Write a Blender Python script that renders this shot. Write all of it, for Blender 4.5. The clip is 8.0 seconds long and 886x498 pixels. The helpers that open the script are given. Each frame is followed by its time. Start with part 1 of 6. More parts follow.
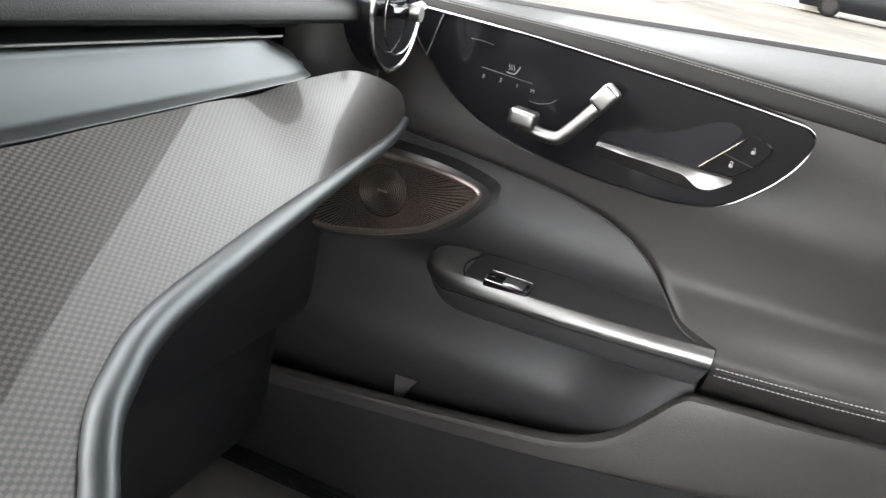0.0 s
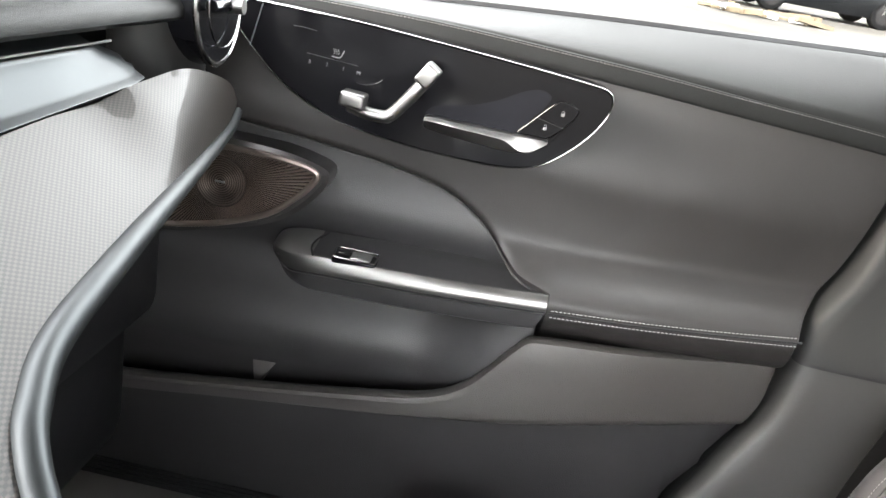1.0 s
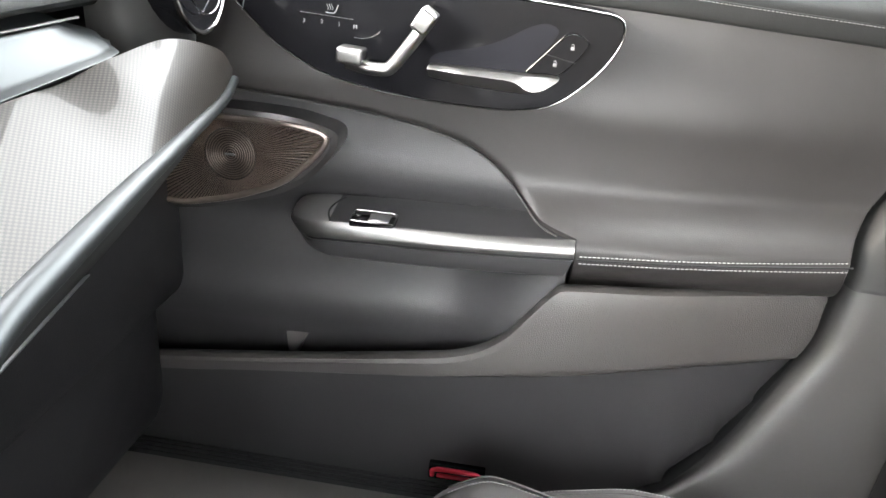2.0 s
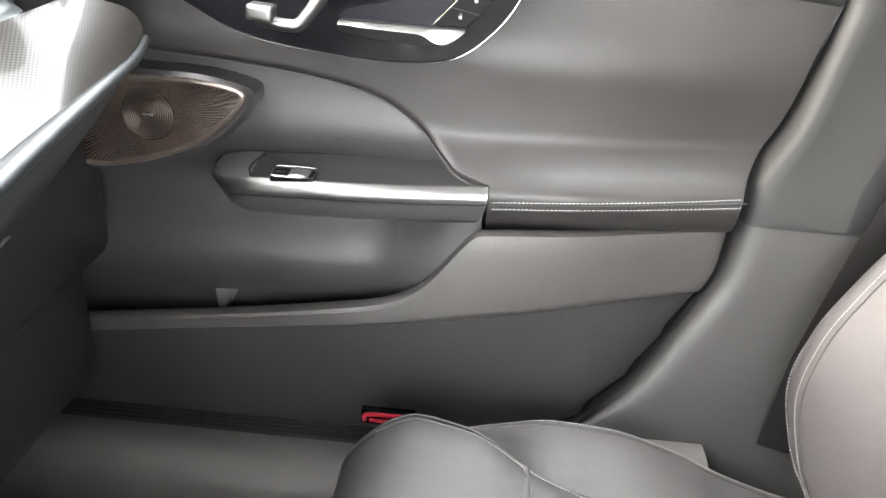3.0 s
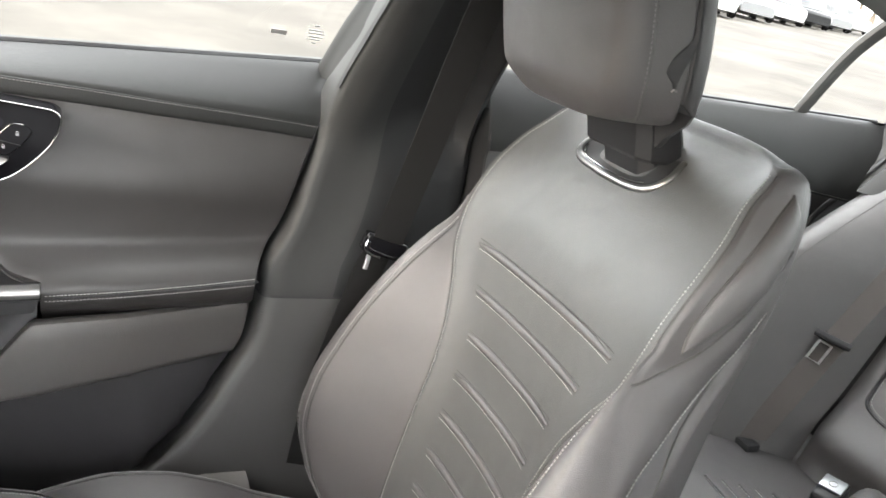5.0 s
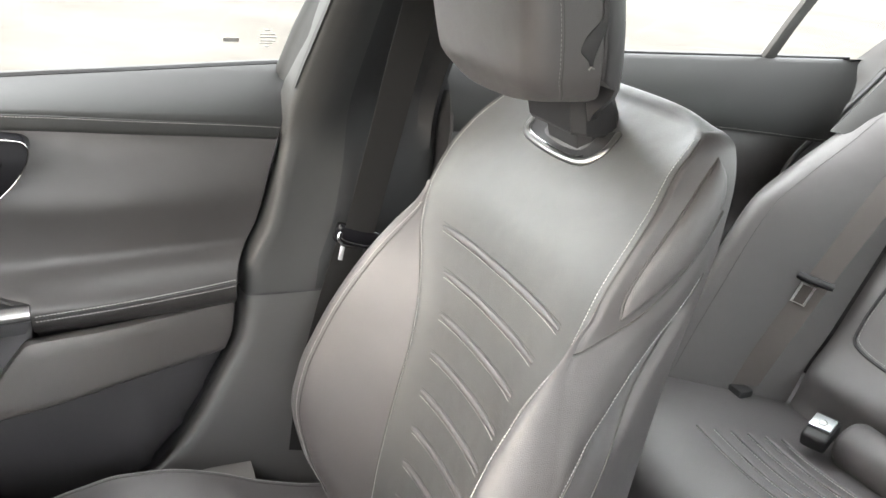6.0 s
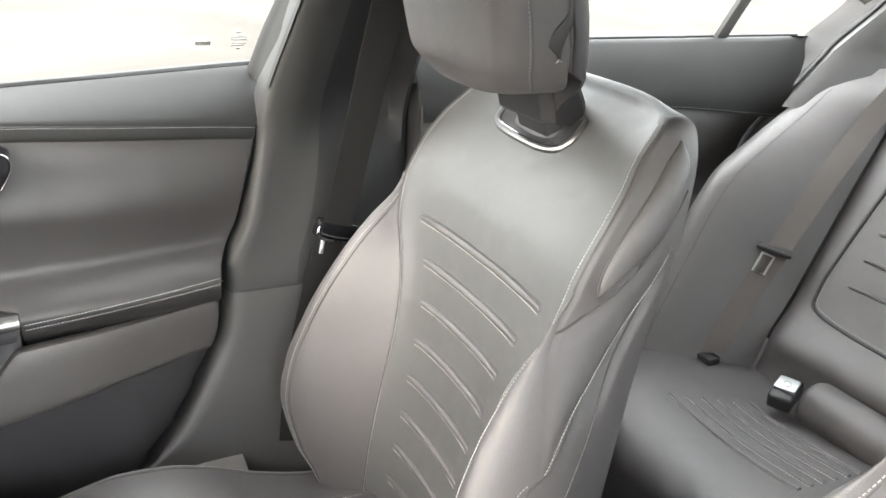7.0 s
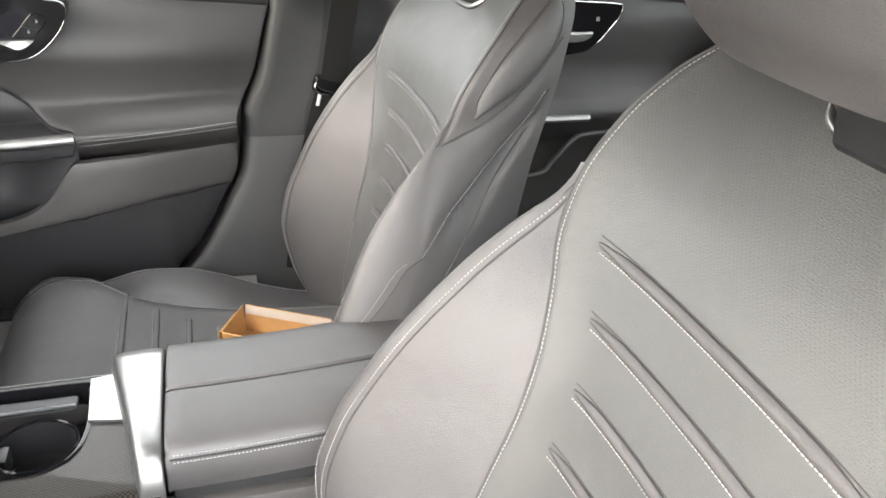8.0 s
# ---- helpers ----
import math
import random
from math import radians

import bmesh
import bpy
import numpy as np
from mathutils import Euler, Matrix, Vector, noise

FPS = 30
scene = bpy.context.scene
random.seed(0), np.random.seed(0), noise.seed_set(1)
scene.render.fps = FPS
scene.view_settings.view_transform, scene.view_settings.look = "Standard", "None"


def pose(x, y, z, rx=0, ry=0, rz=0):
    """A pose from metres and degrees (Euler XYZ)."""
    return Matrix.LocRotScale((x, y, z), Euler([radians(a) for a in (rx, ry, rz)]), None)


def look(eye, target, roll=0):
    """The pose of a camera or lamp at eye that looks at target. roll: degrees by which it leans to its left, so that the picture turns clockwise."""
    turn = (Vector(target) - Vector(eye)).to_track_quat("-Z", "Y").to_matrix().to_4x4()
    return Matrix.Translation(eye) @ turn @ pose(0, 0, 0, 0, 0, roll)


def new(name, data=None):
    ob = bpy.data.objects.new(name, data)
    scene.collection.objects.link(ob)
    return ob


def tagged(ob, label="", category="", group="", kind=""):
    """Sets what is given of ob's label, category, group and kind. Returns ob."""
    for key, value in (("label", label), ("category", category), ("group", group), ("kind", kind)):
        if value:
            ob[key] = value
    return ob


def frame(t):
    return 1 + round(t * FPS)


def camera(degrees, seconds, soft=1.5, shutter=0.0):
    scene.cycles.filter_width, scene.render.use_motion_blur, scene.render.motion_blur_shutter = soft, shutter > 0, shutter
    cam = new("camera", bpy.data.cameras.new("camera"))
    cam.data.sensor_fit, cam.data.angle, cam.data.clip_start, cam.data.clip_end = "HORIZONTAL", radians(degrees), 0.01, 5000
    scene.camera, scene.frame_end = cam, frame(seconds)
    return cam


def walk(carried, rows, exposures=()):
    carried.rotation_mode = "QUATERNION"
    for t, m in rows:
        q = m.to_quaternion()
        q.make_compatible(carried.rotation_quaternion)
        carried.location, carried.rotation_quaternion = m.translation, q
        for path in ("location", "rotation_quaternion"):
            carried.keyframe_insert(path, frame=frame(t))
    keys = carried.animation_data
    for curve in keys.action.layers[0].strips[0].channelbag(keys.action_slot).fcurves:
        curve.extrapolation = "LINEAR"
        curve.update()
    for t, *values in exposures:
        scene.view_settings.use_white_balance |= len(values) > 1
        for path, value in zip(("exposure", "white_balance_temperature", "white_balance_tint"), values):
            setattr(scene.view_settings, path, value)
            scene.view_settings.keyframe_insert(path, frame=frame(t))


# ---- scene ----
cam = camera(58.2, 8.0, shutter=0.1)
PATH = [
    (0, (-0.061, -0.081, 1.049), (-0.607, 1.714, 0.357), 12.6),
    (0.5, (-0.079, -0.126, 1.059), (-0.326, 1.743, 0.389), 13.2),
    (1, (-0.074, -0.125, 1.066), (-0.187, 1.752, 0.383), 10.6),
    (1.5, (-0.065, -0.047, 1.045), (-0.307, 1.787, 0.285), 5.0),
    (1.7, (-0.046, -0.086, 1.06), (-0.303, 1.743, 0.291), 4.2),
    (2.8, (-0.016, -0.098, 1.04), (-0.182, 1.691, 0.162), 3.2),
    (3, (0.001, -0.127, 1.056), (-0.101, 1.672, 0.189), 3.6),
    (3.5, (0.009, -0.13, 1.076), (0.038, 1.692, 0.252), 3.7),
    (4, (-0.041, -0.164, 1.129), (0.403, 1.685, 0.51), 10.2),
    (4.5, (-0.082, -0.239, 1.162), (0.653, 1.551, 0.658), 12.1),
    (5, (0.043, -0.364, 1.216), (0.877, 1.333, 0.563), 11.2),
    (5.2, (0.07, -0.413, 1.229), (0.899, 1.272, 0.541), 10.5),
    (6.3, (0.107, -0.419, 1.282), (0.886, 1.265, 0.537), 3.8),
    (6.5, (0.083, -0.41, 1.295), (0.88, 1.271, 0.561), 3.3),
    (7, (0.07, -0.444, 1.279), (0.921, 1.197, 0.515), 3.2),
    (7.5, (0.154, -0.623, 1.268), (0.929, 1.027, 0.446), 3.3),
    (8, (0.236, -0.785, 1.249), (0.769, 0.905, 0.321), 3.1),
]
walk(cam, [(t, look(eye, target, roll)) for t, eye, target, roll in PATH],
     [(0.0, 4.33), (0.5, 4.38), (1.0, 4.55), (1.5, 4.85), (3.0, 5.38), (3.5, 5.38), (4.0, 4.78), (4.5, 4.23), (5.0, 4.28), (6.5, 4.58), (7.5, 4.56), (8.0, 4.26)])


# world, sun and exposure
world = bpy.data.worlds.new("world")
scene.world = world
world.use_nodes = True
wn = world.node_tree.nodes
wl = world.node_tree.links
sky = wn.new("ShaderNodeTexSky")
sky.sky_type = "NISHITA"
sky.sun_disc = False
sky.sun_elevation = radians(27)
sky.sun_rotation = radians(255)
sky.dust_density = 4.0
veil = wn.new("ShaderNodeMix")
veil.data_type = "RGBA"
veil.inputs[0].default_value = 0.75
veil.inputs[7].default_value = (8.9, 8.85, 8.72, 1)
wl.new(sky.outputs[0], veil.inputs[6])
wl.new(veil.outputs[2], wn["Background"].inputs[0])
wn["Background"].inputs[1].default_value = 0.12
sun = new("sun", bpy.data.lights.new("sun", "SUN"))
sun.data.energy = 0.18
sun.data.angle = radians(45)
sun.data.color = (1.0, 0.98, 0.95)
sun.matrix_world = look((-9, -2.5, 4.7), (0, 0, 0))


# ---------------------------------------------------------------- tools
def hermite(table):
    """A smooth curve through (t, value) pairs; flat beyond its ends."""
    ts = [a for a, b in table]
    vs = [b for a, b in table]
    n = len(ts)
    d = [(vs[i + 1] - vs[i]) / (ts[i + 1] - ts[i]) for i in range(n - 1)]
    m = [d[0]] + [0.0 if d[i - 1] * d[i] <= 0 else 2 * d[i - 1] * d[i] / (d[i - 1] + d[i]) for i in range(1, n - 1)] + [d[-1]]

    def f(t):
        if t <= ts[0]:
            return vs[0]
        if t >= ts[-1]:
            return vs[-1]
        i = max(k for k in range(n - 1) if ts[k] <= t)
        h = ts[i + 1] - ts[i]
        s = (t - ts[i]) / h
        return ((1 + 2 * s) * (1 - s) ** 2 * vs[i] + s * (1 - s) ** 2 * h * m[i]
                + s * s * (3 - 2 * s) * vs[i + 1] + s * s * (s - 1) * h * m[i + 1])
    return f


def smooth(a, b, t):
    s = min(1.0, max(0.0, (t - a) / (b - a)))
    return s * s * (3 - 2 * s)


def spline(pts, n=8, closed=False):
    """Catmull-Rom through points of any dimension."""
    p = [Vector(q) for q in pts]
    k = len(p)
    out = []
    for i in range(k if closed else k - 1):
        if closed:
            a, b, c, d = p[(i - 1) % k], p[i], p[(i + 1) % k], p[(i + 2) % k]
        else:
            a, b, c, d = p[max(i - 1, 0)], p[i], p[i + 1], p[min(i + 2, k - 1)]
        for j in range(n):
            t = j / n
            out.append(0.5 * (2 * b + (c - a) * t + (2 * a - 5 * b + 4 * c - d) * t * t + (3 * b - a - 3 * c + d) * t ** 3))
    if not closed:
        out.append(p[-1].copy())
    return out


def even(pts, step):
    """Points spaced evenly along a polyline."""
    out = [pts[0].copy()]
    left = step
    for a, b in zip(pts, pts[1:]):
        length = (b - a).length
        at = left
        while at <= length and length > 0:
            out.append(a.lerp(b, at / length))
            at += step
        left = at - length
    return out


def part(name, bm, material, parent=None, label="", angle=40):
    """Links a bmesh as one mesh object, under a thing or a part."""
    bmesh.ops.recalc_face_normals(bm, faces=bm.faces)
    me = bpy.data.meshes.new(name)
    bm.to_mesh(me)
    bm.free()
    me.materials.append(material)
    me.shade_smooth()
    me.set_sharp_from_angle(angle=radians(angle))
    ob = new(name, me)
    if parent:
        ob.parent = parent
        ob.matrix_parent_inverse = world_of(parent).inverted()
    if label:
        tagged(ob, label)
    return ob


def world_of(ob):
    m = ob.matrix_parent_inverse @ ob.matrix_basis
    return world_of(ob.parent) @ m if ob.parent else ob.matrix_basis.copy()


def thing(name, at, label, category, group="", kind=""):
    ob = new(name)
    ob.empty_display_size = 0.1
    ob.matrix_basis = Matrix.Translation(at)
    return tagged(ob, label, category, group, kind)


def loft(rows, around=False, caps=False, bm=None):
    """A skin over rows of equally many points. around: each row is a ring."""
    bm = bm or bmesh.new()
    vs = [[bm.verts.new(p) for p in r] for r in rows]
    n = len(vs[0])
    for a, b in zip(vs, vs[1:]):
        for i in range(n if around else n - 1):
            j = (i + 1) % n
            try:
                bm.faces.new((a[i], a[j], b[j], b[i]))
            except ValueError:
                pass
    if caps:
        bm.faces.new(vs[0])
        bm.faces.new(vs[-1])
    return bm


def tube(pts, r, n=8, bm=None, flat=1.0, up=None, caps=True):
    """A bar of round section along points; r may be a list. flat: the section's squash along up."""
    bm = bm or bmesh.new()
    pts = [Vector(p) for p in pts]
    side = None
    rows = []
    for i, p in enumerate(pts):
        d = (pts[min(i + 1, len(pts) - 1)] - pts[max(i - 1, 0)]).normalized()
        if up is not None:
            u = Vector(up)
        else:
            u = side if side is not None else (Vector((0, 0, 1)) if abs(d.z) < 0.9 else Vector((0, 1, 0)))
        u = (u - d * u.dot(d)).normalized()
        side = u
        v = d.cross(u)
        rad = r[i] if isinstance(r, (list, tuple)) else r
        rows.append([p + rad * (math.cos(a) * flat * u + math.sin(a) * v) for a in (2 * math.pi * k / n for k in range(n))])
    return loft(rows, True, caps, bm)


def box(lo, hi, bevel=0.0, bm=None, seg=2):
    own = bmesh.new()
    bmesh.ops.create_cube(own, size=1)
    lo, hi = Vector(lo), Vector(hi)
    for v in own.verts:
        v.co = Vector((lo[k] + (v.co[k] + 0.5) * (hi[k] - lo[k]) for k in range(3)))
    if bevel:
        bmesh.ops.bevel(own, geom=own.edges[:], offset=bevel, segments=seg, profile=0.6, affect="EDGES")
    if bm is None:
        return own
    return join(bm, own)


def join(bm, other):
    me = bpy.data.meshes.new("tmp")
    other.to_mesh(me)
    other.free()
    bm.from_mesh(me)
    bpy.data.meshes.remove(me)
    return bm


def moved(bm, m):
    bmesh.ops.transform(bm, matrix=m, verts=bm.verts)
    return bm


def slab(outline, front, back, chamfer=0.0015):
    """A plate with a closed outline of (x, z) and a chamfered front edge. front, back: y, as numbers or functions of x, z."""
    fy = front if callable(front) else (lambda x, z: front)
    by = back if callable(back) else (lambda x, z: back)
    n = len(outline)
    c = Vector((sum(p[0] for p in outline) / n, sum(p[1] for p in outline) / n))
    inner = []
    for i, p in enumerate(outline):
        a, b = Vector(outline[i - 1][:2]), Vector(outline[(i + 1) % n][:2])
        t = (b - a).normalized()
        nrm = Vector((-t.y, t.x))
        if nrm.dot(c - Vector(p[:2])) < 0:
            nrm = -nrm
        inner.append(Vector(p[:2]) + nrm * chamfer)
    bm = bmesh.new()
    rings = [[bm.verts.new((p[0], by(p[0], p[1]), p[1])) for p in outline],
             [bm.verts.new((p[0], fy(p[0], p[1]) + chamfer, p[1])) for p in outline],
             [bm.verts.new((p[0], fy(p[0], p[1]), p[1])) for p in inner]]
    for a, b in zip(rings, rings[1:]):
        for i in range(n):
            j = (i + 1) % n
            bm.faces.new((a[i], a[j], b[j], b[i]))
    face = bm.faces.new(rings[2])
    bmesh.ops.triangulate(bm, faces=[face])
    return bm


def stitches(runs, pitch=0.0042, length=0.0029, r=0.0005):
    """Rows of short threads along polylines, as one mesh."""
    verts, faces = [], []
    for pts in runs:
        ps = even(pts, pitch)
        for i in range(len(ps) - 1):
            d = (ps[i + 1] - ps[i]).normalized()
            u = d.orthogonal().normalized()
            v = d.cross(u)
            a = ps[i]
            k = len(verts)
            for s, w in ((0.0, 0.5), (0.25, 1.0), (0.75, 1.0), (1.0, 0.5)):
                for q in (u, v, -u, -v):
                    verts.append(a + d * length * s + q * r * w)
            for ring in range(3):
                b = k + ring * 4
                for j in range(4):
                    faces.append((b + j, b + (j + 1) % 4, b + 4 + (j + 1) % 4, b + 4 + j))
            faces.append((k + 3, k + 2, k + 1, k))
            faces.append((k + 12, k + 13, k + 14, k + 15))
    bm = bmesh.new()
    me = bpy.data.meshes.new("tmp")
    me.from_pydata([tuple(q) for q in verts], [], faces)
    bm.from_mesh(me)
    bpy.data.meshes.remove(me)
    return bm


# ---------------------------------------------------------------- materials
def material(name, color, rough=0.5, metal=0.0, grain=0.0, grain_scale=600.0, vary=0.12, vary_scale=9.0, coat=0.0,
             coat_rough=0.05, kind="noise", spec=0.5, sheen=0.0, wave=0.0):
    """Colour, gloss, fine relief and slow variation."""
    m = bpy.data.materials.new(name)
    m.use_nodes = True
    nt = m.node_tree
    p = nt.nodes["Principled BSDF"]
    tc = nt.nodes.new("ShaderNodeTexCoord")
    big = nt.nodes.new("ShaderNodeTexNoise")
    big.inputs["Scale"].default_value = vary_scale
    big.inputs["Detail"].default_value = 5
    big.inputs["Roughness"].default_value = 0.62
    nt.links.new(tc.outputs["Object"], big.inputs["Vector"])
    ramp = nt.nodes.new("ShaderNodeMapRange")
    ramp.inputs[1].default_value, ramp.inputs[2].default_value = 0.3, 0.7
    ramp.inputs[3].default_value, ramp.inputs[4].default_value = 1 - vary, 1 + vary
    nt.links.new(big.outputs[0], ramp.inputs[0])
    mul = nt.nodes.new("ShaderNodeMix")
    mul.data_type = "RGBA"
    mul.blend_type = "MULTIPLY"
    mul.inputs[0].default_value = 1
    mul.inputs[6].default_value = (*color, 1)
    nt.links.new(ramp.outputs[0], mul.inputs[7])
    nt.links.new(mul.outputs[2], p.inputs["Base Color"])
    rr = nt.nodes.new("ShaderNodeMapRange")
    rr.inputs[1].default_value, rr.inputs[2].default_value = 0.3, 0.7
    rr.inputs[3].default_value, rr.inputs[4].default_value = rough * 0.9, min(1, rough * 1.1)
    nt.links.new(big.outputs[0], rr.inputs[0])
    nt.links.new(rr.outputs[0], p.inputs["Roughness"])
    p.inputs["Metallic"].default_value = metal
    p.inputs["Specular IOR Level"].default_value = spec
    p.inputs["Coat Weight"].default_value = coat
    p.inputs["Coat Roughness"].default_value = coat_rough
    p.inputs["Sheen Weight"].default_value = sheen
    if grain:
        if kind == "noise":
            g = nt.nodes.new("ShaderNodeTexNoise")
            g.inputs["Detail"].default_value = 4
            out = g.outputs[0]
        else:
            g = nt.nodes.new("ShaderNodeTexVoronoi")
            g.feature = "DISTANCE_TO_EDGE" if kind == "leather" else "F1"
            out = g.outputs["Distance"]
        g.inputs["Scale"].default_value = grain_scale
        nt.links.new(tc.outputs["Object"], g.inputs["Vector"])
        b = nt.nodes.new("ShaderNodeBump")
        b.inputs["Strength"].default_value = grain
        b.inputs["Distance"].default_value = 0.0012 if kind == "leather" else 0.0006
        nt.links.new(out, b.inputs["Height"])
        nt.links.new(b.outputs[0], p.inputs["Normal"])
        if wave:
            # slow unevenness of stretched hide or moulded skin
            w = nt.nodes.new("ShaderNodeTexNoise")
            w.inputs["Scale"].default_value = 16
            w.inputs["Detail"].default_value = 2
            nt.links.new(tc.outputs["Object"], w.inputs["Vector"])
            b2 = nt.nodes.new("ShaderNodeBump")
            b2.inputs["Strength"].default_value = wave
            b2.inputs["Distance"].default_value = 0.012
            nt.links.new(w.outputs[0], b2.inputs["Height"])
            nt.links.new(b2.outputs[0], b.inputs["Normal"])
    return m


LEATHER = material("seat_leather", (0.046, 0.0425, 0.0428), 0.54, 0, 0.38, 560, 0.12, 7, kind="leather", spec=0.75, wave=0.2)
SEAM = material("seam_shadow", (0.035, 0.033, 0.032), 0.6, 0, 0.2, 500, 0.1, 20)
INNER_DARK = material("dark_skin", (0.027, 0.0266, 0.0278), 0.46, 0, 0.2, 520, 0.1, 8, kind="leather", spec=0.46)
DOOR_LEATHER = material("door_leather", (0.022, 0.0203, 0.0197), 0.46, 0, 0.22, 620, 0.10, 6, kind="leather", spec=0.55, wave=0.15)
PAD_LEATHER = material("pad_leather", (0.016, 0.0163, 0.0163), 0.48, 0, 0.22, 620, 0.10, 6, kind="leather", spec=0.16)
SOFT_PLASTIC = material("soft_plastic", (0.044, 0.0405, 0.0385), 0.48, 0, 0.5, 420, 0.10, 8, kind="leather", spec=0.7)
DARK_PLASTIC = material("dark_plastic", (0.011, 0.011, 0.012), 0.48, 0, 0.25, 500, 0.12, 10, spec=0.4)
PILLAR = material("pillar_plastic", (0.026, 0.026, 0.0255), 0.56, 0, 0.14, 520, 0.08, 6, spec=0.28)
KICK_PLASTIC = material("kick_plastic", (0.027, 0.0262, 0.0275), 0.5, 0, 0.3, 460, 0.12, 8, kind="leather", spec=0.4)
GLOSS_BLACK = material("gloss_black", (0.006, 0.006, 0.007), 0.10, 0, 0.0, 1, 0.15, 12, spec=0.14, coat=0.05, coat_rough=0.08)
CHROME = material("satin_chrome", (0.22, 0.216, 0.211), 0.36, 1, 0.0, 900, 0.05, 20)
BRIGHT = material("bright_chrome", (0.27, 0.267, 0.263), 0.16, 1, 0.0, 1, 0.04, 20)
SATIN = material("satin_silver", (0.34, 0.355, 0.36), 0.40, 1, 0.04, 1200, 0.06, 14)
DARK_SATIN = material("dark_satin", (0.20, 0.20, 0.20), 0.34, 1, 0, 1, 0.06, 14)
BEZEL = material("bezel_lacquer", (0.045, 0.043, 0.043), 0.30, 0.3, 0, 1, 0.06, 14, spec=0.4)
FRAME_DARK = material("frame_plastic", (0.017, 0.017, 0.0165), 0.62, 0, 0.14, 520, 0.08, 6, spec=0.12)
RUBBER = material("rubber", (0.010, 0.010, 0.011), 0.6, 0, 0.2, 300, 0.1, 20)
THREAD = material("thread", (0.32, 0.316, 0.308), 0.8, 0, 0.0, 1, 0.15, 300)
DARK_THREAD = material("dark_thread", (0.17, 0.168, 0.163), 0.8, 0, 0.0, 1, 0.15, 300)
CARPET = material("carpet", (0.014, 0.014, 0.015), 0.95, 0, 0.8, 900, 0.3, 40)
BAR_SILVER = material("bar_silver", (0.050, 0.054, 0.056), 0.45, 1, 0.04, 1200, 0.06, 14)
COPPER = material("bronze_grille", (0.30, 0.245, 0.215), 0.36, 0.85, 0.0, 1, 0.08, 30)
COPPER_EDGE = material("bronze_trim", (0.25, 0.21, 0.188), 0.34, 0.8, 0.0, 1, 0.06, 30)
CAP_SATIN = material("satin_grey", (0.15, 0.146, 0.143), 0.36, 0.3, 0.0, 1, 0.06, 20)
BRUSHED = material("brushed_chrome", (0.32, 0.317, 0.31), 0.42, 1, 0.05, 1200, 0.06, 14)
REAR_WEBBING = material("rear_webbing", (0.042, 0.036, 0.033), 0.62, 0, 0.5, 700, 0.06, 20)
WEBBING = material("belt_webbing", (0.0125, 0.0122, 0.012), 0.7, 0, 0.5, 700, 0.06, 20, spec=0.10)
WHITE_PRINT = material("white_print", (0.20, 0.20, 0.20), 0.5, 0, 0, 1, 0.02, 30)
RED = material("red_reflector", (0.62, 0.03, 0.06), 0.18, 0, 0, 1, 0.1, 60, coat=0.8)
GLASS_PRINT = material("glass_print", (0.22, 0.22, 0.215), 0.6, 0, 0, 1, 0.04, 40)
CARDBOARD = material("cardboard", (0.48, 0.275, 0.105), 0.8, 0, 0.3, 200, 0.14, 30)
PAPER = material("paper", (0.78, 0.76, 0.72), 0.7, 0, 0.1, 200, 0.04, 30)
YELLOW = material("yellow_card", (0.80, 0.62, 0.03), 0.6, 0, 0.0, 1, 0.05, 30)
HEADLINER = material("headliner", (0.20, 0.20, 0.19), 0.95, 0, 0.4, 500, 0.06, 10)
# the screen's reddish reflections are put into its base colour
SCREEN = material("screen_glass", (0.012, 0.007, 0.010), 0.12, 0, 0, 1, 0.2, 5, spec=0.25)


def weave_material():
    """Fine woven metal threads under clear lacquer, cells about 3.4 by 2.2 mm."""
    m = bpy.data.materials.new("woven_trim")
    m.use_nodes = True
    nt = m.node_tree
    p = nt.nodes["Principled BSDF"]
    tc = nt.nodes.new("ShaderNodeUVMap")
    sp = nt.nodes.new("ShaderNodeSeparateXYZ")
    nt.links.new(tc.outputs[0], sp.inputs[0])

    def math_node(op, a, b=None):
        n = nt.nodes.new("ShaderNodeMath")
        n.operation = op
        for k, v in enumerate((a, b)):
            if v is None:
                continue
            if isinstance(v, (int, float)):
                n.inputs[k].default_value = v
            else:
                nt.links.new(v, n.inputs[k])
        return n.outputs[0]
    u = math_node("MULTIPLY", sp.outputs[0], 2 * math.pi / 0.0054)
    v = math_node("MULTIPLY", sp.outputs[1], 2 * math.pi / 0.0040)
    s = math_node("MULTIPLY", math_node("SINE", u), math_node("SINE", v))
    cell = math_node("ADD", math_node("MULTIPLY", s, 0.5), 0.5)
    ramp = nt.nodes.new("ShaderNodeValToRGB")
    ramp.color_ramp.elements[0].position, ramp.color_ramp.elements[0].color = 0.38, (0.004, 0.0034, 0.003, 1)
    ramp.color_ramp.elements[1].position, ramp.color_ramp.elements[1].color = 0.72, (0.036, 0.0305, 0.0265, 1)
    nt.links.new(cell, ramp.inputs[0])
    nt.links.new(ramp.outputs[0], p.inputs["Base Color"])
    p.inputs["Metallic"].default_value = 0.15
    p.inputs["Specular IOR Level"].default_value = 0.15
    p.inputs["Roughness"].default_value = 0.45
    p.inputs["Coat Weight"].default_value = 0.13
    p.inputs["Coat Roughness"].default_value = 0.015
    p.inputs["Coat IOR"].default_value = 1.5
    return m


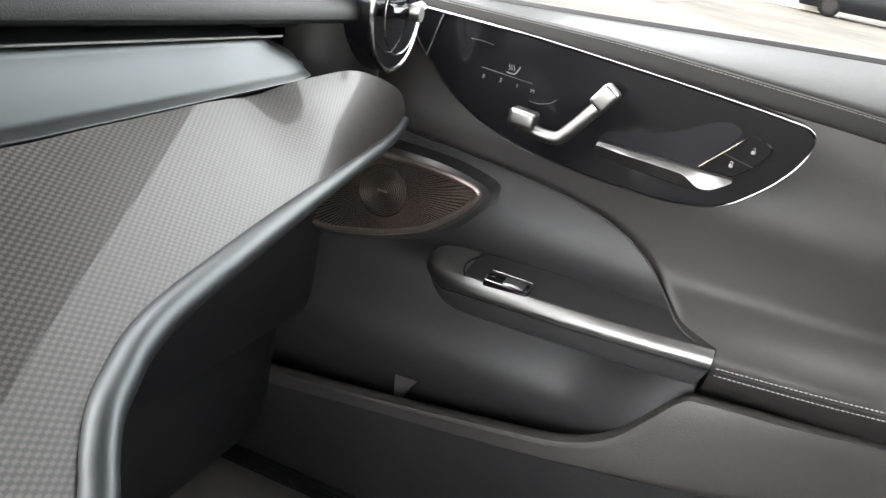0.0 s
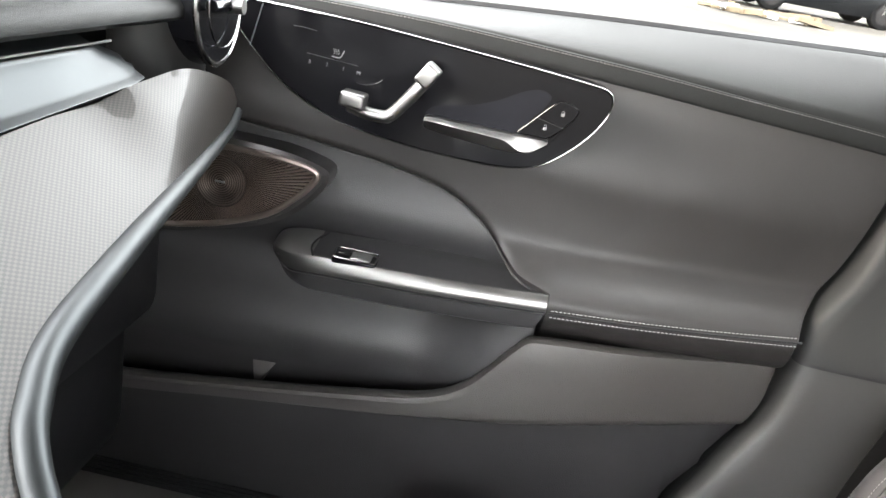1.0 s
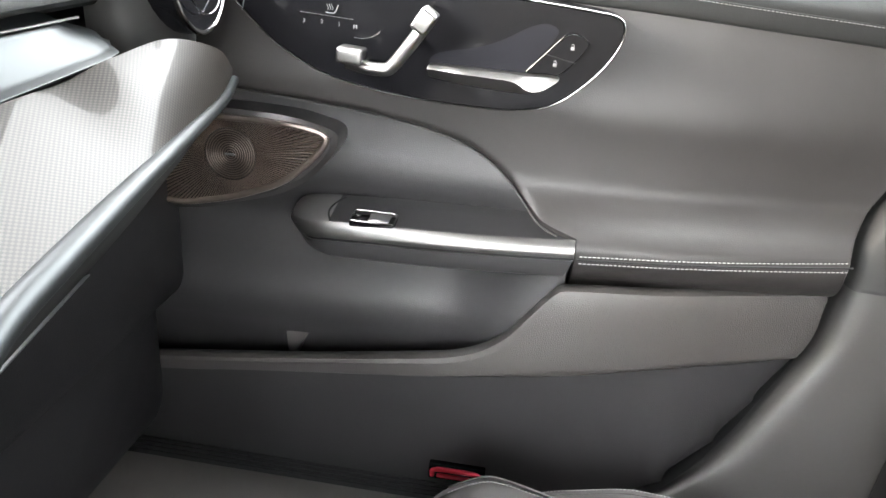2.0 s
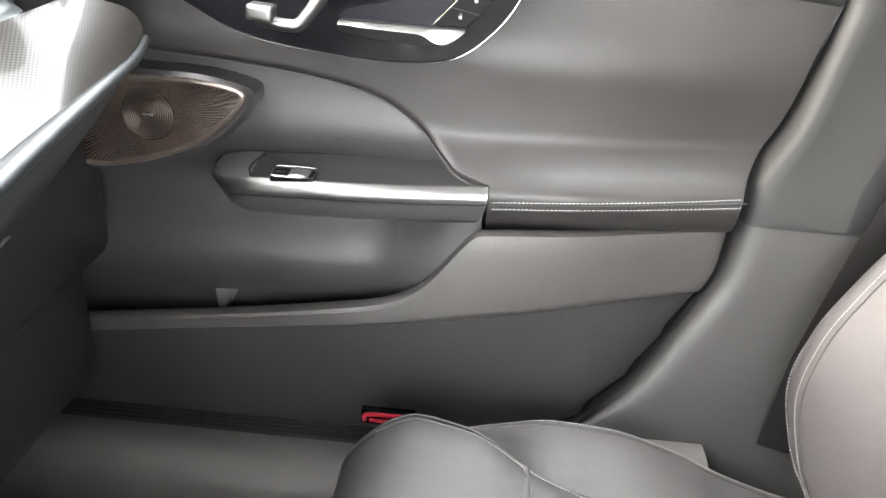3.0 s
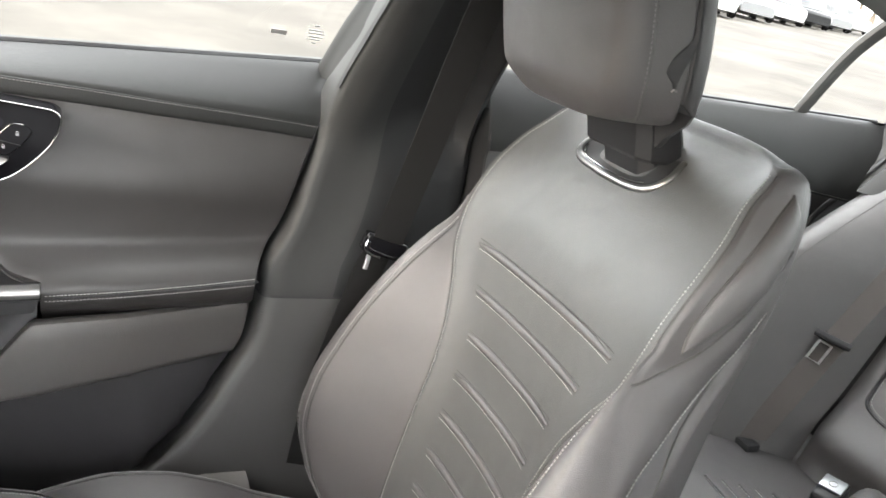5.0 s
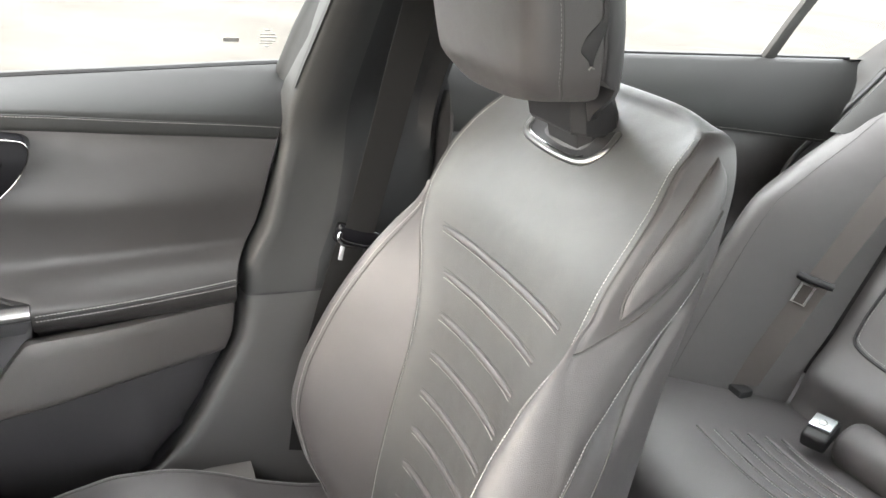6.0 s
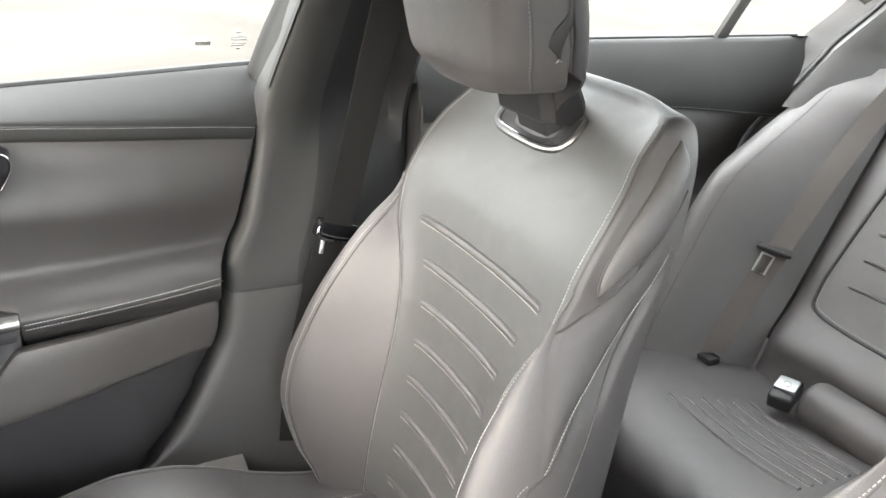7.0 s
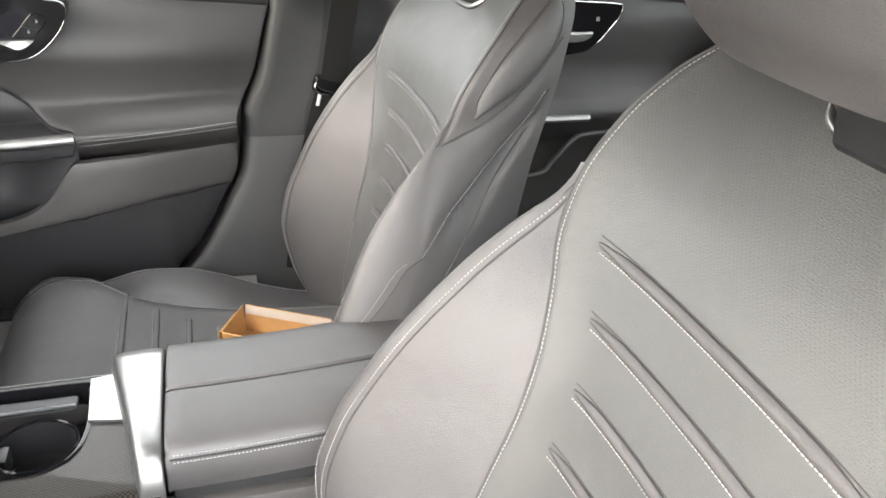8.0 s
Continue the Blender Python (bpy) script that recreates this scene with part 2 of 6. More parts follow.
def pane_material(name, tint=(0.93, 0.95, 0.94)):
    """Thin window glass: clear, with a Fresnel gloss."""
    m = bpy.data.materials.new(name)
    m.use_nodes = True
    nt = m.node_tree
    for n in list(nt.nodes):
        if n.type == "BSDF_PRINCIPLED":
            nt.nodes.remove(n)
    tr = nt.nodes.new("ShaderNodeBsdfTransparent")
    tr.inputs[0].default_value = (*tint, 1)
    gl = nt.nodes.new("ShaderNodeBsdfGlossy")
    gl.inputs["Roughness"].default_value = 0.02
    fr = nt.nodes.new("ShaderNodeLayerWeight")
    fr.inputs[0].default_value = 0.5
    fifth = nt.nodes.new("ShaderNodeMath")
    fifth.operation = "POWER"
    fifth.inputs[1].default_value = 5.0
    nt.links.new(fr.outputs["Facing"], fifth.inputs[0])
    gain = nt.nodes.new("ShaderNodeMath")
    gain.operation = "MULTIPLY_ADD"
    gain.inputs[1].default_value, gain.inputs[2].default_value = 0.85, 0.05
    nt.links.new(fifth.outputs[0], gain.inputs[0])
    mx = nt.nodes.new("ShaderNodeMixShader")
    nt.links.new(gain.outputs[0], mx.inputs[0])
    nt.links.new(tr.outputs[0], mx.inputs[1])
    nt.links.new(gl.outputs[0], mx.inputs[2])
    nt.links.new(mx.outputs[0], nt.nodes["Material Output"].inputs[0])
    return m


def perforated_material():
    """Seat leather with rows of fine holes."""
    m = material("perforated_leather", (0.042, 0.0422, 0.0415), 0.52, 0, 0.38, 560, 0.12, 7, kind="leather", spec=0.8, wave=0.25)
    nt = m.node_tree
    p = nt.nodes["Principled BSDF"]
    tc = nt.nodes["Texture Coordinate"]
    sp = nt.nodes.new("ShaderNodeSeparateXYZ")
    nt.links.new(tc.outputs["Object"], sp.inputs[0])

    def wave(out, pitch):
        a = nt.nodes.new("ShaderNodeMath")
        a.operation = "MULTIPLY"
        a.inputs[1].default_value = 2 * math.pi / pitch
        nt.links.new(out, a.inputs[0])
        b = nt.nodes.new("ShaderNodeMath")
        b.operation = "SINE"
        nt.links.new(a.outputs[0], b.inputs[0])
        return b.outputs[0]
    both = nt.nodes.new("ShaderNodeMath")
    both.operation = "MULTIPLY"
    nt.links.new(wave(sp.outputs[1], 0.0044), both.inputs[0])
    nt.links.new(wave(sp.outputs[2], 0.0044), both.inputs[1])
    hole = nt.nodes.new("ShaderNodeMath")
    hole.operation = "GREATER_THAN"
    hole.inputs[1].default_value = 0.70
    nt.links.new(both.outputs[0], hole.inputs[0])
    # holes only on the upper part of the backrest
    high = nt.nodes.new("ShaderNodeMapRange")
    high.inputs[1].default_value, high.inputs[2].default_value = 0.90, 0.92
    nt.links.new(sp.outputs[2], high.inputs[0])
    mask = nt.nodes.new("ShaderNodeMath")
    mask.operation = "MULTIPLY"
    nt.links.new(hole.outputs[0], mask.inputs[0])
    nt.links.new(high.outputs[0], mask.inputs[1])
    half = nt.nodes.new("ShaderNodeMath")
    half.operation = "MULTIPLY"
    half.inputs[1].default_value = 0.5
    nt.links.new(mask.outputs[0], half.inputs[0])
    src = p.inputs["Base Color"].links[0].from_socket
    mx = nt.nodes.new("ShaderNodeMix")
    mx.data_type = "RGBA"
    mx.inputs[7].default_value = (0.003, 0.003, 0.003, 1)
    nt.links.new(half.outputs[0], mx.inputs[0])
    nt.links.new(src, mx.inputs[6])
    nt.links.new(mx.outputs[2], p.inputs["Base Color"])
    return m


WEAVE = weave_material()
PANE = pane_material("window_glass")
PERFORATED = perforated_material()


def uv_planar(ob, fu, fv):
    """UV in metres from the mesh's own coordinates."""
    layer = ob.data.uv_layers.new(name="UVMap")
    for loop in ob.data.loops:
        c = ob.data.vertices[loop.vertex_index].co
        layer.data[loop.index].uv = (fu(c), fv(c))


# ---------------------------------------------------------------- front passenger door
STITCH_Z = hermite([(-0.80, 0.985), (-0.50, 1.0), (-0.23, 1.000), (0.02, 0.991), (0.15, 0.982), (0.31, 0.970), (0.42, 0.959)])
SILL_Z = hermite([(-0.80, 0.985), (-0.50, 0.996), (-0.24, 1.011), (0.01, 1.028), (0.20, 1.038), (0.37, 1.046), (0.46, 1.049)])
DOOR_EDGE = hermite([(0.33, -0.045), (0.387, 0.094), (0.455, 0.181), (0.565, 0.250), (0.64, 0.284), (0.69, 0.289), (0.725, 0.286), (0.748, 0.290), (0.768, 0.300), (0.815, 0.325), (0.89, 0.345), (0.95, 0.362), (1.01, 0.380), (1.06, 0.395)])
PROFILE = hermite([(0.64, 0.772), (0.67, 0.745), (0.695, 0.703), (0.715, 0.688), (0.733, 0.684), (0.747, 0.695), (0.765, 0.716), (0.79, 0.732),
                   (0.83, 0.730), (0.87, 0.725), (0.92, 0.723), (0.955, 0.728), (0.985, 0.746)])
CURVE_Z = hermite([(-0.80, 0.868), (-0.50, 0.862), (-0.385, 0.855), (-0.29, 0.848), (-0.20, 0.837), (-0.135, 0.821), (-0.093, 0.797), (-0.067, 0.773), (-0.05, 0.757), (-0.038, 0.748), (-0.001, 0.737)])
REAR = hermite([(0.0, 0.0), (0.10, 0.008), (0.20, 0.022), (0.27, 0.034), (0.40, 0.056)])


def door_y(x, z):
    r = 0.016 * smooth(0.775, 0.81, z)
    return sum(PROFILE(z + r * k) for k in (-1.0, -0.6, -0.2, 0.2, 0.6, 1.0)) / 6 + REAR(x)


def clip_x(x, z):
    """Ends a door surface at the door's rear edge."""
    return min(x, DOOR_EDGE(z) - 0.004)


door = thing("car_door", (-0.1, 0.78, 0.36), "closed front passenger door lined in black leather with satin chrome trim", "car door")

# upper pad, from the stitched line to the window sill
rows = []
for i in range(61):
    x0 = -0.80 + 1.21 * i / 60
    row = []
    for k in range(15):
        s = k / 14
        if s < 0.8:
            q = s / 0.8
            x = clip_x(x0, STITCH_Z(x0) + q * (SILL_Z(x0) - STITCH_Z(x0)))
            z = STITCH_Z(x) + (SILL_Z(x) - STITCH_Z(x)) * q
            y = 0.750 + REAR(x) * 0.55 + 0.068 * q ** 1.2 - 0.003 * math.sin(q * math.pi)
        else:
            q = (s - 0.8) / 0.2
            x = clip_x(x0, SILL_Z(x0))
            z = SILL_Z(x) + 0.004 * math.sin(q * math.pi) - 0.02 * q * q
            y = 0.818 + REAR(x) * 0.55 + 0.012 * q
        if s == 0:
            y += 0.002
        row.append(Vector((x, y, z)))
    rows.append(row)
part("upper_pad", loft(rows), PAD_LEATHER, door, "smooth black leather sill pad")

# window sill rubber
pts = [Vector((x, 0.832 + REAR(x) * 0.55, SILL_Z(x) + 0.002)) for x in np.linspace(-0.78, 0.392, 40)]
part("window_seal", tube(pts, 0.006, 8), RUBBER, door)

# band under the stitched line
rows = []
for i in range(61):
    x0 = -0.80 + 1.21 * i / 60
    row = []
    for dz, dy in ((0.002, 0.005), (-0.0005, 0.0008), (-0.006, -0.001), (-0.014, -0.0015), (-0.0185, -0.0012), (-0.0205, -0.0002), (-0.022, 0.0016)):
        x = clip_x(x0, STITCH_Z(x0) + dz)
        row.append(Vector((x, 0.7495 + REAR(x) * 0.6 + dy, STITCH_Z(x) + dz)))
    rows.append(row)
part("stitched_band", loft(rows), PAD_LEATHER, door)
run = [Vector((x, 0.7483 + REAR(x) * 0.6, STITCH_Z(x) - 0.0020)) for x in np.linspace(-0.60, 0.365, 60)]
part("stitching", stitches([run]), DARK_THREAD, door, "grey thread")

# main panel
xs = list(np.linspace(-0.80, -0.06, 60)) + list(np.linspace(-0.05, -0.002, 10)) + list(np.linspace(0.001, 0.41, 44))
rows = []
for x0 in xs:
    top = STITCH_Z(x0) - 0.0205
    low = CURVE_Z(x0) if x0 < 0 else 0.645
    row = []
    start = CURVE_Z(min(x0, -0.001))
    for k in range(14):
        z = low + (start - low) * k / 14
        x = clip_x(x0, z)
        row.append(Vector((x, door_y(x, z), z)) if x0 > 0 else Vector((x, door_y(x, start) + 0.010 + 0.002 * (14 - k), start)))
    for k in range(40):
        s = k / 39
        z = start + (top - start) * s
        x = clip_x(x0, z)
        y = door_y(x, z)
        w = smooth(top - 0.11, top, z)
        y = y * (1 - w) + (0.7502 + REAR(x) * 0.6) * w
        if x0 < 0:
            y += 0.010 * (1 - smooth(0, 0.05, s)) ** 2
        row.append(Vector((x, y, z)))
    rows.append(row)
part("main_panel", loft(rows), DOOR_LEATHER, door, "black leather panel with soft folds")
part("panel_piping", tube([Vector((x, door_y(x, CURVE_Z(x)) + 0.006, CURVE_Z(x) - 0.0005)) for x in np.linspace(-0.6, -0.02, 50)], 0.0011, 6), SEAM, door)

# double stitched seam along the armrest
SEAM_Z = lambda x: 0.7215 + 0.047 * x
runs = []
for dz in (0.0045, -0.0045):
    runs.append([Vector((x, door_y(x, SEAM_Z(x) + dz) - 0.0008, SEAM_Z(x) + dz)) for x in np.linspace(0.006, 0.285, 40)])
part("stitching", stitches(runs, 0.0046, 0.0032, 0.00062), THREAD, door, "pale twin stitching")
part("seam", tube([Vector((x, door_y(x, SEAM_Z(x)) + 0.0004, SEAM_Z(x))) for x in np.linspace(0.004, 0.288, 40)], 0.0013, 6), RUBBER, door)

# inner panel behind the pod, the speaker and the pocket
INNER = hermite([(0.42, 0.772), (0.50, 0.770), (0.545, 0.756), (0.58, 0.742), (0.60, 0.741), (0.625, 0.747), (0.65, 0.760), (0.675, 0.772), (0.70, 0.775), (0.715, 0.770), (0.742, 0.752), (0.757, 0.743), (0.775, 0.741), (0.81, 0.749), (0.90, 0.756)])
rows = []
for i in range(50):
    x = -0.80 + 0.796 * i / 49
    row = []
    for k in range(45):
        z = 0.42 + 0.47 * k / 44
        end = smooth(-0.14, -0.005, x) * (1 - smooth(0.70, 0.745, z)) * smooth(0.50, 0.60, z)
        row.append(Vector((x, INNER(z) - 0.050 * end, z)))
    rows.append(row)
part("inner_panel", loft(rows), INNER_DARK, door)
part("pocket_divider", loft([[Vector((-0.347, 0.768, 0.556)), Vector((-0.334, 0.742, 0.535)), Vector((-0.329, 0.735, 0.520))],
                             [Vector((-0.303, 0.766, 0.558)), Vector((-0.318, 0.742, 0.537)), Vector((-0.327, 0.735, 0.520))],
                             [Vector((-0.308, 0.790, 0.552)), Vector((-0.318, 0.790, 0.53)), Vector((-0.326, 0.790, 0.51))]]), SOFT_PLASTIC, door)

# armrest pod with chrome strip
POD_F = hermite([(-0.322, 0.738), (-0.3205, 0.722), (-0.316, 0.710), (-0.306, 0.699), (-0.29, 0.690), (-0.26, 0.6845), (-0.2, 0.682), (-0.1, 0.680), (0.0, 0.680)])
POD_T = hermite([(-0.322, 0.722), (-0.316, 0.7225), (-0.295, 0.725), (-0.26, 0.7295), (-0.16, 0.7335), (-0.07, 0.738), (0.0, 0.7425)])
POD_B = hermite([(-0.322, 0.7245), (-0.318, 0.730), (-0.31, 0.7345), (-0.29, 0.7385), (-0.25, 0.741), (-0.17, 0.744), (-0.04, 0.747), (0.0, 0.749)])
POD_X = [-0.322, -0.3215, -0.3205, -0.319, -0.316, -0.312, -0.307, -0.300, -0.292, -0.284, -0.276, -0.268] + list(np.linspace(-0.26, 0.0, 27))
top, strip, under = [], [], []
for x in POD_X:
    f, t, b = POD_F(x), POD_T(x), POD_B(x)
    hollow = 0.0022 * smooth(-0.268, -0.255, x)
    top.append([Vector((x, f + 0.006 + (0.750 - f - 0.006) * q, t + (b - t) * q + 0.0018 * math.sin(q * math.pi) * (1 - smooth(-0.29, -0.26, x)) - hollow * smooth(0.02, 0.10, q) * (1 - smooth(0.8, 0.95, q)))) for q in (0, 0.04, 0.08, 0.15, 0.3, 0.5, 0.7, 0.85, 0.92, 1)])
    h = 0.0190 * smooth(-0.330, -0.285, x)
    strip.append([Vector((x, f + 0.0070, t + 0.0004)), Vector((x, f + 0.0050, t - 0.0008)), Vector((x, f + 0.0020, t - 0.0045)), Vector((x, f - 0.0004, t - 0.45 * h)),
                  Vector((x, f - 0.0010, t - 0.7 * h)), Vector((x, f - 0.0002, t - 0.9 * h)), Vector((x, f + 0.004, t - h))])
    g = smooth(-0.330, -0.25, x)
    under.append([Vector((x, f + 0.004, t - h)), Vector((x, f + 0.0045, t - h - 0.002 * g)), Vector((x - 0.003 * g, f + 0.004, t - h - 0.010 * g)),
                  Vector((x - 0.008 * g, f + 0.010, t - h - 0.024 * g)), Vector((x - 0.011 * g, f + 0.028, t - h - 0.033 * g)), Vector((x - 0.011 * g, 0.785, t - h - 0.033 * g))])
NOSE = next(k for k, x in enumerate(POD_X) if x > -0.2681)
part("armrest_top", loft(top[NOSE:]), INNER_DARK, door, "dark grained armrest top")
part("armrest_cap", loft(top[:NOSE + 1]), CAP_SATIN, door, "smooth grey satin cap on the armrest's nose")
part("cap_groove", tube(spline([(-0.2655, 0.691, 0.7305), (-0.2705, 0.702, 0.7332), (-0.272, 0.713, 0.7356), (-0.269, 0.727, 0.7382), (-0.262, 0.742, 0.7405)], 6), 0.0011, 6), RUBBER, door)
part("chrome_strip", loft(strip), CHROME, door, "satin chrome strip")
part("strip_edge", tube([r[6] + Vector((0, -0.0012, -0.0018)) for r in strip[6:]], 0.0008, 6), DARK_SATIN, door, "thin bright line under the chrome strip")
bm = loft(under)
part("armrest_body", bm, INNER_DARK, door)
cap = [top[-1][0], strip[-1][2], strip[-1][3], strip[-1][6], under[-1][2], under[-1][3], under[-1][4], under[-1][5], top[-1][-1]]
bm = bmesh.new()
bm.faces.new([bm.verts.new(p) for p in cap])
part("armrest_end", bm, INNER_DARK, door)

# window switch in its recess
sw = part("window_switch", box((-0.2435, 0.687, 0.7265), (-0.1935, 0.713, 0.7352), 0.003, seg=3), GLOSS_BLACK, door, "black window switch with chrome rim")
ring = spline([(-0.2425, 0.692), (-0.242, 0.709), (-0.239, 0.7125), (-0.2185, 0.7130), (-0.198, 0.7125), (-0.1945, 0.709), (-0.1945, 0.692), (-0.197, 0.6875), (-0.2185, 0.687), (-0.239, 0.6875)], 5, True)
part("switch_rim", tube([Vector((p[0], p[1], 0.7348 + (p[1] - 0.684) * 0.11)) for p in ring + ring[:1]], 0.0011, 6, caps=False), BRIGHT, sw)
rows = []
for x in np.linspace(-0.2235, -0.2005, 8):
    u = (x + 0.212) / 0.0115
    rows.append([Vector((x, y, 0.7325 + dz + 0.10 * (y - 0.6865) - 0.0016 * u * u)) for y, dz in ((0.6895, -0.002), (0.690, 0.0030), (0.692, 0.0046), (0.700, 0.0036), (0.708, 0.0046), (0.710, 0.003), (0.7105, -0.002))])
part("switch_key", loft(rows), BRUSHED, sw, "pale switch key")

# lower panel with the map pocket's lip
LOW_TOP = hermite([(-0.80, 0.490), (-0.60, 0.505), (-0.43, 0.526), (-0.29, 0.547), (-0.155, 0.573), (-0.129, 0.579), (-0.095, 0.592), (-0.064, 0.615), (-0.035, 0.653), (-0.021, 0.672), (-0.012, 0.682), (-0.006, 0.686), (0.04, 0.689), (0.27, 0.689), (0.40, 0.681)])
ACCENT = hermite([(-0.80, 0.46), (-0.463, 0.500), (-0.395, 0.510), (-0.17, 0.543), (0.038, 0.583), (0.12, 0.594), (0.24, 0.603), (0.40, 0.615)])
LOW_Y = hermite([(-0.80, 0.706), (-0.3, 0.700), (-0.10, 0.690), (0.0, 0.684), (0.08, 0.694), (0.18, 0.722), (0.28, 0.752), (0.40, 0.78)])
LOW_BOT = 0.375


def lower_rows(x0):
    t, a, y0 = LOW_TOP(x0), ACCENT(x0), LOW_Y(x0)
    up = [(0.040, t - 0.030), (0.030, t - 0.008), (0.018, t - 0.001), (0.008, t), (0.002, t - 0.003), (0, t - 0.009)]
    up += [(0.0, t + (a - t) * s) for s in (0.3, 0.5, 0.7, 0.9)] + [(0.001, a + 0.003), (0.004, a)]
    up = [(x0, y0 + d, z) for d, z in up]
    y1 = max(y0 + 0.012, 0.722 + 0.5 * max(0.0, y0 - 0.72))
    down = [(x0, y0 + 0.004, a - 0.0004), (x0, y1, a - 0.006)] + [(x0, y1 + 0.006 * s, a - 0.006 + (LOW_BOT - a) * s) for s in (0.25, 0.5, 0.75, 1)]
    clip = lambda p: Vector((min(p[0], DOOR_EDGE(p[2]) - 0.004), p[1], p[2]))
    return [clip(p) for p in up], [clip(p) for p in down]


a, b = [], []
for x0 in list(np.linspace(-0.80, -0.16, 30)) + list(np.linspace(-0.15, 0.02, 36)) + list(np.linspace(0.03, 0.40, 26)):
    u, d = lower_rows(x0)
    a.append(u)
    b.append(d)
part("pocket_panel", loft(a), SOFT_PLASTIC, door, "grained grey-black plastic panel with pocket lip")
part("kick_panel", loft(b), KICK_PLASTIC, door, "dark lower door plastic")
refl = part("reflector", box((-0.142, 0.718, 0.382), (-0.070, 0.732, 0.405), 0.003), GLOSS_BLACK, door, "red safety reflector")
part("lens", tube(spline([(-0.137, 0.7165, 0.388), (-0.134, 0.7165, 0.398), (-0.106, 0.7165, 0.3995), (-0.079, 0.7165, 0.398), (-0.076, 0.7165, 0.388)], 8), 0.0032, 8), RED, refl)
part("lens_bar", box((-0.131, 0.7155, 0.3865), (-0.081, 0.719, 0.3915), 0.001), RED, refl)

# rear edge of the door: rolled flange and dark seal
rows = []
for z in np.linspace(0.34, 1.058, 70):
    x = DOOR_EDGE(z) - 0.004
    if z > STITCH_Z(x):
        q = min(1.0, (z - STITCH_Z(x)) / (SILL_Z(x) - STITCH_Z(x)))
        y = 0.750 + REAR(x) * 0.55 + 0.068 * q ** 1.2 - 0.003 * math.sin(q * math.pi)
    else:
        y = max(door_y(x, z) if z > 0.69 else LOW_Y(x) + 0.006, 0.70)
    rows.append([Vector((x, y, z)), Vector((x + 0.003, y + 0.006, z)), Vector((x + 0.003, y + 0.06, z))])
part("rear_flange", loft(rows), RUBBER, door)

# control plate
PLATE = spline([(-0.405, 0.990), (-0.355, 0.9905), (-0.26, 0.988), (-0.174, 0.983), (-0.08, 0.9765), (-0.006, 0.970), (0.013, 0.966), (0.019, 0.956), (0.015, 0.938),
                (0.000, 0.914), (-0.024, 0.890), (-0.044, 0.877), (-0.066, 0.871), (-0.105, 0.8685), (-0.185, 0.872), (-0.262, 0.884), (-0.317, 0.908),
                (-0.357, 0.941), (-0.387, 0.974)], 5, True)
CUP = spline([(-0.166, 0.907), (-0.163, 0.917), (-0.145, 0.923), (-0.12, 0.928), (-0.095, 0.938), (-0.072, 0.951), (-0.055, 0.956), (-0.043, 0.951), (-0.047, 0.940), (-0.058, 0.926),
              (-0.070, 0.910), (-0.076, 0.902), (-0.10, 0.900), (-0.14, 0.902)], 5, True)


def plate_with_hole(outline, hole, front, back, chamfer):
    """A chamfered plate facing the cabin with an opening through it."""
    bm = slab(outline, front, back, chamfer)
    bmesh.ops.delete(bm, geom=[f for f in bm.faces if all(abs(v.co.y - front) < 1e-5 for v in f.verts)], context="FACES_ONLY")
    rim_edges = [e for e in bm.edges if not e.link_faces or (len(e.link_faces) == 1 and all(abs(v.co.y - front) < 1e-5 for v in e.verts))]
    bmesh.ops.delete(bm, geom=[e for e in bm.edges if not e.link_faces], context="EDGES")
    rim_edges = [e for e in bm.edges if len(e.link_faces) == 1 and all(abs(v.co.y - front) < 1e-5 for v in e.verts)]
    vs = [bm.verts.new((p[0], front, p[1])) for p in hole]
    rim_edges += [bm.edges.new((vs[i], vs[(i + 1) % len(vs)])) for i in range(len(vs))]
    bmesh.ops.triangle_fill(bm, use_beauty=True, edges=rim_edges)
    return bm


plate = part("control_plate", plate_with_hole(PLATE, CUP, 0.7015, 0.745, 0.0015), GLOSS_BLACK, door, "gloss black control plate with chrome outline", 30)
pts = [Vector((p[0], 0.7005, p[1])) for p in PLATE]
rim = [0.0008 + 0.0005 * smooth(0.945, 0.965, p.z) for p in pts]
part("plate_outline", tube(pts + pts[:1], rim + rim[:1], 8, caps=False), BRIGHT, plate, "thin chrome outline")
part("divider", tube([Vector((-0.352, 0.7008, 0.9885)), Vector((-0.362, 0.7008, 0.944))], 0.0007, 5), SATIN, plate)


def face_line(pts, r=0.0003, m=None, name="marking_line"):
    part(name, tube([Vector((p[0], 0.7012, p[1])) for p in spline(pts, 5)], r, 5), m or DARK_SATIN, plate)


face_line([(-0.245, 0.9268), (-0.235, 0.9265), (-0.224, 0.930), (-0.218, 0.935)])
face_line([(-0.318, 0.972), (-0.308, 0.9725), (-0.293, 0.9712)])
face_line([(-0.301, 0.9475), (-0.246, 0.9440)])


def letter(text, x, z, size, y=0.7009, m=None, parent=None, name="lettering"):
    """Raised print facing the cabin (towards -y), read from inside."""
    cu = bpy.data.curves.new("tmp", "FONT")
    cu.body = text
    cu.size = size
    cu.extrude = 0.0002
    cu.align_x = "CENTER"
    cu.resolution_u = 3
    tmp = new("tmp", cu)
    dg = bpy.context.evaluated_depsgraph_get()
    me = bpy.data.meshes.new_from_object(tmp.evaluated_get(dg))
    bm = bmesh.new()
    bm.from_mesh(me)
    bpy.data.objects.remove(tmp)
    bpy.data.curves.remove(cu)
    moved(bm, Matrix.Translation((x, y, z)) @ Euler((radians(90), 0, 0)).to_matrix().to_4x4())
    part(name, bm, m or WHITE_PRINT, parent or plate)


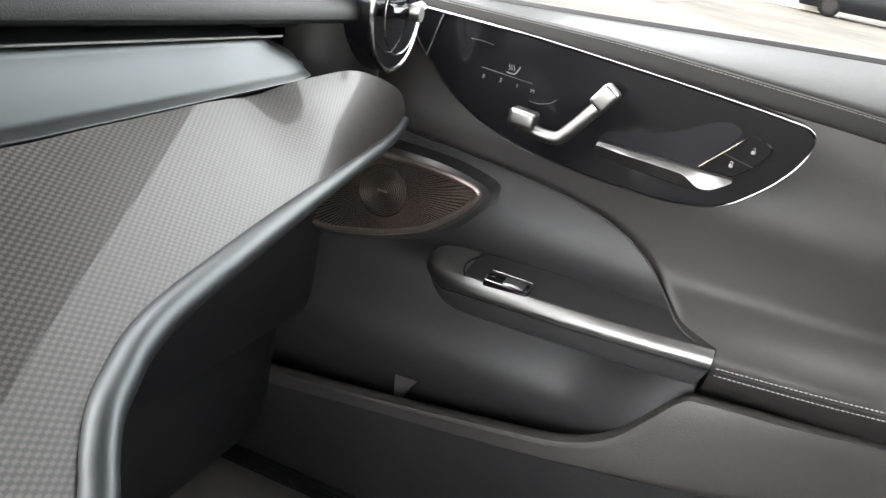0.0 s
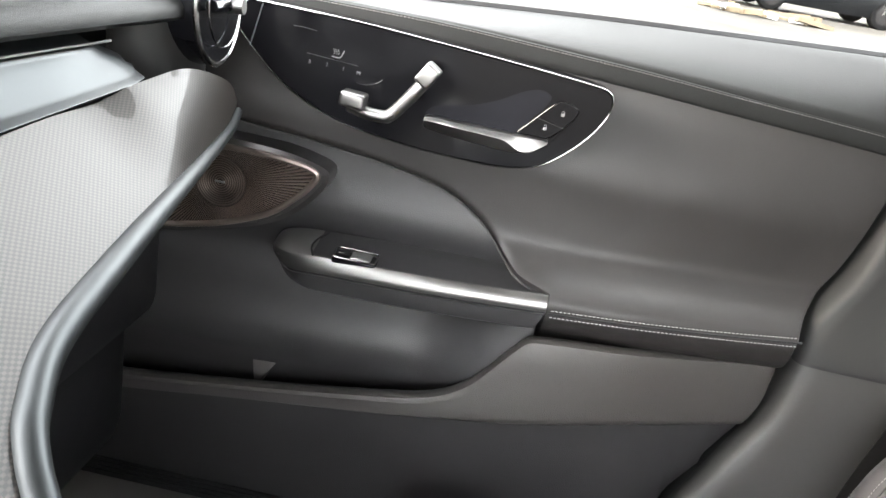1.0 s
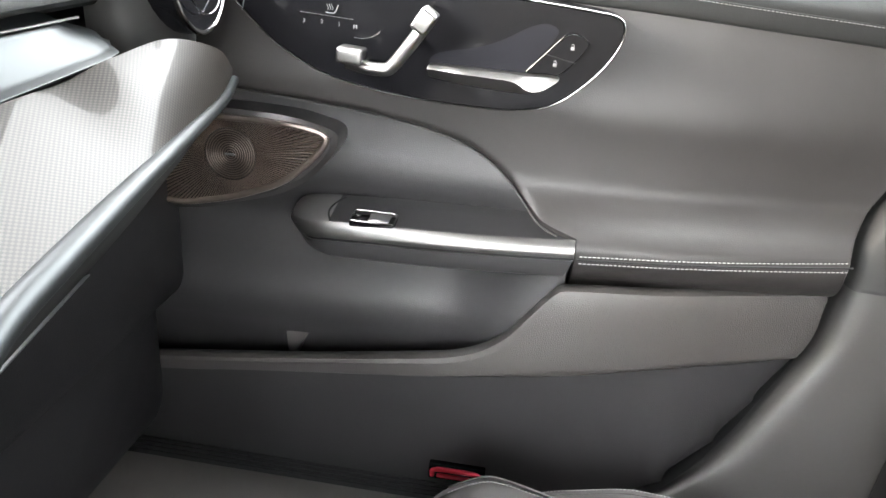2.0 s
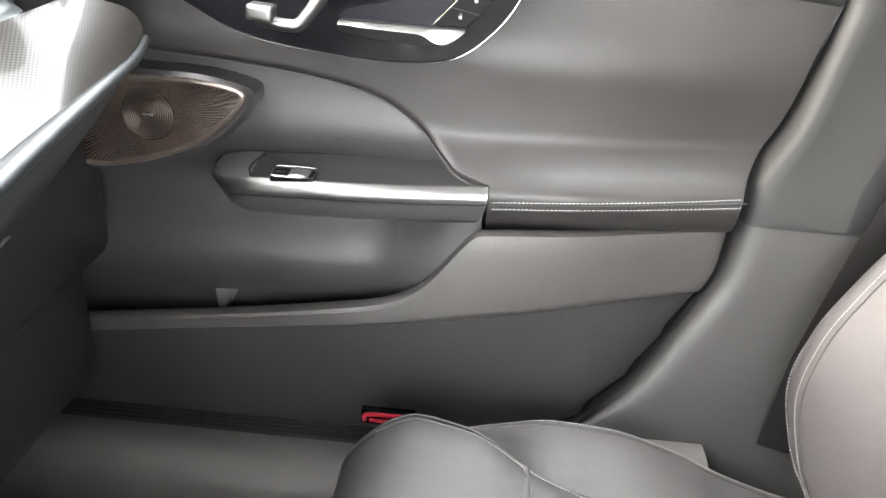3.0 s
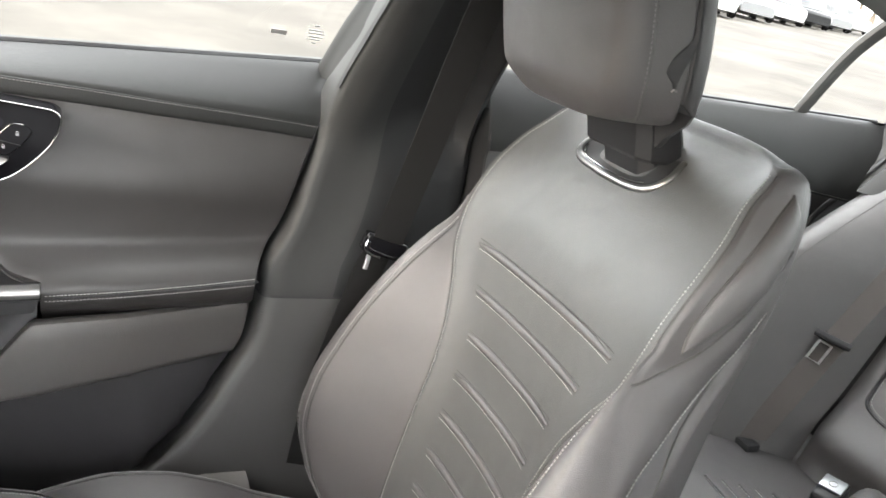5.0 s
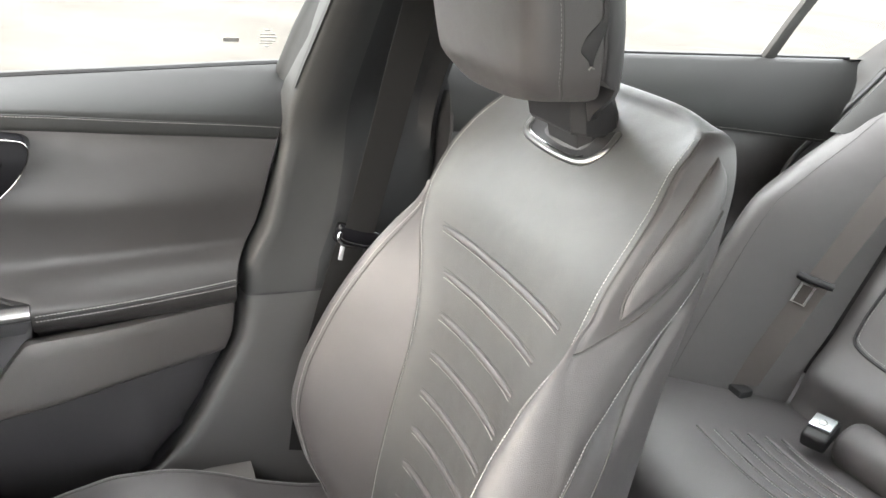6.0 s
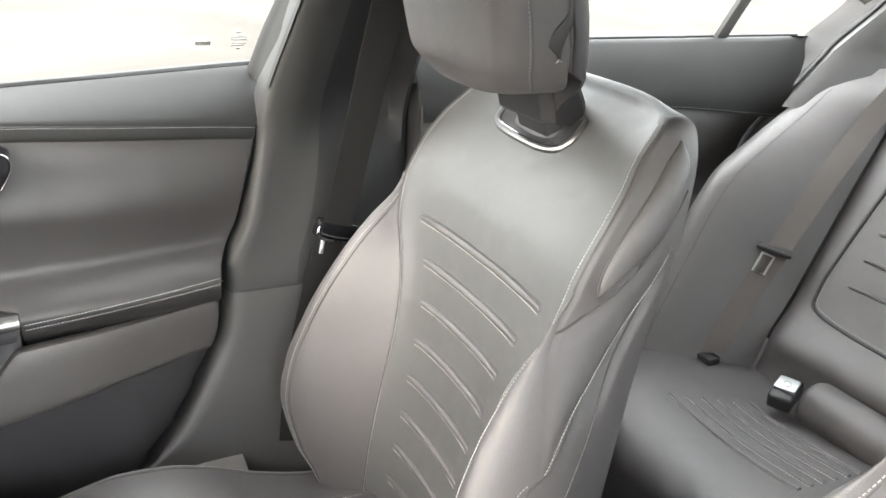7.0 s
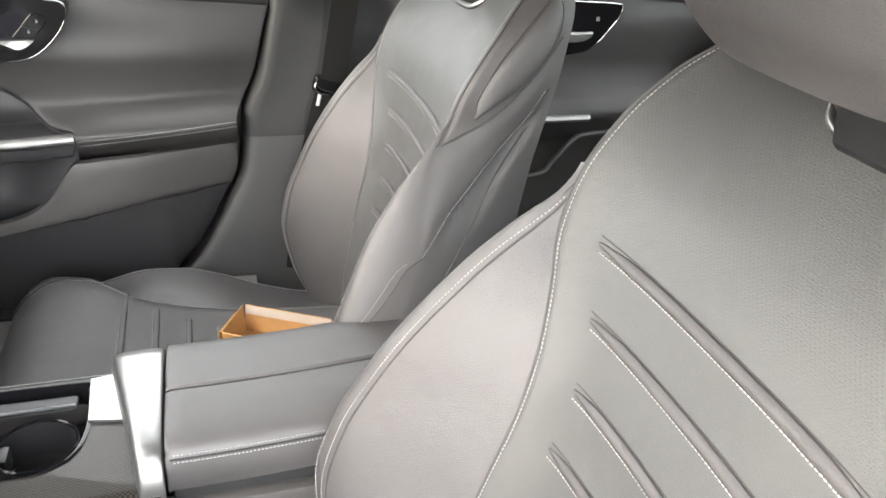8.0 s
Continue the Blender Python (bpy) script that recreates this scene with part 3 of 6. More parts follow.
for txt, x, z in (("3", -0.297, 0.9365), ("2", -0.2785, 0.937), ("1", -0.2605, 0.9357), ("M", -0.244, 0.9345)):
    letter(txt, x, z + 0.0008, 0.0056)
# heated seat mark: three waves and a seat outline
bm = bmesh.new()
for k in range(3):
    x = -0.2725 + 0.0024 * k
    tube([Vector((x + 0.0008 * math.sin(s * 5.2), 0.7010, 0.9515 + 0.0058 * s)) for s in np.linspace(0, 1, 8)], 0.0003, 4, bm)
tube(spline([(-0.2745, 0.7010, 0.9490), (-0.2690, 0.7010, 0.9485), (-0.2650, 0.7010, 0.9495), (-0.2615, 0.7010, 0.9567)], 4), 0.00055, 5, bm)
part("seat_symbol", bm, WHITE_PRINT, plate)

# seat adjuster: seat-shaped silver switch
adj = part("seat_adjuster", tube(spline([(-0.243, 0.676, 0.907), (-0.228, 0.672, 0.9045), (-0.212, 0.670, 0.9035), (-0.201, 0.670, 0.9055), (-0.190, 0.670, 0.918), (-0.177, 0.670, 0.936), (-0.168, 0.672, 0.949)], 6),
                                 0.0068, 12, flat=1.25, up=(0, 1, 0)), CHROME, door, "satin silver seat adjuster shaped like a seat")
bm = box((-0.013, -0.012, -0.0078), (0.013, 0.012, 0.0078), 0.0038, seg=3)
moved(bm, Matrix.Translation((-0.2385, 0.668, 0.9155)) @ Euler((0, radians(4), 0)).to_matrix().to_4x4())
part("cushion_key", bm, CHROME, adj)
bm = box((-0.0085, -0.012, -0.0115), (0.0085, 0.012, 0.0115), 0.0035, seg=3)
moved(bm, Matrix.Translation((-0.1675, 0.668, 0.9535)) @ Euler((0, radians(33), 0)).to_matrix().to_4x4())
part("backrest_key", bm, CHROME, adj)
for x, z in ((-0.232, 0.905), (-0.180, 0.931)):
    part("adjuster_post", tube([Vector((x, 0.672, z)), Vector((x, 0.708, z))], 0.005, 10), GLOSS_BLACK, adj)

# inside door handle over its cup
ctr = Vector((-0.098, 0.914))
rows = []
for f, dy in ((1.0, 0.0), (0.96, 0.0012), (0.90, 0.004), (0.80, 0.009), (0.66, 0.0145), (0.5, 0.018), (0.3, 0.020), (0.1, 0.021)):
    rows.append([Vector((ctr.x + (p[0] - ctr.x) * f, 0.7015 + dy * (1 - 0.35 * smooth(0.92, 0.955, p[1])), ctr.y + (p[1] - ctr.y) * f)) for p in CUP])
# bluish base colour stands in for purple reflections in the hollow
part("handle_cup", loft(rows, True, True), material("cup_reflection_tint", (0.009, 0.009, 0.012), 0.3, 0, 0, 1, 0.1, 20, spec=0.08), plate, "smooth dark grip hollow", 70)
LEV_T = hermite([(-0.1675, 0.9070), (-0.166, 0.9085), (-0.163, 0.9092), (-0.157, 0.9092), (-0.11, 0.9085), (-0.075, 0.9075), (-0.05, 0.9078), (-0.040, 0.9072), (-0.0375, 0.9060)])
LEV_B = hermite([(-0.1675, 0.8975), (-0.166, 0.8960), (-0.163, 0.8952), (-0.155, 0.8942), (-0.11, 0.8905), (-0.07, 0.8885), (-0.056, 0.8905), (-0.046, 0.8965), (-0.0375, 0.9045)])
rows = []
for x in [-0.1675, -0.1665, -0.165, -0.162, -0.157] + list(np.linspace(-0.15, -0.05, 22)) + [-0.046, -0.042, -0.0395, -0.0375]:
    t, b = LEV_T(x), LEV_B(x)
    h = t - b
    ridge = 0.34 + 0.5 * smooth(-0.085, -0.060, x)
    out = 0.004 * smooth(-0.13, -0.16, x) + 0.003 * smooth(-0.06, -0.04, x)
    rows.append([Vector((x, y + out * (y < 0.7), t - h * q)) for y, q in ((0.704, 0.0), (0.691, 0.0), (0.6888, 0.06), (0.6868, ridge * 0.6), (0.6860, ridge), (0.6868, ridge + 0.06), (0.6905, 0.93), (0.6925, 1.0), (0.704, 1.0))])
handle = part("door_handle", loft(rows), CHROME, door, "satin chrome inside door handle", 22)
btn = spline([(-0.070, 0.9095), (-0.053, 0.928), (-0.037, 0.9455), (-0.03, 0.9485), (-0.020, 0.9475), (-0.0125, 0.9395), (-0.024, 0.922), (-0.038, 0.909), (-0.05, 0.9085)], 4, True)
locks = part("lock_buttons", slab(btn, 0.6985, 0.703, 0.001), GLOSS_BLACK, door, "black lock and unlock buttons")
part("button_edge", tube([Vector((p[0], 0.6984, p[1])) for p in spline([(-0.070, 0.9095), (-0.053, 0.928), (-0.037, 0.9455), (-0.03, 0.9485), (-0.021, 0.9478)], 5)], 0.0007, 5), BRIGHT, locks)
part("button_gap", tube([Vector((-0.053, 0.6982, 0.928)), Vector((-0.024, 0.6982, 0.922))], 0.0006, 5), RUBBER, locks)
for x, z in ((-0.028, 0.9365), (-0.043, 0.9195)):
    bm = box((x - 0.0017, 0.6980, z - 0.0026), (x + 0.0017, 0.6988, z + 0.0006), 0.0003)
    tube([Vector((x + 0.0014 * math.cos(t), 0.6982, z + 0.0008 + 0.0022 * math.sin(t))) for t in np.linspace(0.0, 2.6, 8)], 0.0003, 4, bm)
    part("padlock_symbol", bm, WHITE_PRINT, locks)

# speaker: bronze grille with radial slots in a dark bezel
bez = spline([(-0.2635, 0.814), (-0.2665, 0.823), (-0.282, 0.829), (-0.32, 0.836), (-0.381, 0.838), (-0.45, 0.836), (-0.51, 0.82), (-0.53, 0.78), (-0.51, 0.73), (-0.45, 0.716), (-0.395, 0.727),
              (-0.339, 0.743), (-0.303, 0.762), (-0.280, 0.784), (-0.2665, 0.803)], 5, True)
speaker = part("speaker", slab(bez, 0.7065, 0.765, 0.006), BEZEL, door, "bronze speaker grille in a dark bezel")
gri = spline([(-0.275, 0.819), (-0.297, 0.8265), (-0.34, 0.830), (-0.385, 0.830), (-0.45, 0.827), (-0.50, 0.81), (-0.515, 0.78), (-0.495, 0.738), (-0.45, 0.727), (-0.41, 0.733), (-0.37, 0.744),
              (-0.326, 0.763), (-0.30, 0.784), (-0.283, 0.802)], 6, True)
part("grille_rim", tube([Vector((p[0], 0.7040, p[1])) for p in gri + gri[:1]], 0.0038, 8, caps=False), COPPER_EDGE, speaker, "bronze rim")
SC = Vector((-0.383, 0.789))
part("grille_base", slab(gri, 0.7050, 0.7072, 0.001), material("grille_shadow", (0.05, 0.04, 0.034), 0.5, 0.6, 0, 1, 0.1, 40), speaker)


def reach(a):
    """How far the grille extends from its centre towards angle a."""
    best = 0.02
    d = Vector((math.cos(a), math.sin(a)))
    for p, q in zip(gri, gri[1:] + gri[:1]):
        e = q - p
        den = d.x * e.y - d.y * e.x
        if abs(den) < 1e-9:
            continue
        w = p - SC
        t = (w.x * e.y - w.y * e.x) / den
        u = (w.x * d.y - w.y * d.x) / den
        if t > 0 and 0 <= u <= 1:
            best = max(best, t)
    return best


bm = bmesh.new()
for k in range(150):
    ang = 2 * math.pi * k / 150
    d, n = Vector((math.cos(ang), math.sin(ang))), Vector((-math.sin(ang), math.cos(ang)))
    r1 = reach(ang) - 0.002
    r0 = 0.030
    if r1 <= r0 + 0.004:
        continue
    ring = []
    for r in (r0, 0.5 * (r0 + r1), r1):
        w = r * math.pi / 150 * 0.62
        c = SC + d * r
        ring.append([Vector(((c - n * w).x, 0.7047, (c - n * w).y)), Vector((c.x, 0.7031, c.y)), Vector(((c + n * w).x, 0.7047, (c + n * w).y))])
    loft(ring, False, False, bm)
tagged(part("radial_grille", bm, COPPER, speaker, "fine radial bronze fins"), kind="stuff")
bm = bmesh.new()
for r in np.arange(0.004, 0.030, 0.0026):
    tube([Vector((SC.x + r * math.cos(t), 0.7043, SC.y + r * math.sin(t))) for t in np.linspace(0, 2 * math.pi, 40)], 0.0007, 4, bm, caps=False)
tagged(part("tweeter_grille", bm, material("dark_bronze", (0.15, 0.122, 0.105), 0.42, 0.8, 0, 1, 0.1, 40), speaker, "concentric bronze rings"), kind="stuff")
part("speaker_badge", box((SC.x - 0.006, 0.7025, SC.y - 0.0012), (SC.x + 0.006, 0.7040, SC.y + 0.0012), 0.0005), SATIN, speaker)

# window frame and glass of the front door
glass = bmesh.new()
g = [[Vector((x, 0.838, SILL_Z(x) - 0.005)), Vector((min(x, 0.30) * 0.72 + 0.13 if x < 0.3 else x * 0.9 + 0.06, 0.650, 1.335))] for x in (-0.78, -0.5, -0.2, 0.1, 0.42)]
glass = part("window_glass", loft(g), PANE, door, "clear side window")
# faint maker's print on the glass, as plain bars
for x0, x1, z, h in ((0.281, 0.303, 1.0905, 0.0075), (0.340, 0.347, 1.107, 0.0022), (0.333, 0.356, 1.100, 0.0017), (0.333, 0.358, 1.0955, 0.0017), (0.335, 0.357, 1.090, 0.0015), (0.333, 0.353, 1.086, 0.0015), (0.342, 0.348, 1.081, 0.0017)):
    bm = box((x0, -0.0003, -h / 2), (x1, 0.0003, h / 2), 0.0001)
    bm.transform(Matrix.Translation((0, 0.8060 - 0.62 * (z - 1.076), z)) @ Euler((radians(31.8), 0, 0)).to_matrix().to_4x4())
    part("glass_print", bm, GLASS_PRINT, glass)
mirror = thing("door_mirror", (-0.37, 0.95, 1.02), "dark door mirror housing outside the front window", "mirror")
rows = []
for k in range(9):
    a = math.pi * k / 8
    r = math.sin(a) ** 0.6 if 0 < k < 8 else 0.02
    rows.append([Vector((-0.365 + 0.085 * r * math.cos(t) - 0.02 * k / 8, 0.93 + 0.22 * k / 8, 1.085 + 0.080 * r * math.sin(t))) for t in np.linspace(0, 2 * math.pi, 17)[:-1]])
part("housing", loft(rows, True, True), GLOSS_BLACK, mirror)
part("foot", box((-0.42, 0.86, 0.97), (-0.36, 0.98, 1.03), 0.012), GLOSS_BLACK, mirror)


# ---------------------------------------------------------------- centre pillar and door sill
PIL_REAR = hermite([(0.30, 0.52), (0.47, 0.53), (0.62, 0.575), (0.78, 0.620), (0.92, 0.632), (1.0, 0.632), (1.10, 0.627), (1.20, 0.621), (1.36, 0.612)])
PIL_FRONT = hermite([(0.33, 0.005), (0.387, 0.106), (0.455, 0.192), (0.565, 0.259), (0.64, 0.293), (0.69, 0.299), (0.75, 0.303), (0.768, 0.311), (0.815, 0.334), (0.89, 0.352), (0.95, 0.364), (1.0, 0.370), (1.05, 0.381), (1.10, 0.394), (1.20, 0.420), (1.36, 0.463)])
PIL_Y = hermite([(0.33, 0.70), (0.45, 0.715), (0.60, 0.732), (0.70, 0.738), (0.80, 0.742), (0.88, 0.750), (0.95, 0.755), (1.0, 0.744), (1.05, 0.725), (1.10, 0.702), (1.20, 0.656), (1.36, 0.583)])
PIL_BACK = lambda z: 0.040 * smooth(0.70, 0.80, z) * (1 - smooth(0.98, 1.18, z))       # how far the rear edge lies behind the front one


def pillar_rows(z0, z1, n, inset=0.0):
    rows = []
    for z in np.linspace(z0, z1, n):
        f, r, y = PIL_FRONT(z), PIL_REAR(z), PIL_Y(z)
        scoop = 0.010 * smooth(0.70, 0.82, z) * (1 - smooth(0.84, 1.05, z))
        high = smooth(0.88, 1.02, z)
        row = [Vector((f - 0.004, y + 0.07, z)), Vector((f - 0.002, y + 0.030, z)), Vector((f + 0.001, y + 0.015, z)), Vector((f + 0.005, y + 0.008, z)), Vector((f + 0.011, y + 0.005, z))]
        for s in (0.09, 0.13, 0.17, 0.21, 0.26, 0.31, 0.37, 0.44, 0.52, 0.60, 0.70, 0.80, 0.88, 0.95):
            d = 0.004 * (1 - s) ** 3 + scoop * math.sin(min(1, s / 0.6) * math.pi) + PIL_BACK(z) * smooth(0.42, 0.95, s)
            d += high * (0.045 * smooth(0.16, 0.52, s) * (1 - smooth(0.84, 0.97, s)) - 0.004 * smooth(0.02, 0.12, s))
            row.append(Vector((f + (r - f) * s, y + d + inset, z)))
        e = PIL_BACK(z)
        row += [Vector((r - 0.003, y + 0.006 + e, z)), Vector((r, y + 0.02 + e, z)), Vector((r + 0.002, y + 0.10 + e, z))]
        rows.append(row)
    return rows


pillar = thing("centre_pillar", (0.45, 0.75, 0.33), "dark grained plastic trim of the centre pillar beside the front seat", "pillar trim")
upper_rows = pillar_rows(0.7035, 1.36, 54)
part("upper_trim", loft([r[:12] for r in upper_rows]), PILLAR, pillar)
part("belt_channel", loft([r[11:] for r in upper_rows]), material("channel_plastic", (0.013, 0.0133, 0.014), 0.6, 0, 0.2, 400, 0.1, 12, spec=0.3), pillar, "black plastic channel behind the belt")
part("lower_trim", loft(pillar_rows(0.31, 0.700, 36)), material("lower_pillar_plastic", (0.034, 0.0333, 0.0323), 0.48, 0, 0.2, 460, 0.08, 6, spec=0.6), pillar)
part("trim_gap", loft(pillar_rows(0.698, 0.7055, 3, 0.004)), RUBBER, pillar)

# inner trim of the door's window frame, beside the pillar
FRAME_X = hermite([(1.03, 0.367), (1.05, 0.371), (1.11, 0.385), (1.165, 0.402), (1.24, 0.418), (1.36, 0.444)])
rows = []
for z in np.linspace(1.030, 1.345, 22):
    e, f, y0, y1 = FRAME_X(z), PIL_FRONT(z), 0.832 - 0.60 * (z - 1.05), PIL_Y(z)
    rows.append([Vector((e + 0.012, y0 + 0.020, z)), Vector((e - 0.001, y0 + 0.012, z)), Vector((e - 0.002, y0, z)), Vector((e + 0.002, y0 - 0.010, z))]
                + [Vector((e + (f - 0.001 - e) * q + 0.003 * math.sin(q * math.pi), y0 - 0.010 + (y1 + 0.022 - y0) * q, z)) for q in (0.25, 0.5, 0.75, 0.95, 1.0)]
                + [Vector((f + 0.006, y1 + 0.026, z))])
part("window_frame", loft(rows), FRAME_DARK, door, "dark grained trim of the window frame")

belt = thing("seat_belt", (0.44, 0.70, 0.45), "dark grey front seat belt hanging down the centre pillar", "seat belt")
BELT = [Vector(p) for p in ((0.509, 0.583, 1.207), (0.495, 0.611, 1.10), (0.484, 0.636, 1.00), (0.464, 0.681, 0.823))]


def strap(pts, width, across, thick=0.0014):
    """A flat strap along points; across: the direction of its width."""
    rows = []
    for p in spline(pts, 6):
        w = Vector(across).normalized() * width / 2
        n = Vector((0, -1, 0))
        rows.append([p - w, p - w + n * thick, p + n * thick * 1.3, p + w + n * thick, p + w])
    return loft(rows, False, False)


part("webbing", strap(BELT, 0.049, (1, 0.02, -0.31)), WEBBING, belt)
part("webbing", strap([Vector((0.455, 0.694, 0.80)), Vector((0.43, 0.70, 0.70)), Vector((0.40, 0.705, 0.55)), Vector((0.385, 0.70, 0.42))], 0.046, (1, 0, -0.25)), WEBBING, belt)
guide = part("belt_tongue", box((-0.036, -0.009, -0.015), (0.036, 0.009, 0.015), 0.006, seg=3), GLOSS_BLACK, belt, "black tongue with steel plate")
guide.data.transform(Matrix.Translation((0.462, 0.688, 0.812)) @ Euler((0, radians(17), 0)).to_matrix().to_4x4())
bm = tube(spline([(0.434, 0.682, 0.826), (0.430, 0.680, 0.814), (0.437, 0.680, 0.803), (0.455, 0.680, 0.797)], 6), 0.0026, 8)
part("tongue_edge", bm, BRIGHT, guide)
TM = Matrix.Translation((0.462, 0.688, 0.812)) @ Euler((0, radians(17), 0)).to_matrix().to_4x4()
part("tongue_line", tube([TM @ p for p in spline([(-0.028, -0.0094, 0.002), (-0.024, -0.0096, -0.007), (0.0, -0.0098, -0.0095), (0.026, -0.0096, -0.007), (0.033, -0.0090, 0.004), (0.034, -0.0085, 0.013)], 5)], 0.0011, 6), BRIGHT, guide, "thin bright edge line")
bm = box((0.436, 0.682, 0.774), (0.443, 0.6855, 0.800), 0.001)
moved(bm, Matrix.Translation((0.45, 0.684, 0.80)) @ Matrix.Rotation(radians(-14), 4, "X") @ Matrix.Rotation(radians(14), 4, "Y") @ Matrix.Translation((-0.45, -0.684, -0.80)))
part("steel_plate", bm, BRUSHED, guide)
rows = []
for a in np.linspace(0, 2 * math.pi, 25):
    rows.append(Vector((0.523 + 0.047 * math.cos(a), 0.596 + 0.004 * math.cos(a), 1.222 + 0.019 * math.sin(a) + 0.010 * math.cos(a))))
part("belt_anchor", tube(rows, 0.0075, 8, caps=False), GLOSS_BLACK, belt, "black belt loop on the pillar")
part("anchor_post", tube([Vector((0.530, 0.600, 1.235)), Vector((0.536, 0.664, 1.246))], [0.019, 0.028], 14), DARK_PLASTIC, belt)
part("anchor_bolt", tube([Vector((0.560, 0.588, 1.236)), Vector((0.574, 0.586, 1.243))], 0.007, 10), CHROME, belt)

# sill trim along the floor, with ribbed strip
sill = thing("door_sill", (-0.2, 0.69, 0.30), "grey plastic door sill trim with dark ribbed strip", "door sill")
rows = []
for x in np.linspace(-0.95, 0.30, 40):
    lift = 0.05 * smooth(0.0, 0.25, x)
    rows.append([Vector((x, y, z + lift * q)) for y, z, q in ((0.735, 0.352, 1), (0.715, 0.357, 1), (0.700, 0.3595, 1), (0.680, 0.359, 1), (0.655, 0.355, 1), (0.636, 0.346, 1), (0.624, 0.330, 1), (0.618, 0.29, 0.5), (0.615, 0.22, 0))])
part("sill_cover", loft(rows), material("sill_plastic", (0.105, 0.098, 0.092), 0.5, 0, 0.4, 420, 0.1, 8, kind="leather", spec=0.7), sill)
for k in range(4):
    y = 0.706 + 0.0085 * k
    part("rib", box((-0.60, y - 0.0022, 0.352), (0.10, y + 0.0022, 0.3655), 0.0015), RUBBER, sill)

# ---------------------------------------------------------------- front seats
CY = 0.3755
XF = hermite([(0.40, 0.447), (0.50, 0.459), (0.547, 0.467), (0.603, 0.478), (0.657, 0.490), (0.712, 0.504), (0.768, 0.515), (0.824, 0.525), (0.88, 0.534), (0.93, 0.547),
              (0.975, 0.569), (1.015, 0.597), (1.05, 0.627), (1.08, 0.658), (1.095, 0.682), (1.099, 0.692)])
XB = hermite([(0.40, 0.595), (0.55, 0.612), (0.655, 0.628), (0.75, 0.645), (0.85, 0.663), (0.93, 0.682), (1.0, 0.698), (1.05, 0.708), (1.083, 0.709), (1.095, 0.703), (1.099, 0.695)])
WS = hermite([(0.40, 0.128), (0.547, 0.135), (0.657, 0.140), (0.712, 0.145), (0.768, 0.156), (0.824, 0.181), (0.864, 0.205), (0.88, 0.2105), (0.93, 0.217), (0.98, 0.216), (1.02, 0.209),
              (1.06, 0.190), (1.078, 0.184), (1.088, 0.176), (1.094, 0.164)])
WB = hermite([(0.40, 0.215), (0.44, 0.236), (0.50, 0.274), (0.56, 0.292), (0.62, 0.295), (0.69, 0.287), (0.75, 0.271), (0.82, 0.250), (0.87, 0.231), (0.905, 0.2185), (0.93, 0.2181)])
XO = hermite([(0.40, 0.400), (0.44, 0.386), (0.48, 0.367), (0.56, 0.352), (0.62, 0.362), (0.69, 0.388), (0.75, 0.414), (0.82, 0.455), (0.87, 0.492), (0.905, 0.522), (0.93, 0.538)])
WK = hermite([(0.40, 0.190), (0.60, 0.215), (0.80, 0.207), (0.95, 0.205), (1.05, 0.191), (1.078, 0.182), (1.088, 0.174), (1.094, 0.163)])
ZS = list(np.linspace(0.40, 1.05, 66)) + [1.058, 1.066, 1.073, 1.079, 1.084, 1.088, 1.091, 1.094]


SEW = hermite([(0.40, 0.01), (0.72, 0.012), (0.745, 0.03), (0.76, 0.09), (0.80, 0.24), (0.832, 0.41), (0.88, 0.61), (0.93, 0.81), (0.97, 0.92), (1.1, 0.98)])
GAP = hermite([(0.40, 0.02), (0.60, 0.06), (0.668, 0.18), (0.775, 0.50), (0.86, 0.75), (0.93, 0.93), (1.1, 1.0)])
FOLD = hermite([(0.40, 0.0), (0.86, 0.0), (0.885, 0.01), (0.897, 0.15), (0.925, 0.40), (0.968, 0.65), (1.02, 0.85), (1.1, 0.9)])


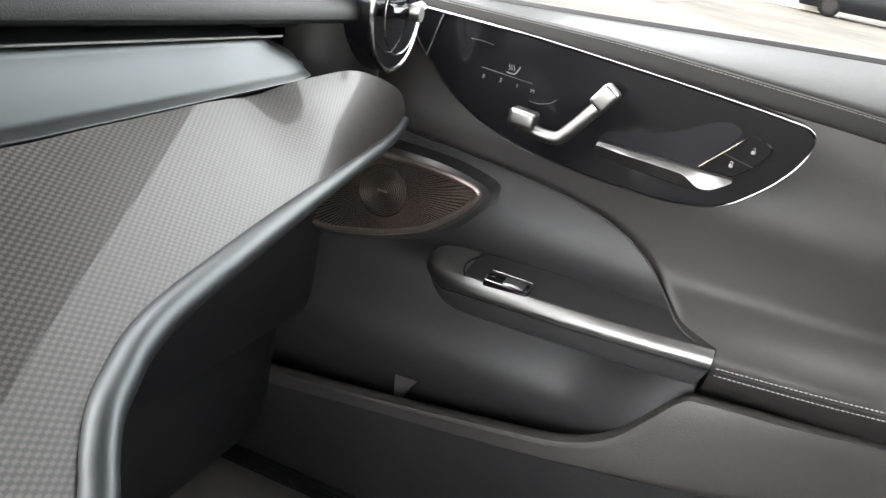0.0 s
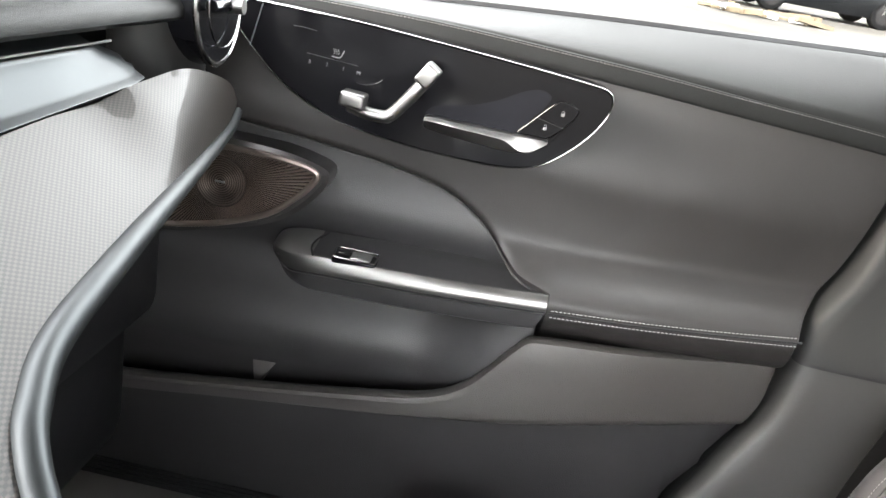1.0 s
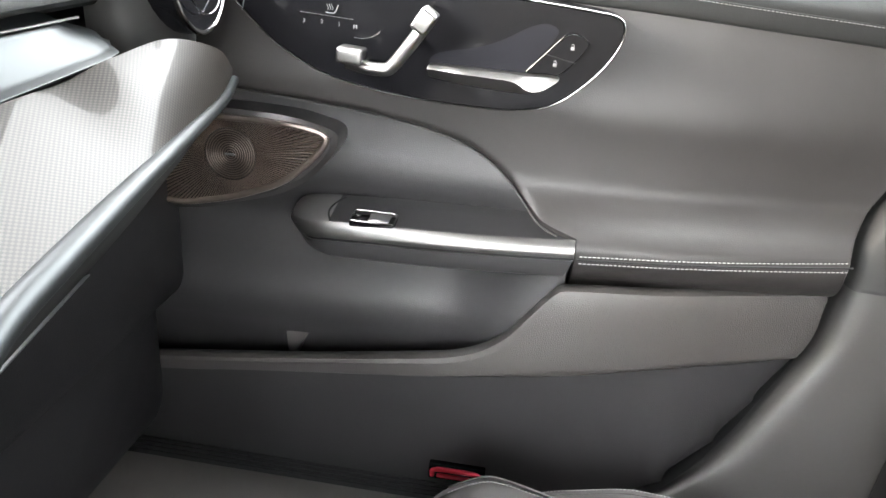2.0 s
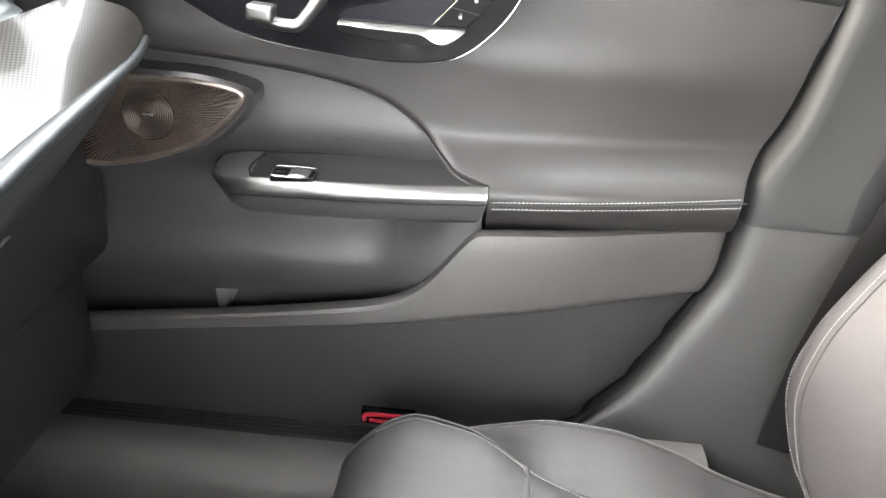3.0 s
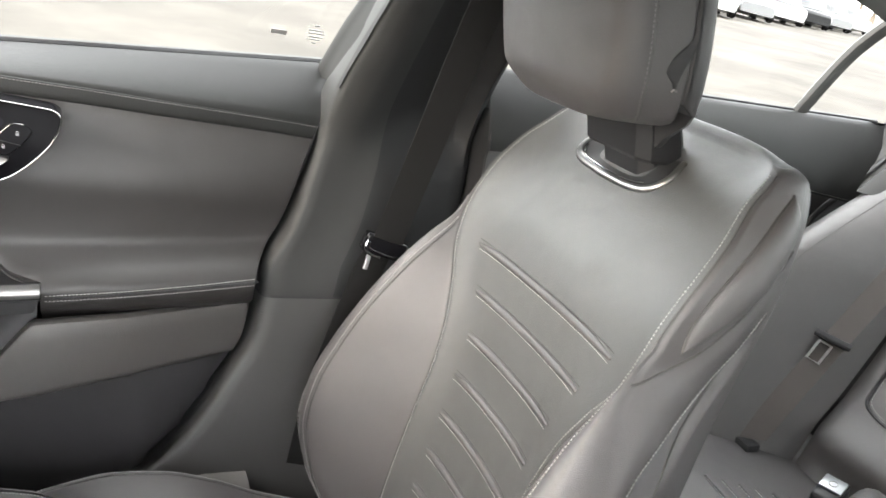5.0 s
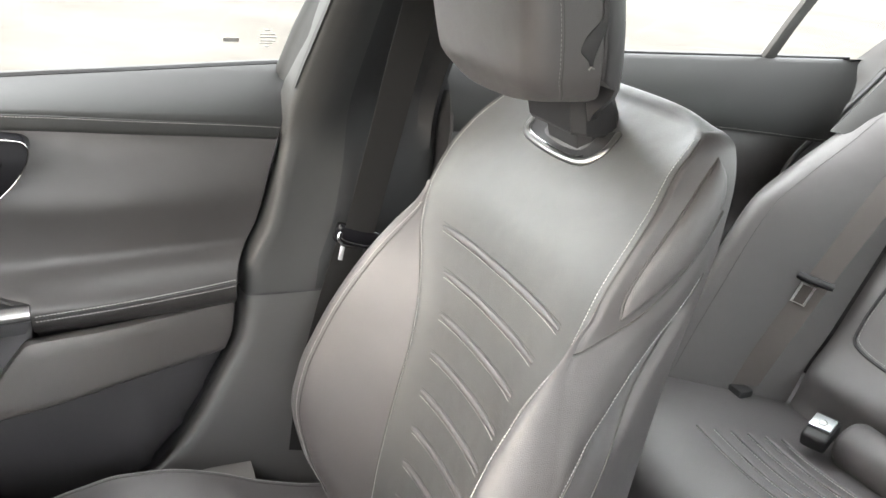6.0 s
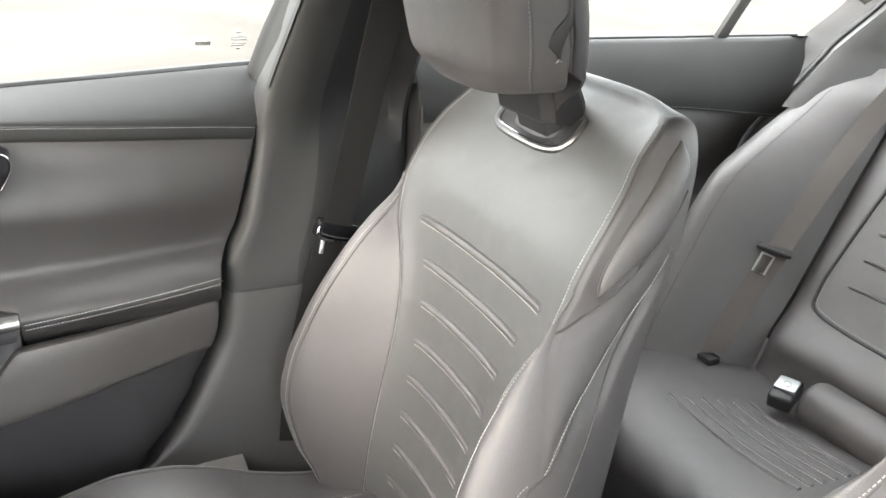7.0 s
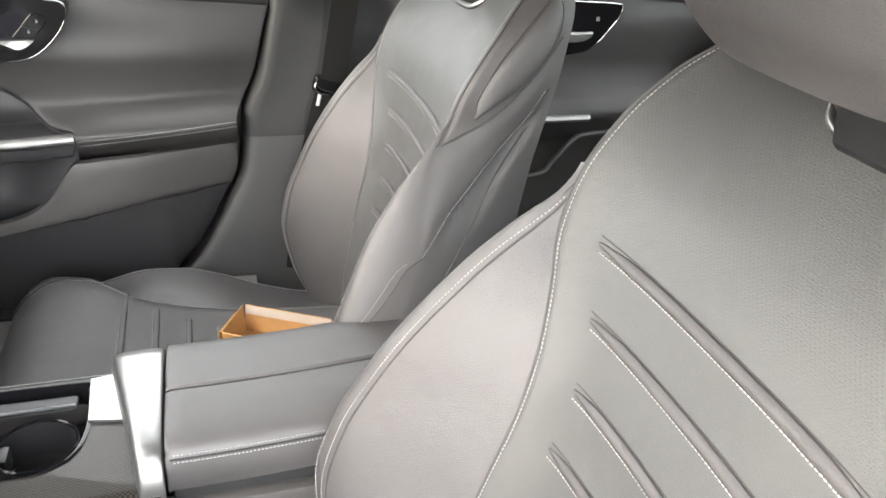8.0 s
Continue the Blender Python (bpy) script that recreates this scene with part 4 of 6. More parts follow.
def seat_point(side, seg, s, z):
    """A point of the backrest's skin: segment centre, bolster, side or back, s along it, height z."""
    ws, xf, xb, wk = WS(z), XF(z), XB(z), WK(z)
    up = z > 0.93
    wb = ws + 0.003 if up else max(WB(z), ws + 0.003)
    xs = xf - 0.010            # the centre's edge, rolled a little forward
    xo = xs - 0.002 if up else min(XO(z), xs - 0.002)
    if seg == "centre":
        y = ws * s
        x = xf + 0.015 * (1 - s * s) * (1 - 0.6 * smooth(0.96, 1.06, z)) - 0.013 * s ** 6 + 0.004 * smooth(0.95, 1.0, abs(s))
        return Vector((x, CY + side * y, z))
    if seg == "bolster":
        s = max(s, 0.0)
        if s < 0.72:
            q = s / 0.72
            y = ws + (wb - ws) * (0.80 * q + 0.04 * math.sin(q * math.pi))
            x = xs + (xo - xs) * math.sin(q * math.pi / 2) ** 1.15
        else:
            q = (s - 0.72) / 0.28
            y = ws + (wb - ws) * (0.80 + 0.20 * math.sin(q * math.pi / 2))
            x = xo + (min(0.075, 0.35 * (xb - xo)) * (1 - smooth(0.70, 0.93, z)) + 0.003) * (1 - math.cos(q * math.pi / 2))
        return Vector((x, CY + side * y, z))
    if seg == "side":
        a = seat_point(side, "bolster", 1.0, z)
        b = Vector((xb - 0.004, CY + side * wk, z))
        p = a.lerp(b, s)
        sl, sf = SEW(z), FOLD(z)
        roll = 0.003 * math.sin(math.pi * min(1, max(0, (s - sf) / (sl - sf)))) ** 2 * min(1.0, (sl - sf) / 0.25) * (1 - smooth(0.93, 1.0, z))
        p.y += side * (max(0.0, wb - wk - 0.031) * s * math.exp(-s / 0.2) + 0.010 * math.sin(s * math.pi) * (1 - 0.6 * smooth(1.04, 1.094, z)) - 0.004 * (1 - smooth(0, 0.06, s)) * smooth(0.86, 0.90, z) + roll - 0.013 * smooth(0.76, 0.84, z) * smooth(sl, sl + 0.05, s) * (1 - smooth(GAP(z) - 0.07, GAP(z) + 0.04, s)) * (1 - smooth(0.89, 0.94, z)))
        return p
    y = wk * s
    return Vector((xb + 0.014 * (1 - s * s) - 0.004, CY + side * y, z))


def seat_line(side, seg, pts, lift=0.001, n=10):
    """A curve on the backrest's skin through (s, z) pairs, lifted outwards."""
    out = []
    for s, z in spline(pts, n):
        p = seat_point(side, seg, s, z)
        du = seat_point(side, seg, s + 0.01, z) - seat_point(side, seg, s - 0.01, z)
        dz = seat_point(side, seg, s, z + 0.004) - seat_point(side, seg, s, z - 0.004)
        nrm = du.cross(dz).normalized()
        ref = Vector((-1, 0, 0)) if seg in ("centre", "bolster") else Vector((0, side, 0))
        if nrm.dot(ref) < 0:
            nrm = -nrm
        out.append(p + nrm * lift)
    return out


RIBS = [(0.880, 0.160), (0.824, 0.129), (0.768, 0.108), (0.712, 0.101), (0.657, 0.095), (0.602, 0.090), (0.547, 0.087), (0.492, 0.085)]


def build_seat(hand, label):
    """hand: which way the outboard side lies, 1 or -1."""
    seat = thing("car_seat", (0.25, CY, 0.20), label, "car seat", "front seats")
    across = [-1, -0.985, -0.96, -0.93] + list(np.linspace(-0.88, 0.88, 23)) + [0.93, 0.96, 0.985, 1]
    rows = [[seat_point(1, "centre", q, z) for q in across] for z in ZS]
    last = [seat_point(1, "back", q, ZS[-1]) for q in across]
    # the centre's skin rolls over the top to the back
    for f in (0.08, 0.2, 0.35, 0.5, 0.65, 0.8, 0.92, 1.0):
        rows.append([p.lerp(r, f) + Vector((0, 0, 0.013 * math.sin(math.pi * f) ** 0.8 * (1 - abs(q) ** 4))) for p, r, q in zip(rows[len(ZS) - 1], last, across)])
    back = part("backrest", loft(rows), PERFORATED, seat, "ribbed leather backrest centre")
    for side in (1, -1):
        zs = [z for z in ZS if z <= 0.931]
        bol = part("bolster", loft([[seat_point(side, "bolster", s, z) for s in [0, 0.02, 0.05] + list(np.linspace(0.1, 1, 20))] for z in zs]), LEATHER, seat, "padded leather side bolster")
        part("piping", tube(seat_line(side, "bolster", [(0.56, 0.43), (0.56, 0.50), (0.57, 0.60), (0.57, 0.70), (0.53, 0.78), (0.42, 0.84), (0.15, 0.885), (0.01, 0.897)], 0.0003), 0.0011, 6), SEAM, bol)
        part("stitching", stitches([seat_line(side, "bolster", [(0.60, 0.43), (0.60, 0.50), (0.61, 0.60), (0.61, 0.70), (0.58, 0.78), (0.48, 0.845), (0.2, 0.892), (0.03, 0.902)], 0.0012)]), THREAD, bol, "pale thread")
        edge = [seat_point(side, "centre", 1.0, ZS[-1]).lerp(seat_point(side, "back", 1.0, ZS[-1]), s) for s in np.linspace(0, 1, 60)]
        pan = part("side_panel", loft([[seat_point(side, "side", s, z) for s in np.linspace(0, 1, 60)] for z in ZS] + [edge]), LEATHER, seat)
        # padded leaf panel on the shoulder's side
        lead = spline([(0.52, 1.074), (0.34, 1.048), (0.21, 1.0), (0.17, 0.95), (0.21, 0.922)], 8)
        trail = spline([(0.54, 1.072), (0.76, 1.054), (0.80, 1.015), (0.62, 0.970), (0.212, 0.920)], 8)
        rows = []
        for i, (p, q) in enumerate(zip(lead, trail)):
            t = i / (len(lead) - 1)
            puff = 0.007 * math.sin(math.pi * min(1, max(0, t))) ** 0.6
            rows.append([seat_line(side, "side", [p.lerp(q, u), p.lerp(q, u) + Vector((0, 0.0005))], -0.0015 + 0.0025 * smooth(0, 0.06, min(u, 1 - u)) + puff * math.sin(math.pi * u) ** 0.7, 1)[0] for u in np.linspace(0, 1, 15)])
        part("leaf_panel", loft(rows), LEATHER, pan)
        for k, run in enumerate((lead, trail)):
            part("panel_seam", tube(seat_line(side, "side", [tuple(p) for p in run], 0.0002, 1), 0.0013, 6), SEAM, pan)
        # rolled fold where the bolster sweeps up to the shoulder
        part("bolster_fold", tube(seat_line(side, "side", [(0.0, 0.885), (0.15, 0.897), (0.40, 0.925), (0.65, 0.968), (0.88, 1.02)], 0.0), 0.0016, 8), SEAM, pan)
        low = [(0.72, 0.44), (0.75, 0.55), (0.79, 0.60), (0.87, 0.668), (0.925, 0.728), (0.97, 0.745)]
        high = [(SEW(z) - 0.015, z) for z in np.linspace(0.750, 0.955, 9)]
        part("stitching", stitches([seat_line(side, "bolster", low, 0.001)]), THREAD, bol, "pale thread")
        part("stitching", stitches([seat_line(side, "side", high, 0.001)]), THREAD, pan, "pale thread")
        part("panel_seam", tube(seat_line(side, "bolster", [(q + 0.03, z) for q, z in low], 0.0002) + seat_line(side, "side", [(q + 0.035, z) for q, z in high], 0.0002), 0.0011, 6), SEAM, pan)
        part("panel_gap", tube(seat_line(side, "side", [(GAP(z) - 0.03, z) for z in np.linspace(0.64, 0.90, 9)], 0.0002), 0.0011, 6), SEAM, pan)
        part("seam", tube(seat_line(side, "centre", [(0.998, z) for z in (0.43, 0.5, 0.6, 0.7, 0.8, 0.88, 0.95, 1.0, 1.04, 1.07, 1.088)], 0.0), 0.0013, 6), SEAM, back)
        part("stitching", stitches([seat_line(side, "centre", [(0.962, z) for z in (0.43, 0.5, 0.6, 0.7, 0.8, 0.88, 0.95, 1.0, 1.04, 1.07, 1.088)], 0.001)]), THREAD, back, "pale thread")
    part("back_shell", loft([[seat_point(1, "back", s, z) for s in np.linspace(-1, 1, 15)] for z in ZS]), SOFT_PLASTIC, seat)
    # raised ribs, each with a sewn edge
    for z, h in RIBS:
        w = WS(z)
        line = seat_line(1, "centre", [(-h / w, z), (-0.5 * h / w, z - 0.0005), (0, z - 0.001), (0.5 * h / w, z - 0.0005), (h / w, z)], -0.0006)
        k = len(line)
        rad = [0.0062 * min(1.0, 0.35 + 4 * min(i, k - 1 - i) / k) for i in range(k)]
        rib = part("rib", tube(line, rad, 10, flat=0.85, up=(-1, 0, 0)), LEATHER, back)
        low = seat_line(1, "centre", [(-h / w, z - 0.0056), (0, z - 0.0066), (h / w, z - 0.0056)], 0.0012)
        high = seat_line(1, "centre", [(-h / w, z + 0.0066), (0, z + 0.0056), (h / w, z + 0.0066)], 0.0)
        part("stitching", stitches([low], 0.0042, 0.0031, 0.0006), THREAD, rib, "pale thread")
        part("groove", tube(high, 0.0007, 5), SEAM, rib)
    # headrest
    HY = CY + hand * 0.0115
    HW = hermite([(1.104, 0.076), (1.107, 0.094), (1.114, 0.108), (1.128, 0.120), (1.15, 0.127), (1.20, 0.132), (1.25, 0.131), (1.29, 0.122), (1.315, 0.100), (1.326, 0.07)])
    HF = lambda z: 0.497 - 0.20 * (z - 1.11) + 0.014 * smooth(1.135, 1.104, z) + 0.03 * smooth(1.28, 1.326, z)
    HD = hermite([(1.104, 0.098), (1.114, 0.114), (1.14, 0.122), (1.25, 0.122), (1.30, 0.095), (1.326, 0.045)])

    def head_ring(z, f0, f1, grow, r0, r1):
        """A rounded section of the headrest between two depths, its front slightly crowned."""
        x0, x1, w = HF(z) + f0 * HD(z), HF(z) + f1 * HD(z), HW(z) + grow
        ring = []
        for cx, cy, r, a0 in ((x0 + r0, -w + r0, r0, 270), (x0 + r0, w - r0, r0, 180), (x1 - r1, w - r1, r1, 90), (x1 - r1, -w + r1, r1, 0)):
            for k in range(8):
                t = radians(a0 - 90 * k / 7)
                ring.append(Vector((cx + r * math.cos(t), HY + cy + r * math.sin(t), z)))
        out = []
        for k, p in enumerate(ring):
            q = ring[(k + 1) % len(ring)]
            n = 6 if k % 8 == 7 else 1
            out += [p.lerp(q, i / n) for i in range(n)]
        for p in out:
            u = (p.y - HY) / w
            if p.x < x0 + r0 * 1.001:
                p.x -= 0.010 * (1 - u * u) - 0.004
        return out

    zz = [1.104, 1.1055, 1.108, 1.112, 1.117] + list(np.linspace(1.124, 1.295, 20)) + [1.304, 1.313, 1.320, 1.326]
    head = part("headrest", loft([head_ring(z, 0.0, 0.72, 0.0, 0.024, 0.008) for z in zz], True, True), LEATHER, seat, "rounded leather headrest")
    zz = list(np.linspace(1.135, 1.30, 18))
    shell = [head_ring(z, 0.66, 1.0, 0.0012, 0.006, 0.030) for z in zz]
    for z, w in ((1.124, 0.004), (1.113, 0.014), (1.100, 0.034), (1.090, 0.050), (1.078, 0.062)):
        shell.insert(0, [Vector((max(p.x, 0.594) + 0.3 * (1.135 - z), HY + (p.y - HY) * (HW(1.135) - w) / HW(1.135), z)) for p in head_ring(1.135, 0.66, 1.0, 0.0012, 0.006, 0.030)])
    shell = part("rear_shell", loft(shell, True, True), INNER_DARK, head, "dark grained headrest rear shell")
    for side in (1, -1):
        def flank(f, z, lift):
            return Vector((HF(z) + f * HD(z), HY + side * (HW(z) + lift), z))
        zz = list(np.linspace(1.112, 1.30, 26))
        part("stitching", stitches([[flank(0.285, z, 0.0004) for z in zz]], 0.0048, 0.0033, 0.0004), DARK_THREAD, head)
        part("seam", tube([flank(0.315, z, -0.0004) for z in zz], 0.0009, 5), SEAM, head)
        # finger recess: a wedge that runs up into a narrow groove
        rows = []
        for z in np.linspace(1.150, 1.295, 34):
            f1 = 0.585 + 0.13 * smooth(1.150, 1.200, z)
            f0 = f1 - 0.014 - 0.125 * smooth(1.151, 1.166, z) * (1 - smooth(1.176, 1.204, z))
            rows.append([flank(f0 - 0.012, z, 0.0004), flank(f0, z, 0.0016), flank(f1, z, 0.0022), flank(f1 + 0.012, z, 0.0008)])
        part("cover_slot", loft(rows), RUBBER, shell, "dark finger recess")
        part("slot_tip", tube([flank(0.545, 1.146, 0.0015), flank(0.565, 1.149, 0.0018), flank(0.60, 1.1475, 0.0015)], 0.0011, 6), CAP_SATIN, shell)
    # neck bracket
    rows = []
    for z, x0, x1, w in ((1.015, 0.628, 0.675, 0.044), (1.040, 0.622, 0.672, 0.046), (1.0575, 0.617, 0.670, 0.048), (1.0580, 0.603, 0.668, 0.060), (1.062, 0.600, 0.668, 0.0625), (1.085, 0.594, 0.660, 0.0635), (1.125, 0.580, 0.640, 0.0635)):
        c = 0.013
        rows.append([Vector((x, HY + hand * 0.005 + y, z)) for x, y in ((x0, -w + c), (x0, w - c), (x0 + c, w), (x1 - c, w), (x1, w - c), (x1, -w + c), (x1 - c, -w), (x0 + c, -w))])
    part("headrest_neck", loft(rows, True, True), DARK_PLASTIC, head, "black plastic headrest bracket", 20)
    # satin collar lying on the skin, thicker at its outer end, with a dark well behind it
    ring = []
    for y, z in spline([(0.096, 1.057), (0.099, 1.045), (0.097, 1.035), (0.085, 1.0285), (0.06, 1.0255), (0.0165, 1.0235), (-0.0225, 1.0245), (-0.047, 1.029), (-0.060, 1.038), (-0.0655, 1.050), (-0.062, 1.066)], 5):
        ring.append(seat_point(1, "centre", hand * y / WS(z), z) + Vector((-0.002, 0, 0.001)))
    k = len(ring)
    thick = [0.0058 - 0.0020 * i / k - 0.002 * smooth(0.12, 0.0, i / k) for i in range(k)]
    part("collar", tube(ring, thick, 10, flat=0.7), CHROME, back, "satin collar round the headrest post")
    mid = Vector((0.640, HY + hand * 0.005, 1.050))
    rows = [[p + Vector((-0.002, 0, 0.0015)) for p in ring], [p.lerp(mid, 0.12) + Vector((-0.001, 0, 0.001)) for p in ring], [p.lerp(mid, 0.6) for p in ring]]
    part("collar_well", loft(rows), RUBBER, back)
    part("collar_edge", tube([p.lerp(mid, 0.13) + Vector((-0.003, 0, 0.002)) for p in ring[6:k - 14]], 0.0008, 5), BRIGHT, back)
    # cushion
    CZ = hermite([(-0.150, 0.36), (-0.143, 0.415), (-0.128, 0.452), (-0.095, 0.482), (-0.05, 0.496), (0.0, 0.496), (0.08, 0.482), (0.18, 0.462), (0.30, 0.448), (0.47, 0.440)])
    BZ = hermite([(-0.150, 0.35), (-0.12, 0.39), (-0.07, 0.430), (-0.02, 0.458), (0.04, 0.480), (0.10, 0.494), (0.16, 0.491), (0.23, 0.472), (0.30, 0.442), (0.38, 0.418), (0.47, 0.405)])
    CW = hermite([(-0.150, 0.205), (-0.06, 0.200), (0.0, 0.184), (0.06, 0.160), (0.12, 0.143), (0.22, 0.130), (0.47, 0.115)])
    CX = [-0.150, -0.148, -0.145, -0.140, -0.134, -0.127, -0.118, -0.108, -0.096] + list(np.linspace(-0.08, 0.47, 36))
    mid = part("cushion", loft([[Vector((x, CY + CW(x) * s, CZ(x) + 0.008 * s * s * smooth(-0.1, 0.1, x) + 0.016 * s * s * smooth(-0.14, -0.05, x) * (1 - smooth(0.0, 0.09, x)) - 0.004 * smooth(0.94, 1, abs(s)))) for s in np.linspace(-1, 1, 25)] for x in CX]), LEATHER, seat, "leather seat cushion")
    part("cushion_front", loft([[Vector((-0.150 + 0.012 * (0.36 - z) / 0.1, CY + 0.205 * s, z)) for s in np.linspace(-1, 1, 9)] for z in (0.361, 0.33, 0.28, 0.20)]), SOFT_PLASTIC, seat)
    for side in (1, -1):
        rows = []
        for x in CX:
            w, c, b = CW(x), CZ(x) + 0.004 + 0.016 * smooth(-0.14, -0.05, x) * (1 - smooth(0.0, 0.09, x)), BZ(x)
            o = 0.262 - 0.03 * smooth(-0.02, -0.15, x)
            row = []
            for s in np.linspace(0, 1, 16):
                if s < 0.6:
                    q = s / 0.6
                    row.append(Vector((x, CY + side * (w + (0.78 * (o - w)) * q), c + (b - c) * math.sin(q * math.pi / 2))))
                else:
                    q = (s - 0.6) / 0.4
                    row.append(Vector((x, CY + side * (w + (o - w) * (0.78 + 0.22 * math.sin(q * math.pi / 2))), b - (b - 0.30) * (1 - math.cos(q * math.pi / 2)) ** 1.4)))
            rows.append(row)
        bol = part("cushion_bolster", loft(rows), LEATHER, seat, "raised cushion side bolster")
        run = []
        for x in np.linspace(-0.06, 0.44, 50):
            w, o = CW(x), 0.262
            run.append(Vector((x, CY + side * (w + 0.80 * (o - w)), BZ(x) + 0.0008)))
        part("stitching", stitches([run]), THREAD, bol, "pale thread")
        part("piping", tube([p + Vector((0, -side * 0.006, -0.0008)) for p in run], 0.0010, 5), SEAM, bol)
        run = [Vector((x, CY + side * CW(x) * 0.97, CZ(x) + 0.006 + 0.004 * smooth(-0.1, 0.1, x))) for x in np.linspace(-0.10, 0.44, 50)]
        part("stitching", stitches([[p + Vector((0, 0, -0.004 + 0.016 * smooth(-0.14, -0.05, p.x) * (1 - smooth(0.0, 0.09, p.x)))) for p in run]]), THREAD, mid)
        part("seam", tube([Vector((p.x, CY + side * CW(p.x), CZ(p.x) + 0.004 + 0.016 * smooth(-0.14, -0.05, p.x) * (1 - smooth(0.0, 0.09, p.x)))) for p in run], 0.0013, 5), SEAM, mid)
        part("seat_base", box((-0.12, CY + side * 0.19 - 0.045, 0.20), (0.46, CY + side * 0.19 + 0.045, 0.36), 0.02), DARK_PLASTIC, seat)
    for k, h in enumerate((0.158, 0.112, 0.084, 0.066, 0.056, 0.050)):
        x = 0.064 + 0.0525 * k
        line = [Vector((x, CY + h * s, CZ(x) + 0.008 * s * s * 0.7 + 0.0006)) for s in np.linspace(-1, 1, 15)]
        rib = part("rib", tube(line, 0.0055, 8, flat=0.6, up=(0, 0, 1)), LEATHER, mid)
        part("stitching", stitches([[p + Vector((-0.0055, 0, 0.0008)) for p in line]]), THREAD, rib)
    return seat


build_seat(1, "black leather front passenger seat with ribbed backrest and pale stitching")
driver = build_seat(-1, "black leather driver seat with ribbed backrest and pale stitching")
lean = Matrix.Translation((0.45, 0, 0.48)) @ Euler((0, 0.1409, 0)).to_matrix().to_4x4() @ Matrix.Translation((-0.45, 0, -0.48))
driver.matrix_basis = Matrix.Translation((-0.054, -0.417 - CY, 0.087)) @ lean @ Matrix.Translation((0.25, CY, 0.20))
for ob in driver.children:
    if ob.name.startswith("headrest"):
        ob.matrix_basis = Matrix.Translation((0.004, 0, -0.040))


# ---------------------------------------------------------------- cabin shell
floor = tagged(part("floor", box((-1.25, -0.78, 0.16), (1.75, 0.80, 0.20)), CARPET), "black carpeted car floor", "floor", kind="structure")
tagged(part("wall_front", box((-1.28, -0.80, 0.16), (-1.22, 0.84, 0.98)), CARPET), "dark bulkhead of the footwell", "bulkhead", kind="structure")
# unseen roof, carried forward for its dark reflection in the woven trim
rows = []
for x in np.linspace(-0.40, 1.55, 17):
    rows.append([Vector((x, y, 1.385 - 0.05 * (abs(y) / 0.62) ** 2 - 0.03 * smooth(1.0, 1.6, x) - 0.035 * smooth(0.15, -0.14, x) - 0.26 * max(0.0, -0.12 - x))) for y in np.linspace(-0.62, 0.64, 13)])
roof = loft(rows)
geo = bmesh.ops.extrude_face_region(roof, geom=roof.faces[:])
for v in geo["geom"]:
    if isinstance(v, bmesh.types.BMVert):
        v.co.z += 0.03
tagged(part("ceiling", roof, HEADLINER), "dark grey fabric headliner", "headliner", kind="structure")
for sgn, name in ((1, "right"), (-1, "left")):
    # thickened at the front, unseen, to reflect a dark band in the trim
    rail = [Vector((-0.95, sgn * 0.80, 1.0)), Vector((-0.5, sgn * 0.73, 1.205)), Vector((0.0, sgn * 0.655, 1.352)), Vector((0.6, sgn * 0.625, 1.37)), Vector((1.2, sgn * 0.655, 1.335)), Vector((1.62, sgn * 0.70, 1.20))]
    tagged(part("roof_rail", tube(spline(rail, 8), [0.075 - 0.035 * smooth(10, 24, k) for k in range(41)], 8, flat=0.5, up=(0, 1, 0)), HEADLINER), "dark roof rail and windscreen pillar trim", "trim", kind="structure")
# driver's side: the front door stands open
tagged(part("wall_left", box((0.62, -0.90, 0.20), (1.62, -0.84, 0.945), 0.01), DOOR_LEATHER), "dark lining of the driver side rear door", "door lining", kind="structure")
# unseen block, added to keep light from the driver's side off the footwell
tagged(part("wall_left_front", box((-1.25, -0.90, 0.16), (-0.52, -0.84, 0.985), 0.01), CARPET), "unseen dark body side ahead of the open driver door, shading the footwell", "body side", kind="structure")
tagged(part("sill_left", box((-0.95, -0.86, 0.14), (0.62, -0.74, 0.34), 0.03), SOFT_PLASTIC), "grey door sill below the open driver door", "door sill", kind="structure")
tagged(part("wall_right", box((-1.25, 0.850, 0.16), (1.70, 0.885, 0.985), 0.01), RUBBER), "dark body side behind the passenger doors", "body side", kind="structure")
tagged(part("pillar_left", loft([[Vector((p.x + 0.08, -p.y + 0.01, p.z)) for p in r] for r in pillar_rows(0.95, 1.345, 20)]), PILLAR), "dark driver side centre pillar trim", "pillar trim", kind="structure")

# unseen panes, their tint deepened so that less light reaches the rear bench
TINTED = pane_material("tinted_glass", (0.32, 0.34, 0.335))
tagged(part("window_rear", loft([[Vector((1.58, y, 1.325)), Vector((2.02, y, 1.03))] for y in np.linspace(-0.64, 0.66, 5)]), TINTED), "tinted rear window above the parcel shelf", "window", kind="structure")
tagged(part("window_left", loft([[Vector((x, -0.87, 0.945)), Vector((x, -0.68, 1.34))] for x in np.linspace(0.66, 1.62, 4)]), TINTED), "tinted window of the driver side rear door", "window", kind="structure")

# ---------------------------------------------------------------- rear door and rear side
# front and rear edges of the quarter pillar's trim, and its inner corner, as x over height
QW = hermite([(1.05, 1.580), (1.068, 1.598), (1.08, 1.625), (1.10, 1.655), (1.13, 1.681), (1.17, 1.697), (1.36, 1.705)])
QS = hermite([(0.36, 1.40), (0.80, 1.42), (0.85, 1.425), (0.966, 1.535), (1.044, 1.618), (1.098, 1.668), (1.164, 1.722), (1.36, 1.80)])
